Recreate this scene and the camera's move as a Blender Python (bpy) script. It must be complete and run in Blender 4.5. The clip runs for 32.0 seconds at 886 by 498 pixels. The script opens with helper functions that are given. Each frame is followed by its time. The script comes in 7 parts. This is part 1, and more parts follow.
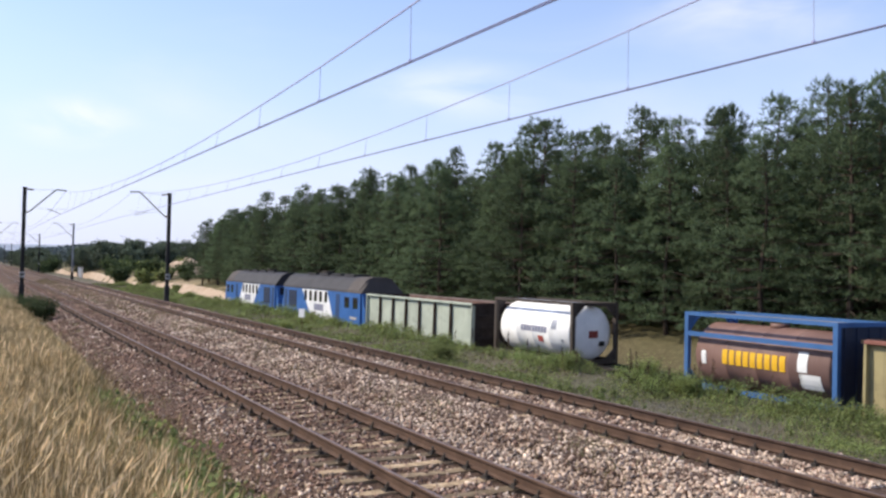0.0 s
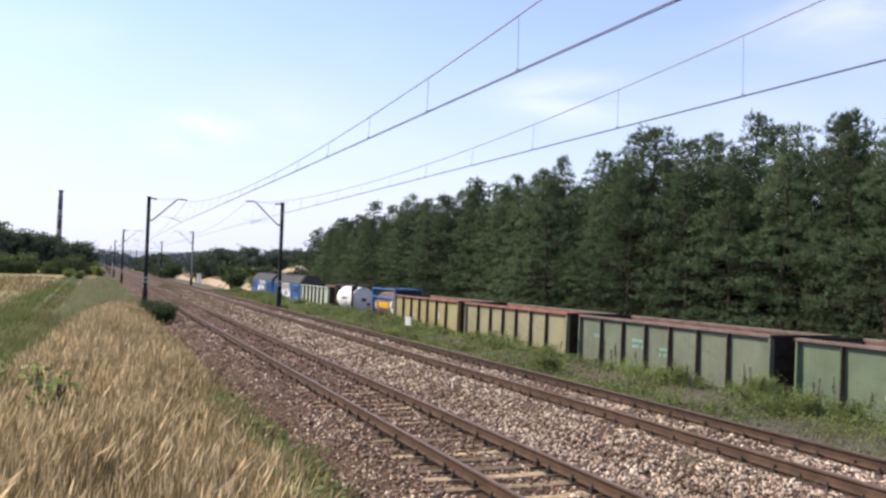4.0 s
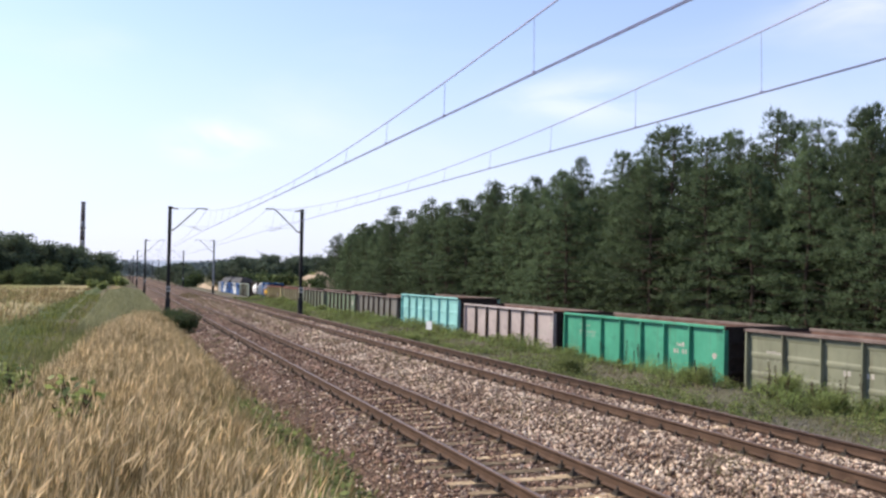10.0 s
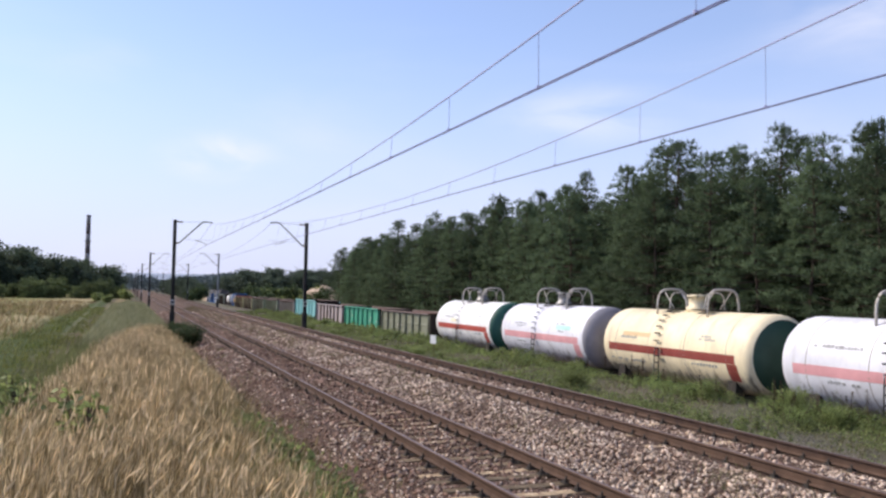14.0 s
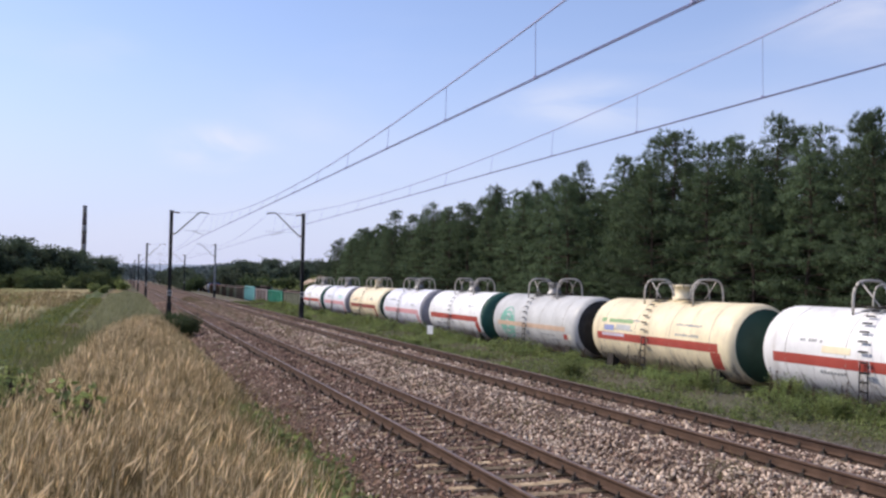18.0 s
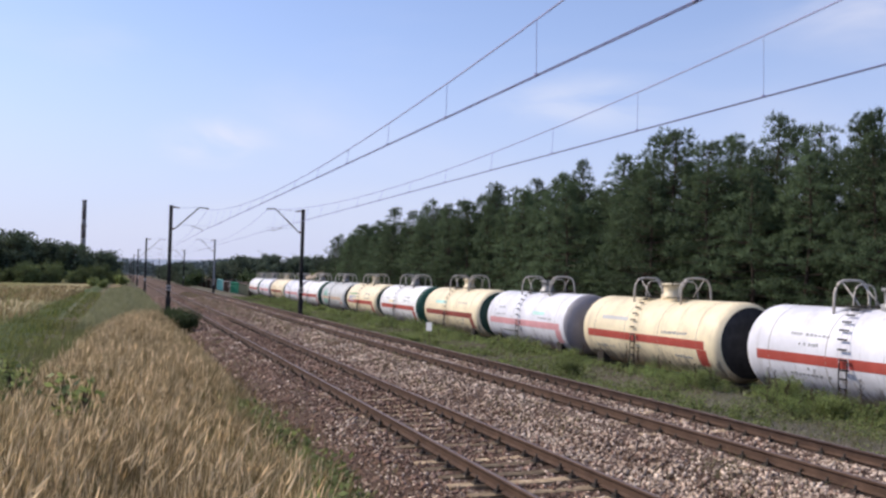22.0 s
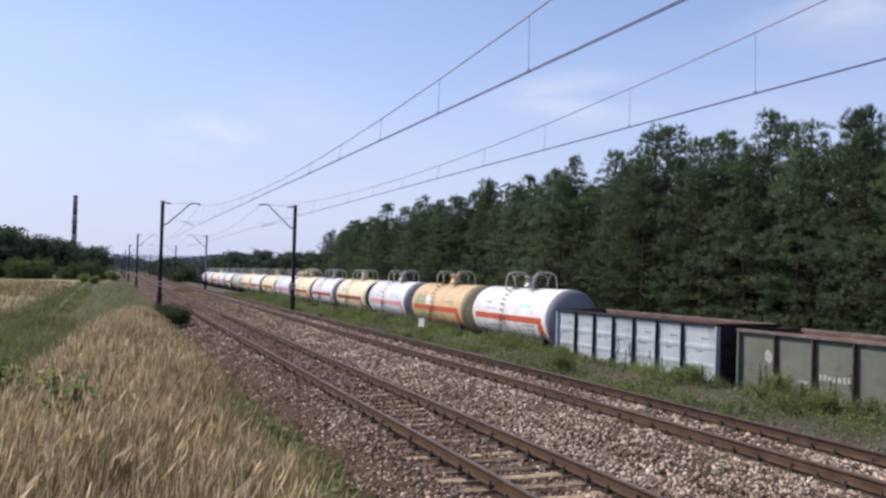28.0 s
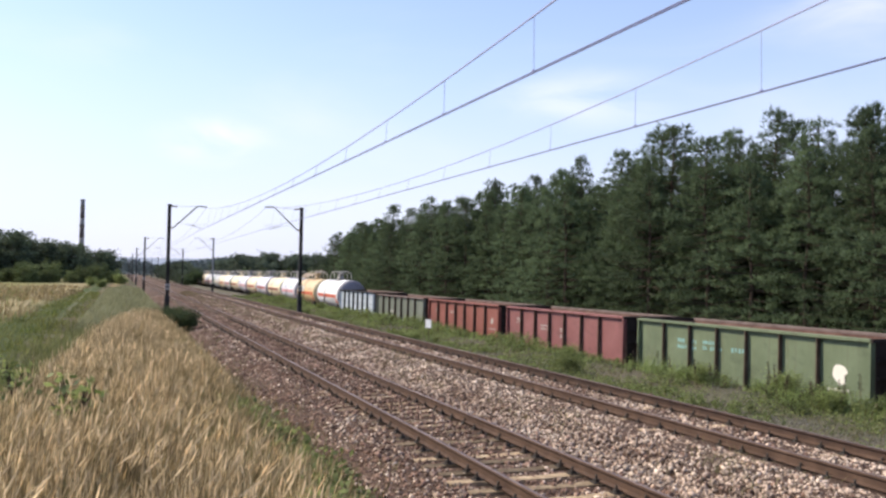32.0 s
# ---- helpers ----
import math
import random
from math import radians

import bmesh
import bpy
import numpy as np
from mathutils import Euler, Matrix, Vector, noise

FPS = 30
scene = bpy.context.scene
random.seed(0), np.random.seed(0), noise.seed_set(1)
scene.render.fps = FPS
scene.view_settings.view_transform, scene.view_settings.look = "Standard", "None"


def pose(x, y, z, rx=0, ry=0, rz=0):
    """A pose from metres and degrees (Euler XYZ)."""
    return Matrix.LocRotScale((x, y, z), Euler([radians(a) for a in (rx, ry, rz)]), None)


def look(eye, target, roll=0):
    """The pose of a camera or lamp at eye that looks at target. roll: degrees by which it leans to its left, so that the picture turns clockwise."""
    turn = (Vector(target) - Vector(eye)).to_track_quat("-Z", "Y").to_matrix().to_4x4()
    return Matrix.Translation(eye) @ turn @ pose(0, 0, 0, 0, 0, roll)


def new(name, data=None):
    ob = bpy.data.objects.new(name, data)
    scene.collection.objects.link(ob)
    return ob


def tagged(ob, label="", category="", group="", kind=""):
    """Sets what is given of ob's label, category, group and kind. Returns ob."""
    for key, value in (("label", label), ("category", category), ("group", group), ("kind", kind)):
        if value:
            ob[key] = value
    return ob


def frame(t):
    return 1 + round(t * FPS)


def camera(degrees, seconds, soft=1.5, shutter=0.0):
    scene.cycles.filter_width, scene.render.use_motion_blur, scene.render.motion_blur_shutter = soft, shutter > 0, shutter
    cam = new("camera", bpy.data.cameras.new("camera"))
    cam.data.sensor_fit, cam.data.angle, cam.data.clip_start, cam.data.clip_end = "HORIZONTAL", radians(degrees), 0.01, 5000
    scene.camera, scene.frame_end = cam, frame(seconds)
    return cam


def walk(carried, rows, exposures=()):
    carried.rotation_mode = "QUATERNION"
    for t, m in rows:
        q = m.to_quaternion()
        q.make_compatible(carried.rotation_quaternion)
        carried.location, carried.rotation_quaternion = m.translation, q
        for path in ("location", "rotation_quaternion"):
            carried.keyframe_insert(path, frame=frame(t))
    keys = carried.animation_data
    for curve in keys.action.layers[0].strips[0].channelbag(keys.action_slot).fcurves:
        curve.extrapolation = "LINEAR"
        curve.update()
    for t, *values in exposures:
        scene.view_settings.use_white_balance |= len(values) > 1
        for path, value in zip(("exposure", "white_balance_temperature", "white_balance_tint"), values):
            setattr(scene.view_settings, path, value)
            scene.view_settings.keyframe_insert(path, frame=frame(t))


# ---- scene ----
# ---- camera: hand-held at one place on the bank, seconds, pitch, roll, yaw ----
EYE = (-5.635, 0.0, 2.653)
VIEW = [
    (0, 1.25, -1.37, -28.75), (0.5, 1.27, -1.69, -27.45), (1, 1.29, -1.82, -25.72), (1.5, 1.36, -1.81, -24.65), (2, 1.48, -1.78, -23.58),
    (2.5, 1.42, -1.74, -23.15), (3, 1.41, -1.82, -22.68), (3.5, 1.51, -1.81, -22.17), (4, 1.67, -2.00, -21.76), (4.5, 1.84, -1.91, -21.52),
    (6.5, 1.88, -1.29, -20.69), (7, 1.88, -1.13, -20.59), (7.5, 1.83, -0.98, -20.83), (8, 1.86, -0.96, -20.67), (8.5, 1.96, -0.89, -20.78),
    (9, 1.99, -1.17, -20.62), (9.5, 1.94, -1.21, -20.38), (10, 1.89, -0.92, -20.42), (10.5, 1.83, -0.90, -20.38), (11, 1.89, -1.23, -20.36),
    (11.5, 1.97, -1.17, -20.25), (12, 2.19, -1.18, -20.23), (12.5, 2.42, -1.24, -20.29), (13, 2.68, -1.16, -20.22), (13.5, 2.85, -1.08, -20.17),
    (15.5, 2.55, -1.01, -20.15), (16, 2.49, -0.90, -20.33), (16.5, 2.46, -0.72, -20.49), (17, 2.30, -0.68, -20.49), (17.5, 2.19, -1.00, -20.40),
    (18, 2.18, -1.01, -20.34), (18.5, 2.17, -1.01, -20.56), (19, 2.15, -1.29, -20.22), (19.5, 2.21, -1.44, -20.22), (20, 2.22, -1.41, -20.45),
    (20.5, 2.23, -1.23, -20.40), (21, 2.24, -1.34, -20.38), (21.5, 2.12, -1.33, -20.31), (22, 1.98, -1.42, -20.39), (22.5, 1.89, -1.36, -20.38),
    (23, 1.78, -1.33, -20.38), (23.5, 1.72, -1.31, -20.48), (24, 1.61, -1.30, -20.56), (24.5, 1.49, -1.24, -20.59), (25, 1.49, -1.45, -20.60),
    (25.5, 1.48, -1.48, -20.51), (27.5, 1.62, -1.35, -20.65), (28, 1.72, -1.43, -20.90), (28.5, 1.78, -1.38, -21.04), (29, 1.77, -1.39, -21.05),
    (29.5, 1.73, -1.29, -20.89), (30, 1.70, -0.95, -20.78), (30.5, 1.62, -0.96, -20.62), (31, 1.61, -0.99, -20.59), (31.5, 1.69, -1.01, -20.53),
    (32, 1.79, -1.04, -20.46),
]
cam = camera(54.26, 32.0, soft=2.55)
EXPOSURES = [(0, 0.2, 6900, 10), (3, 0.3, 7250, 9), (8, 0.3, 7150, 9), (11.5, 0.28, 7150, 10), (13.5, 0.11, 6850, 12), (16, -0.09, 6720, 13), (28, -0.15, 6720, 13), (30, 0.0, 6980, 12), (31, 0.18, 7050, 11), (32, 0.28, 7150, 10)]
walk(cam, [(t, pose(*EYE, 90 + p, r, y)) for t, p, r, y in VIEW], EXPOSURES)

# ---- daylight: sun ahead on the meadow side, thin summer haze ----
SUN_EL, SUN_AZ = radians(41), radians(-52)      # azimuth from +Y towards +X
sun_way = Vector((math.sin(SUN_AZ) * math.cos(SUN_EL), math.cos(SUN_AZ) * math.cos(SUN_EL), math.sin(SUN_EL)))
sun = new("sun", bpy.data.lights.new("sun", "SUN"))
sun.data.energy, sun.data.angle, sun.data.color = 4.4, radians(0.6), (1.0, 0.93, 0.82)
sun.matrix_world = look((0, 0, 60), Vector((0, 0, 60)) - sun_way)

world = bpy.data.worlds.new("sky")
scene.world = world
world.use_nodes = True
wn, wl = world.node_tree.nodes, world.node_tree.links
wn.clear()
w_out = wn.new("ShaderNodeOutputWorld")
w_bg = wn.new("ShaderNodeBackground")
w_sky = wn.new("ShaderNodeTexSky")
w_sky.sky_type, w_sky.sun_disc = "NISHITA", False
w_sky.sun_elevation, w_sky.sun_rotation = SUN_EL, SUN_AZ
w_sky.air_density, w_sky.dust_density, w_sky.ozone_density = 1.0, 0.5, 1.4
w_tc = wn.new("ShaderNodeTexCoord")
w_sep = wn.new("ShaderNodeSeparateXYZ")
wl.new(w_tc.outputs["Generated"], w_sep.inputs["Vector"])


def sky_noise(scale, stretch, lo, hi, top, warp=0.6):
    mp = wn.new("ShaderNodeMapping")
    mp.inputs["Scale"].default_value = stretch
    mp.inputs["Rotation"].default_value = (0.25, 0.1, 0.5)
    t = wn.new("ShaderNodeTexNoise")
    t.inputs["Scale"].default_value, t.inputs["Detail"].default_value, t.inputs["Distortion"].default_value = scale, 6, warp
    r = wn.new("ShaderNodeMapRange")
    r.interpolation_type = "SMOOTHSTEP"
    r.inputs["From Min"].default_value, r.inputs["From Max"].default_value, r.inputs["To Max"].default_value = lo, hi, top
    wl.new(w_tc.outputs["Generated"], mp.inputs["Vector"])
    wl.new(mp.outputs["Vector"], t.inputs["Vector"])
    wl.new(t.outputs["Fac"], r.inputs["Value"])
    return r.outputs["Result"]


def sky_mix(fac, under, colour):
    m = wn.new("ShaderNodeMixRGB")
    wl.new(fac, m.inputs["Fac"])
    wl.new(under, m.inputs["Color1"])
    m.inputs["Color2"].default_value = (*colour, 1)
    return m.outputs["Color"]


def cloud_at(centre, wide, high, strength):
    """A small ragged cloud round a direction."""
    c = Vector(centre).normalized()
    d = wn.new("ShaderNodeVectorMath")
    d.operation = "SUBTRACT"
    wl.new(w_tc.outputs["Generated"], d.inputs[0])
    d.inputs[1].default_value = c
    s = wn.new("ShaderNodeVectorMath")
    s.operation = "MULTIPLY"
    wl.new(d.outputs[0], s.inputs[0])
    s.inputs[1].default_value = (1 / wide, 1 / wide, 1 / high)
    ln = wn.new("ShaderNodeVectorMath")
    ln.operation = "LENGTH"
    wl.new(s.outputs[0], ln.inputs[0])
    r = wn.new("ShaderNodeMapRange")
    r.interpolation_type = "SMOOTHSTEP"
    for k, v in (("From Min", 1.15), ("From Max", 0.1), ("To Min", 0.0), ("To Max", strength)):
        r.inputs[k].default_value = v
    wl.new(ln.outputs["Value"], r.inputs["Value"])
    m = wn.new("ShaderNodeMath")
    m.operation = "MULTIPLY"
    wl.new(r.outputs["Result"], m.inputs[0])
    wl.new(sky_noise(9.0, (1, 1, 2.5), 0.25, 0.7, 1.0), m.inputs[1])
    return m.outputs[0]


haze = wn.new("ShaderNodeMapRange")          # summer haze thickens towards the horizon
haze.interpolation_type = "SMOOTHSTEP"
for k, v in (("From Min", 0.32), ("From Max", -0.02), ("To Min", 0.2), ("To Max", 0.9)):
    haze.inputs[k].default_value = v
wl.new(w_sep.outputs["Z"], haze.inputs["Value"])
w_gain = wn.new("ShaderNodeMixRGB")
w_gain.blend_type = "MULTIPLY"
w_gain.inputs["Fac"].default_value, w_gain.inputs["Color2"].default_value = 1.0, (1.06, 1.14, 1.36, 1)
wl.new(w_sky.outputs["Color"], w_gain.inputs["Color1"])
sky_col = sky_mix(haze.outputs["Result"], w_gain.outputs["Color"], (4.3, 4.75, 6.75))
sky_col = sky_mix(sky_noise(1.5, (1.2, 1.2, 4.0), 0.5, 0.9, 0.4), sky_col, (5.7, 6.0, 7.2))
sky_col = sky_mix(cloud_at((0.09, 0.98, 0.145), 0.075, 0.032, 0.6), sky_col, (6.6, 6.6, 7.4))
sky_col = sky_mix(cloud_at((0.72, 0.64, 0.29), 0.16, 0.06, 0.4), sky_col, (6.6, 6.7, 7.6))
sky_col = sky_mix(cloud_at((0.48, 0.84, 0.20), 0.13, 0.04, 0.35), sky_col, (7.0, 7.1, 7.6))
wl.new(sky_col, w_bg.inputs["Color"])
w_bg.inputs["Strength"].default_value = 0.15
wl.new(w_bg.outputs["Background"], w_out.inputs["Surface"])


# ---- materials ----
def material(name, rough=0.8, metal=0.0, spec=0.3):
    m = bpy.data.materials.new(name)
    m.use_nodes = True
    b = m.node_tree.nodes["Principled BSDF"]
    b.inputs["Roughness"].default_value, b.inputs["Metallic"].default_value = rough, metal
    b.inputs["Specular IOR Level"].default_value = spec
    return m, m.node_tree.nodes, m.node_tree.links, b


def noise_node(n, l, scale, detail=5.0, rough=0.6, stretch=None, coord="Object"):
    tc = n.new("ShaderNodeTexCoord")
    t = n.new("ShaderNodeTexNoise")
    t.inputs["Scale"].default_value, t.inputs["Detail"].default_value, t.inputs["Roughness"].default_value = scale, detail, rough
    if stretch:
        mp = n.new("ShaderNodeMapping")
        mp.inputs["Scale"].default_value = stretch
        l.new(tc.outputs[coord], mp.inputs["Vector"])
        l.new(mp.outputs["Vector"], t.inputs["Vector"])
    else:
        l.new(tc.outputs[coord], t.inputs["Vector"])
    return t.outputs["Fac"]


def ramp(n, l, fac, stops):
    r = n.new("ShaderNodeValToRGB")
    el = r.color_ramp.elements
    while len(el) < len(stops):
        el.new(0.5)
    for e, (p, c) in zip(el, stops):
        e.position = p
        e.color = (*c, 1) if len(c) == 3 else c
    l.new(fac, r.inputs["Fac"])
    return r.outputs["Color"]


def mix(n, l, fac, a, b, mode="MIX"):
    m = n.new("ShaderNodeMixRGB")
    m.blend_type = mode
    for s, v in (("Fac", fac), ("Color1", a), ("Color2", b)):
        if isinstance(v, (int, float)):
            m.inputs[s].default_value = v
        elif isinstance(v, tuple):
            m.inputs[s].default_value = (*v, 1)
        else:
            l.new(v, m.inputs[s])
    return m.outputs["Color"]


def bump(n, l, b, height, strength=0.3, dist=0.02):
    k = n.new("ShaderNodeBump")
    k.inputs["Strength"].default_value, k.inputs["Distance"].default_value = strength, dist
    l.new(height, k.inputs["Height"])
    l.new(k.outputs["Normal"], b.inputs["Normal"])


def paint(name, col, dirt=(0.10, 0.075, 0.055), amount=0.5, rough=0.55, streak=True):
    """Weathered wagon paint: faded patches, vertical run-off streaks, rust specks."""
    m, n, l, b = material(name, rough)
    big = noise_node(n, l, 0.9, 4)
    fade = ramp(n, l, big, [(0.3, tuple(c * 0.84 for c in col)), (0.7, tuple(min(1, c * 1.1 + 0.012) for c in col))])
    run = noise_node(n, l, 1.0, 6, 0.7, (1.5, 3.2, 0.35) if streak else None)
    mask = ramp(n, l, run, [(0.52, (0, 0, 0)), (0.8, (amount,) * 3)])
    c = mix(n, l, mask, fade, dirt)
    spots = ramp(n, l, noise_node(n, l, 7.0, 6, 0.75), [(0.66, (0, 0, 0)), (0.74, (amount * 0.8,) * 3)])
    c = mix(n, l, spots, c, (0.13, 0.06, 0.035))
    l.new(c, b.inputs["Base Color"])
    bump(n, l, b, noise_node(n, l, 1.6, 3), 0.25, 0.03)
    return m


def tank_paint(name, col, dirt, amount):
    """Tank enamel: the wagon paint, with dark oily drips and scuffs thickest on the belly."""
    m = paint(name, col, dirt, amount)
    n, l = m.node_tree.nodes, m.node_tree.links
    b = n["Principled BSDF"]
    under = b.inputs["Base Color"].links[0].from_socket
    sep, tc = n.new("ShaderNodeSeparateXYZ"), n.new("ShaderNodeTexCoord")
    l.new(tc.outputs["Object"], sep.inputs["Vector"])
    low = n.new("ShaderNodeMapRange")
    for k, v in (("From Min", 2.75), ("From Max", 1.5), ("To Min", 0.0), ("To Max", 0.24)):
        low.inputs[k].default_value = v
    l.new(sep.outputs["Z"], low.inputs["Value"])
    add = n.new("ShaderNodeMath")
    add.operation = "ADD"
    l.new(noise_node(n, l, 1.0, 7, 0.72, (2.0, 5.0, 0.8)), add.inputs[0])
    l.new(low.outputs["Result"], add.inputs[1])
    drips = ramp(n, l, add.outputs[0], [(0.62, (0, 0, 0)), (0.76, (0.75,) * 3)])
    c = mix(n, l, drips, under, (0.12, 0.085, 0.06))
    l.new(c, b.inputs["Base Color"])
    b.inputs["Roughness"].default_value = 0.42
    return m


def varied(name, stops, scale, rough=0.85, bump_s=0.4, dist=0.02, detail=6, per=None, spec=0.2, metal=0.0):
    m, n, l, b = material(name, rough, metal, spec)
    fac = noise_node(n, l, scale, detail)
    c = ramp(n, l, fac, stops)
    if per:
        if per == "island":
            g = n.new("ShaderNodeNewGeometry").outputs["Random Per Island"]
        else:
            g = n.new("ShaderNodeObjectInfo").outputs["Random"]
        v = ramp(n, l, g, [(0.0, (0.36,) * 3), (1.0, (1.4,) * 3)])
        c = mix(n, l, 1.0, c, v, "MULTIPLY")
    l.new(c, b.inputs["Base Color"])
    if bump_s:
        bump(n, l, b, noise_node(n, l, scale * 3, 5), bump_s, dist)
    return m


def leaf(name, dark, light, rough=0.6, trans=0.25, mottle=0.0):
    """Thin leaves or blades: colour by piece, a little light passes through."""
    m, n, l, b = material(name, rough, 0, 0.25)
    g = n.new("ShaderNodeNewGeometry").outputs["Random Per Island"]
    o = n.new("ShaderNodeObjectInfo").outputs["Random"]
    c = ramp(n, l, g, [(0.0, dark), (1.0, light)])
    c = mix(n, l, 1.0, c, ramp(n, l, o, [(0, (0.68,) * 3), (1, (1.28,) * 3)]), "MULTIPLY")
    c = mix(n, l, 1.0, c, ramp(n, l, noise_node(n, l, 0.35, 3), [(0.3, (0.75,) * 3), (0.7, (1.2,) * 3)]), "MULTIPLY")
    if mottle:                          # dry and fresh patches
        c = mix(n, l, ramp(n, l, noise_node(n, l, 0.8, 4), [(0.4, (0, 0, 0)), (0.62, (mottle,) * 3)]), c, (0.34, 0.27, 0.14))
    l.new(c, b.inputs["Base Color"])
    t = n.new("ShaderNodeBsdfTranslucent")
    l.new(c, t.inputs["Color"])
    mx = n.new("ShaderNodeMixShader")
    mx.inputs["Fac"].default_value = trans
    l.new(b.outputs["BSDF"], mx.inputs[1])
    l.new(t.outputs["BSDF"], mx.inputs[2])
    l.new(mx.outputs["Shader"], n["Material Output"].inputs["Surface"])
    return m


def ground_material():
    """Soil, dry grass, green strips, sand by the line; the zones run along the railway."""
    m, n, l, b = material("ground_soil", 0.95, 0, 0.1)
    sep = n.new("ShaderNodeSeparateXYZ")
    tc = n.new("ShaderNodeTexCoord")
    l.new(tc.outputs["Object"], sep.inputs["Vector"])
    w = noise_node(n, l, 0.35, 5)
    add = n.new("ShaderNodeMath")
    add.operation = "MULTIPLY_ADD"
    l.new(w, add.inputs[0])
    add.inputs[1].default_value = 2.6
    l.new(sep.outputs["X"], add.inputs[2])          # x + 2.6 * noise
    mr = n.new("ShaderNodeMapRange")
    mr.inputs["From Min"].default_value, mr.inputs["From Max"].default_value = -30, 40
    l.new(add.outputs[0], mr.inputs["Value"])
    at = lambda x: (x + 1.3 + 30) / 70
    hay, green, soil, weed, floor_ = (0.33, 0.265, 0.155), (0.07, 0.085, 0.03), (0.12, 0.10, 0.065), (0.135, 0.115, 0.095), (0.075, 0.07, 0.035)
    zone = ramp(n, l, mr.outputs["Result"], [(at(-22), (0.22, 0.20, 0.09)), (at(-15), hay), (at(-12), hay), (at(-10.8), green), (at(-8.8), (0.06, 0.075, 0.025)), (at(-8), (0.115, 0.09, 0.06)), (at(-7), (0.20, 0.15, 0.085)), (at(-3.4), soil), (at(7.6), soil), (at(9), (0.165, 0.14, 0.115)), (at(13.5), (0.10, 0.09, 0.062)), (at(15.5), (0.13, 0.11, 0.09)), (at(20), (0.12, 0.10, 0.075)), (at(23.4), (0.12, 0.10, 0.06)), (at(27), floor_)])
    # bare sand on the far bank of the cutting, whole beyond the forest
    bank = ramp(n, l, mr.outputs["Result"], [(at(19.2), (0, 0, 0)), (at(20.2), (1, 1, 1)), (at(26), (1, 1, 1)), (at(29), (0, 0, 0))])
    far_y = n.new("ShaderNodeMapRange")
    far_y.inputs["From Min"].default_value, far_y.inputs["From Max"].default_value, far_y.inputs["To Max"].default_value = 112, 140, 0.12
    l.new(sep.outputs["Y"], far_y.inputs["Value"])
    spots = ramp(n, l, noise_node(n, l, 0.11, 4), [(0.52, (0, 0, 0)), (0.62, (1, 1, 1))])
    bare = mix(n, l, 1.0, spots, far_y.outputs["Result"], "ADD")
    zone = mix(n, l, mix(n, l, 1.0, bank, bare, "MULTIPLY"), zone, (0.40, 0.30, 0.215))
    # two worn wheel ruts of the field track
    rx = n.new("ShaderNodeMath")
    rx.operation = "MULTIPLY_ADD"
    l.new(noise_node(n, l, 0.12, 2), rx.inputs[0])
    rx.inputs[1].default_value = 0.9
    drift = n.new("ShaderNodeMath")
    drift.operation = "MULTIPLY_ADD"
    l.new(sep.outputs["Y"], drift.inputs[0])
    drift.inputs[1].default_value = 0.0125
    l.new(sep.outputs["X"], drift.inputs[2])
    l.new(drift.outputs[0], rx.inputs[2])
    rm = n.new("ShaderNodeMapRange")
    rm.inputs["From Min"].default_value, rm.inputs["From Max"].default_value = -8.95, -4.95
    l.new(rx.outputs[0], rm.inputs["Value"])
    ruts = ramp(n, l, rm.outputs["Result"], [(0.30, (0, 0, 0)), (0.35, (0.42,) * 3), (0.40, (0, 0, 0)), (0.72, (0, 0, 0)), (0.77, (0.42,) * 3), (0.82, (0, 0, 0))])
    worn = n.new("ShaderNodeMapRange")
    worn.inputs["From Min"].default_value, worn.inputs["From Max"].default_value = 38, 70
    l.new(sep.outputs["Y"], worn.inputs["Value"])
    zone = mix(n, l, mix(n, l, 1.0, ruts, worn.outputs["Result"], "MULTIPLY"), zone, (0.30, 0.26, 0.19))
    fine = ramp(n, l, noise_node(n, l, 3.5, 8, 0.7), [(0.25, (0.6,) * 3), (0.75, (1.35,) * 3)])
    c = mix(n, l, 1.0, zone, fine, "MULTIPLY")
    grit = ramp(n, l, noise_node(n, l, 22, 5, 0.7), [(0.3, (0.5,) * 3), (0.7, (1.5,) * 3)])
    c = mix(n, l, 1.0, c, grit, "MULTIPLY")
    patch = ramp(n, l, noise_node(n, l, 0.08, 4), [(0.35, (0.8, 0.9, 0.75)), (0.65, (1.1, 1.05, 1.0))])
    c = mix(n, l, 1.0, c, patch, "MULTIPLY")
    l.new(c, b.inputs["Base Color"])
    bump(n, l, b, noise_node(n, l, 6, 8, 0.7), 0.8, 0.06)
    return m


M = {}
M["ground"] = ground_material()
M["ballast"] = varied("ballast_bed", [(0.3, (0.05, 0.030, 0.022)), (0.5, (0.105, 0.066, 0.048)), (0.7, (0.20, 0.135, 0.10))], 14, 0.95, 1.0, 0.05)
M["stone"] = varied("ballast_stone", [(0.3, (0.145, 0.086, 0.062)), (0.5, (0.245, 0.152, 0.113)), (0.72, (0.40, 0.28, 0.215))], 0.8, 0.9, 0.3, 0.01, per="island")
M["pale_stone"] = varied("pale_ballast_stone", [(0.3, (0.35, 0.245, 0.18)), (0.5, (0.57, 0.435, 0.335)), (0.72, (0.84, 0.70, 0.56))], 0.8, 0.9, 0.3, 0.01, per="island")
M["sleeper"] = varied("sleeper_wood", [(0.3, (0.15, 0.105, 0.066)), (0.55, (0.36, 0.265, 0.165)), (0.8, (0.55, 0.43, 0.29))], 5, 0.9, 0.6, 0.015, per="object")
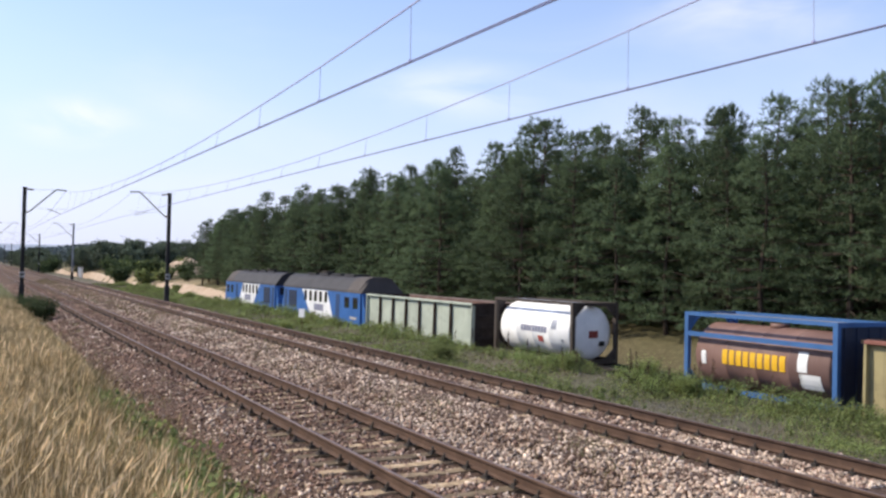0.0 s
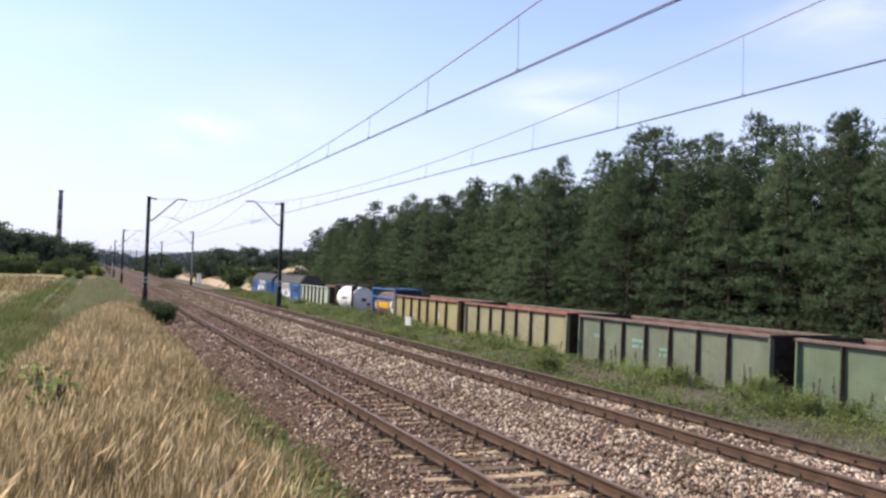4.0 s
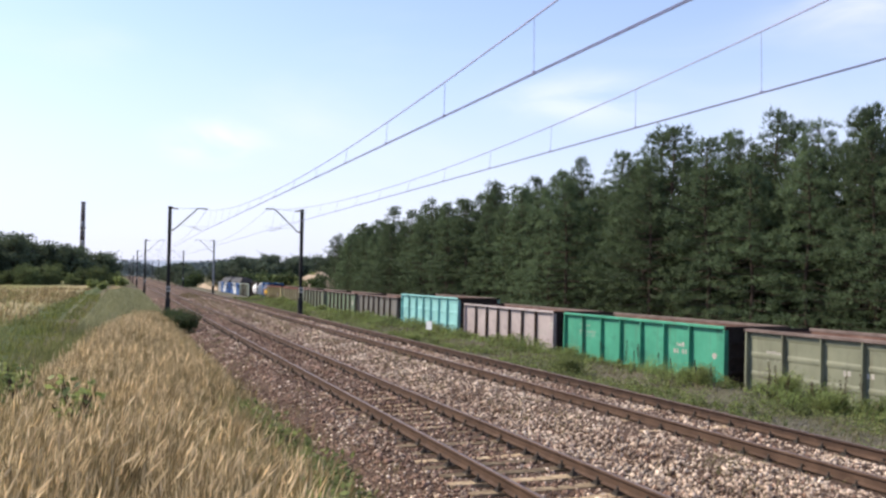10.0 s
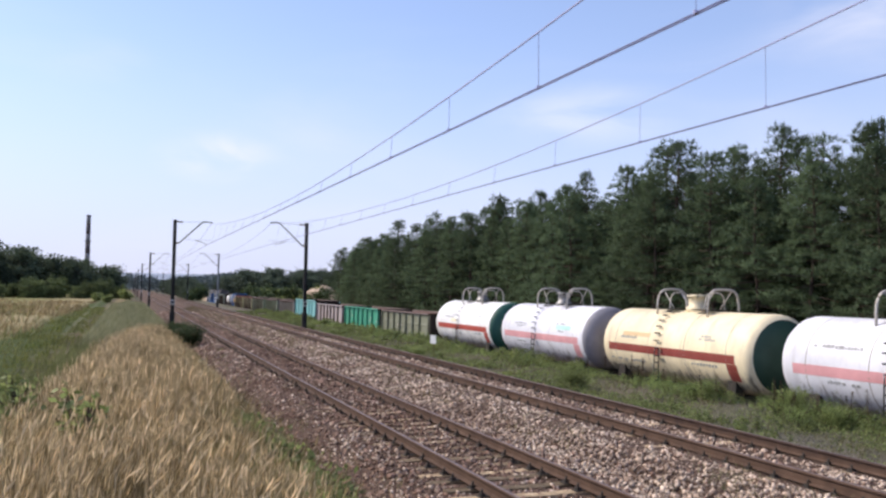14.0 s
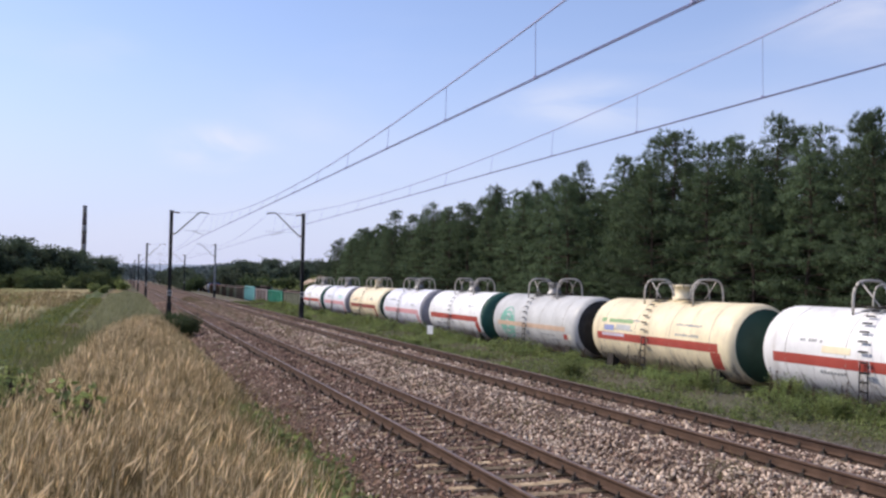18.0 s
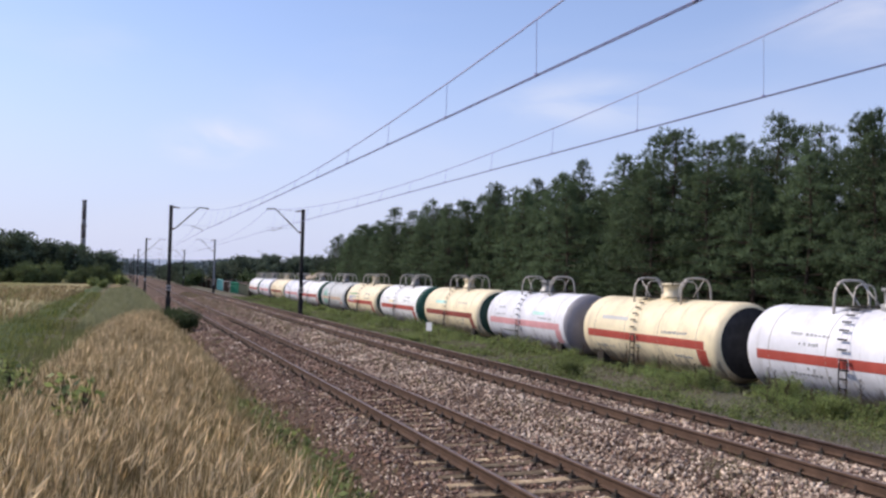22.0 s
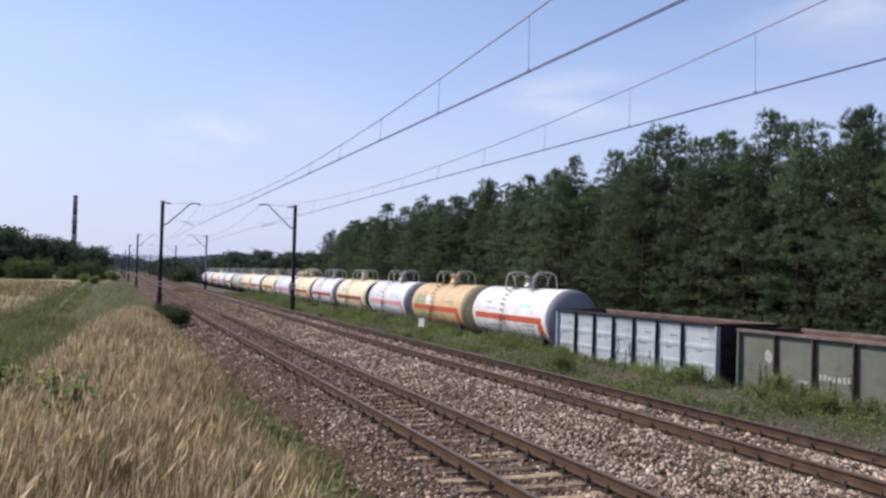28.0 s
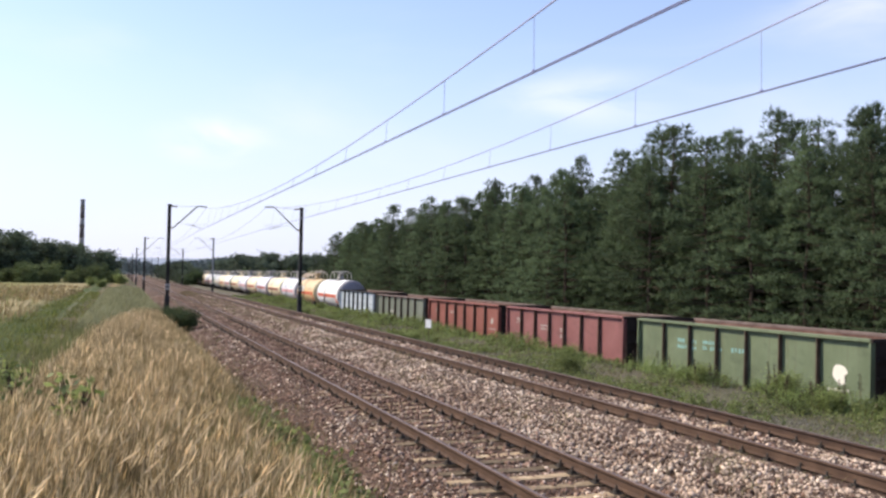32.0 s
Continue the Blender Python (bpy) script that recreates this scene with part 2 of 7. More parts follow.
M["rail"] = varied("rail_rust", [(0.3, (0.062, 0.036, 0.025)), (0.6, (0.10, 0.060, 0.041)), (0.8, (0.15, 0.094, 0.066))], 3, 0.75, 0.2, 0.004)
M["rail_top"] = varied("rail_head_steel", [(0.3, (0.13, 0.088, 0.075)), (0.7, (0.21, 0.15, 0.13))], 1.2, 0.5, 0.05, 0.002, metal=0.35, spec=0.4)
M["mast"] = varied("mast_steel", [(0.3, (0.018, 0.017, 0.018)), (0.7, (0.045, 0.042, 0.042))], 2.5, 0.7, 0.1)
M["galv"] = varied("galvanised_steel", [(0.3, (0.24, 0.25, 0.28)), (0.7, (0.36, 0.37, 0.40))], 3, 0.5, 0.05, metal=0.5)
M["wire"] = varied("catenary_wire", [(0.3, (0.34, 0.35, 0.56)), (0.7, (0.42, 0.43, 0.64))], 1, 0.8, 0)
M["insulator"] = varied("insulator_glaze", [(0.3, (0.10, 0.045, 0.03)), (0.7, (0.15, 0.07, 0.05))], 4, 0.2, 0)
M["concrete"] = varied("concrete", [(0.3, (0.30, 0.29, 0.27)), (0.7, (0.45, 0.44, 0.41))], 4, 0.9, 0.4, 0.01)
M["under"] = varied("running_gear", [(0.3, (0.022, 0.02, 0.018)), (0.7, (0.06, 0.05, 0.042))], 4, 0.8, 0.2)
M["inner"] = varied("rusty_inside", [(0.3, (0.10, 0.055, 0.045)), (0.55, (0.17, 0.095, 0.075)), (0.75, (0.24, 0.15, 0.12))], 1.4, 0.9, 0.3)
M["bark"] = varied("pine_bark", [(0.3, (0.04, 0.03, 0.024)), (0.7, (0.10, 0.072, 0.054))], 6, 0.95, 0.8, 0.03)
M["needles"] = leaf("pine_needles", (0.056, 0.084, 0.046), (0.114, 0.162, 0.085), 0.85, 0.44)
M["broad"] = leaf("broad_leaves", (0.05, 0.075, 0.032), (0.105, 0.14, 0.055), 0.7, 0.3)
# distance haze is mixed into this bluish leaf colour
M["farwood"] = leaf("far_leaves_hazed", (0.075, 0.10, 0.105), (0.135, 0.165, 0.165), 0.9, 0.2)
M["darkwood"] = leaf("meadow_wood_leaves", (0.052, 0.072, 0.05), (0.105, 0.135, 0.08), 0.85, 0.35)
M["young"] = leaf("young_leaves", (0.085, 0.115, 0.05), (0.17, 0.21, 0.085), 0.8, 0.35)
M["midwood"] = leaf("mid_leaves", (0.062, 0.084, 0.06), (0.12, 0.15, 0.10), 0.85, 0.35)
M["strip"] = leaf("strip_grass_blades", (0.12, 0.105, 0.05), (0.27, 0.245, 0.125), 0.8, 0.3)
M["weed"] = leaf("weed_leaves", (0.08, 0.105, 0.036), (0.37, 0.43, 0.155), 0.6, 0.45)
M["fresh"] = leaf("fresh_grass", (0.085, 0.12, 0.04), (0.37, 0.46, 0.16), 0.6, 0.5)
M["litter"] = leaf("dry_litter_blades", (0.15, 0.13, 0.105), (0.42, 0.38, 0.31), 0.85, 0.2)
M["weed_dry"] = leaf("weed_stalks", (0.11, 0.088, 0.045), (0.25, 0.20, 0.11), 0.8, 0.2)
M["hay"] = leaf("dry_grass", (0.13, 0.098, 0.046), (0.48, 0.37, 0.205), 0.7, 0.45)
M["plume"] = leaf("seed_heads", (0.19, 0.142, 0.074), (0.92, 0.745, 0.49), 0.8, 0.48)
M["meadow"] = leaf("meadow_blades", (0.062, 0.092, 0.02), (0.23, 0.255, 0.065), 0.65, 0.35, 0.3)
M["greygrass"] = leaf("grey_green_grass", (0.12, 0.125, 0.06), (0.34, 0.335, 0.195), 0.7, 0.35)
M["dock"] = leaf("dock_seed", (0.035, 0.022, 0.016), (0.085, 0.05, 0.035), 0.8, 0.1)
M["seam"] = varied("stained_seam", [(0.3, (0.20, 0.16, 0.12)), (0.7, (0.42, 0.38, 0.33))], 3, 0.8, 0)
M["greengrass"] = leaf("green_grass", (0.11, 0.125, 0.045), (0.29, 0.30, 0.125), 0.6, 0.35)
M["white"] = varied("white_enamel", [(0.3, (0.72, 0.72, 0.70)), (0.7, (0.82, 0.82, 0.80))], 3, 0.5, 0.02)
M["dark"] = varied("dark_paint", [(0.3, (0.015, 0.015, 0.017)), (0.7, (0.035, 0.035, 0.038))], 3, 0.6, 0)


# ---- mesh helpers ----
def box(bm, x0, y0, z0, x1, y1, z1, mat=0):
    vs = [bm.verts.new((x, y, z)) for x in (x0, x1) for y in (y0, y1) for z in (z0, z1)]
    for f in ((0, 1, 3, 2), (4, 6, 7, 5), (0, 4, 5, 1), (2, 3, 7, 6), (0, 2, 6, 4), (1, 5, 7, 3)):
        bm.faces.new([vs[i] for i in f]).material_index = mat


def tube(bm, pts, r, n=8, mat=0, caps=True):
    """A round bar through the points; r: one radius or one for each point."""
    pts = [Vector(p) for p in pts]
    rs = r if isinstance(r, (list, tuple)) else [r] * len(pts)
    rings = []
    for i, p in enumerate(pts):
        d = (pts[min(i + 1, len(pts) - 1)] - pts[max(i - 1, 0)]).normalized()
        a = d.cross(Vector((0, 0, 1)) if abs(d.z) < 0.9 else Vector((1, 0, 0))).normalized()
        b = d.cross(a)
        rings.append([bm.verts.new(p + rs[i] * (math.cos(2 * math.pi * k / n) * a + math.sin(2 * math.pi * k / n) * b)) for k in range(n)])
    for u, v in zip(rings, rings[1:]):
        for k in range(n):
            f = bm.faces.new((u[k], u[(k + 1) % n], v[(k + 1) % n], v[k]))
            f.smooth, f.material_index = n > 5, mat
    if caps:
        bm.faces.new(rings[0][::-1]).material_index = mat
        bm.faces.new(rings[-1]).material_index = mat


def extrude_y(bm, profile, y0, y1, mat=0, smooth=False):
    """A closed x-z outline pulled along y."""
    a = [bm.verts.new((x, y0, z)) for x, z in profile]
    b = [bm.verts.new((x, y1, z)) for x, z in profile]
    k = len(profile)
    for i in range(k):
        f = bm.faces.new((a[i], a[(i + 1) % k], b[(i + 1) % k], b[i]))
        f.smooth, f.material_index = smooth, mat
    bm.faces.new(a[::-1]).material_index = mat
    bm.faces.new(b).material_index = mat


def finish(name, bm, mats, parent=None, label=""):
    bmesh.ops.recalc_face_normals(bm, faces=bm.faces)
    me = bpy.data.meshes.new(name)
    bm.to_mesh(me)
    bm.free()
    for m in mats if isinstance(mats, (list, tuple)) else [mats]:
        me.materials.append(m)
    ob = new(name, me)
    if parent:
        ob.parent = parent
    if label:
        ob["label"] = label
    return ob


def part(name, bm, mat, parent, label=""):
    return finish(name, bm, mat, parent, label)


def box_part(name, dims, mat, parent, label=""):
    bm = bmesh.new()
    box(bm, *dims)
    return finish(name, bm, mat, parent, label)


def tri_mesh(name, v, f, mat):
    """A mesh of triangles from arrays."""
    me = bpy.data.meshes.new(name)
    k = len(f)
    me.vertices.add(len(v))
    me.loops.add(3 * k)
    me.polygons.add(k)
    me.vertices.foreach_set("co", np.ascontiguousarray(v, np.float32).ravel())
    me.loops.foreach_set("vertex_index", np.ascontiguousarray(f, np.int32).ravel())
    me.polygons.foreach_set("loop_start", np.arange(0, 3 * k, 3, dtype=np.int32))
    me.update(calc_edges=True)
    me.materials.append(mat)
    return me


def raw(name, verts, faces, mat, parent=None):
    me = bpy.data.meshes.new(name)
    me.from_pydata([tuple(v) for v in verts] if not isinstance(verts, np.ndarray) else verts.tolist(), [], faces if isinstance(faces, list) else faces.tolist())
    me.materials.append(mat)
    ob = new(name, me)
    if parent:
        ob.parent = parent
    return ob


def root(name, label, category, group="", kind=""):
    return tagged(new(name), label, category, group, kind)


# ---- the plan: rails along +Y, z = 0 on the first track's rail heads ----
D, DZ = 4.27, 0.20              # second track: offset and height
XB, ZB = 17.57, -2.55           # broad-gauge line in its cutting
SPAN, Y_MAST = 65.0, 64.0


def lerp_table(x, table):
    xs, zs = zip(*table)
    return float(np.interp(x, xs, zs))


def ground_z(x, y):
    c = 1.0 if y < 6 else max(0.0, 1 - (y - 6) / 62) ** 1.3        # the bank sinks to the line by the masts
    q = 0.0 if y < 8 else min(1.9, (y - 8) * 0.036)                    # and its meadow side draws in
    far = -0.005 * max(0, y - 40) if y < 900 else -4.3
    if y > 900:
        far = -4.3 - min(9, (y - 900) * 0.012) + 34 * min(1, max(0, (y - 2000) / 1600)) ** 1.5
    left = [(-400, 0.6), (-60, 0.5 + far), (-20, 0.3 + far), (-14, 0.2 + far), (-11, 0.05 + far * 0.9), (-9.2 + 0.6 * q, 0.1 + far * 0.8), (-8.0 + 0.9 * q, 0.12 * c + far * 0.6), (-7.0 + 0.9 * q, 0.05 + 0.5 * c), (-6.1 + 0.7 * q, -0.05 + 0.75 * c), (-5.2 + 0.4 * q, -0.1 + 0.75 * c), (-4.2, -0.2 + 0.5 * c), (-3.2, -0.35 + 0.15 * c), (-2.6, -0.45), (-2.0, -0.5)]
    right = [(-2.0, -0.5), (D + 2.9, -0.55), (8.2, -0.85), (11.0, -0.93), (12.9, -0.72), (13.9, -1.2), (15.2, -2.8), (20.0, -2.8), (21.2, -2.2), (23.0, -0.7), (26, -0.1), (40, 0.6), (120, 1.0), (400, 0.0)]
    z = lerp_table(x, left) if x < -2.0 else lerp_table(x, right)
    if y > 900:
        blend = min(1, (y - 900) / 500)
        z = z * (1 - blend) + far * blend
    if not -2.6 < x < D + 3:
        s = 0.10 if abs(x) < 30 else 0.25
        z += s * noise.noise(Vector((x * 0.45, y * 0.45, 0))) + (0.06 if -7.5 < x < 30 else 0.015) * noise.noise(Vector((x * 1.6, y * 1.6, 3)))
    return z


def build_ground():
    xs = [-3500, -1500, -700, -300, -150, -90, -60, -45, -35] + list(np.arange(-28, -14, 1.5)) + list(np.arange(-14, -2.0, 0.4)) + [-2.0, 1, 4, D + 2.9] + list(np.arange(7.6, 27, 0.5)) + list(np.arange(28, 48, 3)) + [55, 70, 100, 160, 300, 700, 1500, 3500]
    ys = [-600, -200, -80, -40, -20, -10] + list(np.arange(-6, 70, 0.8)) + list(np.arange(70, 150, 2.5)) + list(np.arange(150, 330, 8)) + [360, 420, 500, 620, 780, 950, 1200, 1500, 1900, 2300, 2700, 3100, 3600, 4500]
    verts = [(x, y, ground_z(x, y)) for y in ys for x in xs]
    w = len(xs)
    faces = [(j * w + i, j * w + i + 1, (j + 1) * w + i + 1, (j + 1) * w + i) for j in range(len(ys) - 1) for i in range(w - 1)]
    g = raw("ground", verts, faces, M["ground"])
    for p in g.data.polygons:
        p.use_smooth = True
    tagged(g, "dry meadow bank and sandy soil falling to the railway cutting", "ground", kind="structure")


build_ground()


def build_ballast():
    for x0, z0, zb, half in ((0, -0.215, -0.62, 1.55), (D, DZ - 0.215, -0.66, 1.55), (XB, ZB - 0.2, ZB - 0.4, 1.7)):
        ys = list(np.arange(-20, 60, 0.5)) + list(np.arange(60, 120, 2)) + list(np.arange(120, 800, 20))
        prof = [(-half - 1.1, zb), (-half - 0.5, z0 - 0.16), (-half, z0 - 0.01), (-1.0, z0 - 0.005), (-0.35, z0 - 0.02), (0.35, z0 - 0.02), (1.0, z0 - 0.005), (half, z0 - 0.01), (half + 0.5, z0 - 0.16), (half + 1.1, zb)]
        verts, faces = [], []
        for y in ys:
            for x, z in prof:
                if x0 < D + 1 and abs(x) < 1.2:
                    z += float(np.interp(y, [12, 16, 22], [0.0, 0.01, 0.025])) if x0 < 1 else 0.03
                verts.append((x0 + x + 0.06 * noise.noise(Vector((x * 3, y * 0.9, 7 + x0))), y, z + 0.035 * noise.noise(Vector((x * 2.1 + x0, y * 1.3, 1)))))
        k = len(prof)
        for j in range(len(ys) - 1):
            for i in range(k - 1):
                faces.append((j * k + i, j * k + i + 1, (j + 1) * k + i + 1, (j + 1) * k + i))
        b = raw("ballast_bed", verts, faces, M["ballast"])
        tagged(b, "bed of brownish crushed stone under the track", "ballast", kind="structure")


build_ballast()


PITCH = 0.56                    # of the sleepers


def build_stones():
    """Loose crushed stone on the beds near the bank."""
    rng = np.random.default_rng(5)
    oct_v = np.array([(1, 0, 0), (-1, 0, 0), (0, 1, 0), (0, -1, 0), (0, 0, 1), (0, 0, -1)], float)
    oct_f = np.array([(0, 2, 4), (2, 1, 4), (1, 3, 4), (3, 0, 4), (2, 0, 5), (1, 2, 5), (3, 1, 5), (0, 3, 5)])
    N = 125000
    y = 7 + 95 * rng.random(N) ** 2.4
    x = -2.75 + (D + 5.6) * rng.random(N)
    # bare rails and the sleeper tops stay mostly clear; far off the bed shows
    keep = rng.random(N) < np.interp(y, [40, 75], [1.0, 0.35])
    for x0 in (0, D):
        for s in (-0.7525, 0.7525):
            keep &= np.abs(x - x0 - s) > 0.11 + 0.0022 * y
    for x0, y0 in ((0, 5.0), (D, 7.0)):       # sleeper tops stay mostly bare
        ph = ((y - y0) / PITCH + 0.5) % 1.0
        on_top = (np.abs(x - x0) < 1.2) & (np.abs(ph - 0.5) < 0.13 + 0.05 * np.sin(x * 5.0 + np.floor((y - y0) / PITCH + 0.5) * 2.4))
        keep &= ~(on_top & (rng.random(N) < (np.interp(y, [16, 22, 30], [0.9, 0.75, 0.2]) if x0 < 1 else 0.25)))
    x, y = x[keep], y[keep]
    n = len(x)
    z1 = np.interp(x, [-2.75, -2.05, -1.55, 0, 1.55, 1.9, D - 1.9, D - 1.55, D, D + 1.55, D + 2.05, D + 2.75], [-0.56, -0.38, -0.215, -0.225, -0.20, -0.22, -0.10, -0.03, -0.04, -0.02, -0.2, -0.5])
    z1 += np.where(np.abs(x) < 1.3, np.interp(y, [12, 16, 22, 40], [0.0, 0.02, 0.05, 0.02]), 0.0) + np.where(np.abs(x - D) < 1.3, 0.035, 0.0)
    for x0 in (0, D):                   # swept low beside the rails
        z1 -= 0.045 * np.exp(-((np.abs(x - x0) - 0.7525) / 0.2) ** 2)
    size = (0.014 + 0.031 * rng.random(n) ** 1.5) * (0.85 + y / 80)
    ang = rng.random((n, 3)) * 6.283
    sc = size[:, None] * (0.6 + 0.8 * rng.random((n, 3)))
    v = oct_v[None] * sc[:, None, :] * (0.5 + 0.95 * rng.random((n, 6, 1)))
    for a, (i, j) in zip(range(3), ((0, 1), (1, 2), (0, 2))):
        ca, sa = np.cos(ang[:, a])[:, None], np.sin(ang[:, a])[:, None]
        p, q = v[:, :, i].copy(), v[:, :, j].copy()
        v[:, :, i], v[:, :, j] = ca * p - sa * q, sa * p + ca * q
    v += np.stack([x, y, z1 + 0.012 * rng.standard_normal(n)], 1)[:, None, :]
    light = np.interp(x, [-2, 0.9, 1.7, D - 1.2, D - 0.5, D + 0.6, D + 1.2], [0.26, 0.16, 0.85, 0.95, 0.6, 0.6, 0.5]) + 0.25 * np.array([noise.noise(Vector((i * 0.5, j * 0.35, 5))) for i, j in zip(x, y)])
    pale = rng.random(n) < light * np.interp(y, [16, 60], [1.0, 0.5]) * np.where(np.abs(x) < 0.8, np.interp(y, [14, 26], [1.0, 0.3]), 1.0)
    for sel, nm, mt, lab in ((~pale, "ballast_stones", M["stone"], "loose rust-brown crushed stones along the tracks"), (pale, "pale_ballast_stones", M["pale_stone"], "loose pale crushed stones, thickest between the tracks")):
        k = int(sel.sum())
        f = (oct_f[None] + 6 * np.arange(k)[:, None, None]).reshape(-1, 3)
        tagged(new(nm, tri_mesh(nm, v[sel].reshape(-1, 3), f, mt)), lab, "gravel", kind="stuff")


# ---- tracks ----
RAIL = [(-0.065, -0.17), (0.065, -0.17), (0.065, -0.158), (0.012, -0.138), (0.009, -0.05), (0.034, -0.036), (0.036, -0.012), (0.028, -0.002), (-0.028, -0.002), (-0.036, -0.012), (-0.034, -0.036), (-0.009, -0.05), (-0.012, -0.138), (-0.065, -0.158)]


def build_track(x0, z0, half_gauge, y_first, y_last, n_sleepers, label):
    tr = root("railway_track", label, "railway track", kind="structure")
    tr.location = (x0, 0, z0)
    for s in (-1, 1):
        bm = bmesh.new()
        extrude_y(bm, [(x + s * half_gauge, z) for x, z in RAIL], -20, y_last)
        part("rail", bm, M["rail"], tr, "rust-brown steel rail")
        bm = bmesh.new()
        extrude_y(bm, [(s * half_gauge - 0.027, -0.003), (s * half_gauge + 0.027, -0.003), (s * half_gauge + 0.02, 0.002), (s * half_gauge - 0.02, 0.002)], -20, y_last)
        part("rail_head", bm, M["rail_top"], tr, "worn bright running surface")
    bm = bmesh.new()
    extrude_y(bm, [(-1.28, -0.36), (1.28, -0.36), (1.28, -0.19), (0.9, -0.182), (0.55, -0.186), (0, -0.2), (-0.55, -0.186), (-0.9, -0.182), (-1.28, -0.19)], -0.105, 0.105)
    bmesh.ops.bevel(bm, geom=bm.edges[:], offset=0.014, segments=1, affect="EDGES")
    bmesh.ops.recalc_face_normals(bm, faces=bm.faces)
    sl = bpy.data.meshes.new("sleeper")
    bm.to_mesh(sl)
    bm.free()
    sl.materials.append(M["sleeper"])
    bm = bmesh.new()
    box(bm, -0.17, -0.075, -0.192, 0.17, 0.075, -0.168)
    for s in (-1, 1):
        box(bm, s * 0.105 - 0.035, -0.04, -0.17, s * 0.105 + 0.035, 0.04, -0.13)
        tube(bm, [(s * 0.105, 0, -0.14), (s * 0.105, 0, -0.075)], 0.017, 6)
    bmesh.ops.recalc_face_normals(bm, faces=bm.faces)
    fa = bpy.data.meshes.new("rail_fastening")
    bm.to_mesh(fa)
    bm.free()
    fa.materials.append(M["under"])
    rnd = random.Random(int(x0 * 10) + 3)
    for k in range(n_sleepers):
        o = new("sleeper", sl)
        o.parent = tr
        o.matrix_basis = pose(rnd.uniform(-0.07, 0.07), y_first + PITCH * k + rnd.uniform(-0.035, 0.035), rnd.uniform(-0.03, 0.002), 0, rnd.uniform(-0.4, 0.4), rnd.uniform(-2.0, 2.0))
        if k < 90:
            for s in (-1, 1):
                c = new("rail_fastening", fa)
                c.parent = o
                c.location = (s * half_gauge, 0, 0)
    return tr


# ---- overhead line ----
CONTACT = {0: 5.69, 1: 5.81}
MESS_LOW, MESS_HIGH = (5.98, 6.20), (7.22, 7.42)
MESS_NEAR = (7.42, 7.90)           # carrier height at the masts behind the bank


def build_mast(y, side):
    """A steel mast with its hinged arm; side -1 on the meadow side, +1 beside the second track."""
    x0 = -2.50 if side < 0 else 6.90
    zt = 7.35 if side < 0 else 7.52
    up = 0.0 if side < 0 else DZ
    tx = 0.0 if side < 0 else D
    ms = root("catenary_mast", "dark steel overhead line mast with an arm over the track", "catenary mast", "overhead line masts")
    ms.location = (x0, y, 0)
    zg = -0.62
    bm = bmesh.new()
    for s in (-1, 1):                   # H section
        box(bm, s * 0.105 - 0.012, -0.11, 0.9, s * 0.105 + 0.012, 0.11, zt)
    box(bm, -0.1, -0.012, 0.9, 0.1, 0.012, zt)
    box(bm, -0.15, -0.14, zt, 0.15, 0.14, zt + 0.03)
    part("post", bm, M["galv"] if side > 0 and y > 100 and y < 140 else M["mast"], ms)
    bm = bmesh.new()
    box(bm, -0.17, -0.17, zg - 0.3, 0.17, 0.17, 0.9)
    bmesh.ops.bevel(bm, geom=bm.edges[:], offset=0.03, segments=1, affect="EDGES")
    part("foundation_post", bm, M["mast"], ms, "dark tarred concrete foot")
    box_part("number_plate", (-0.16, -0.19, 1.35, 0.16, -0.165, 1.75), M["concrete"], ms, "small pale plate with worn marks")
    box_part("plate_mark", (-0.1, -0.194, 1.48, 0.1, -0.19, 1.62), M["mast"], ms)
    d = -side                            # towards the track
    reach = abs(tx - x0)
    zc = CONTACT[0 if side < 0 else 1]
    zm = MESS_HIGH[0 if side < 0 else 1]
    bm = bmesh.new()
    tube(bm, [(d * 0.3, 0, zc + 0.05), (d * (reach - 0.62), 0, zm + 0.06), (d * (reach - 0.5), 0, zm + 0.1), (d * (reach + 0.08), 0, zm + 0.06)], 0.042, 8)
    part("cantilever_arm", bm, M["galv"] if y > 100 else M["mast"], ms, "bent steel tube arm")
    bm = bmesh.new()
    for k in range(5):
        tube(bm, [(d * (0.12 + 0.035 * k), 0, zc + 0.04), (d * (0.145 + 0.035 * k), 0, zc + 0.045)], 0.075 if k % 2 == 0 else 0.05, 10)
    part("insulator", bm, M["insulator"], ms, "brown ribbed insulator")
    bm = bmesh.new()
    tube(bm, [(d * 0.1, 0, zt - 0.08), (d * 0.55, 0, zt - 0.12)], 0.05, 8)
    part("stay_insulator", bm, M["insulator"], ms)
    bm = bmesh.new()
    tube(bm, [(d * 0.55, 0, zt - 0.12), (d * (reach - 0.5), 0, zm + 0.1)], 0.012, 6)
    part("stay_rod", bm, M["galv"], ms)
    bm = bmesh.new()
    tube(bm, [(d * (reach - 1.12), 0, zc + 0.28), (d * (reach - 1.0), 0, zc + 0.27), (d * (reach - 0.28), 0, zc + 0.03)], 0.025, 6)
    part("steady_arm", bm, M["galv"], ms, "slanting steady arm of the contact wire")
    bm = bmesh.new()
    tube(bm, [(d * 0.75, 0, zc + 0.36), (d * (reach - 1.12), 0, zc + 0.28), (d * (reach + 0.15), 0, zc + 0.34)], 0.009, 5)
    part("registration_wire", bm, M["galv"], ms)
    return ms


def stagger(i):
    """Side shift of the contact wire at the masts."""
    return 0.07 if i == 0 else 0.24 * (-1 if i % 2 else 1)


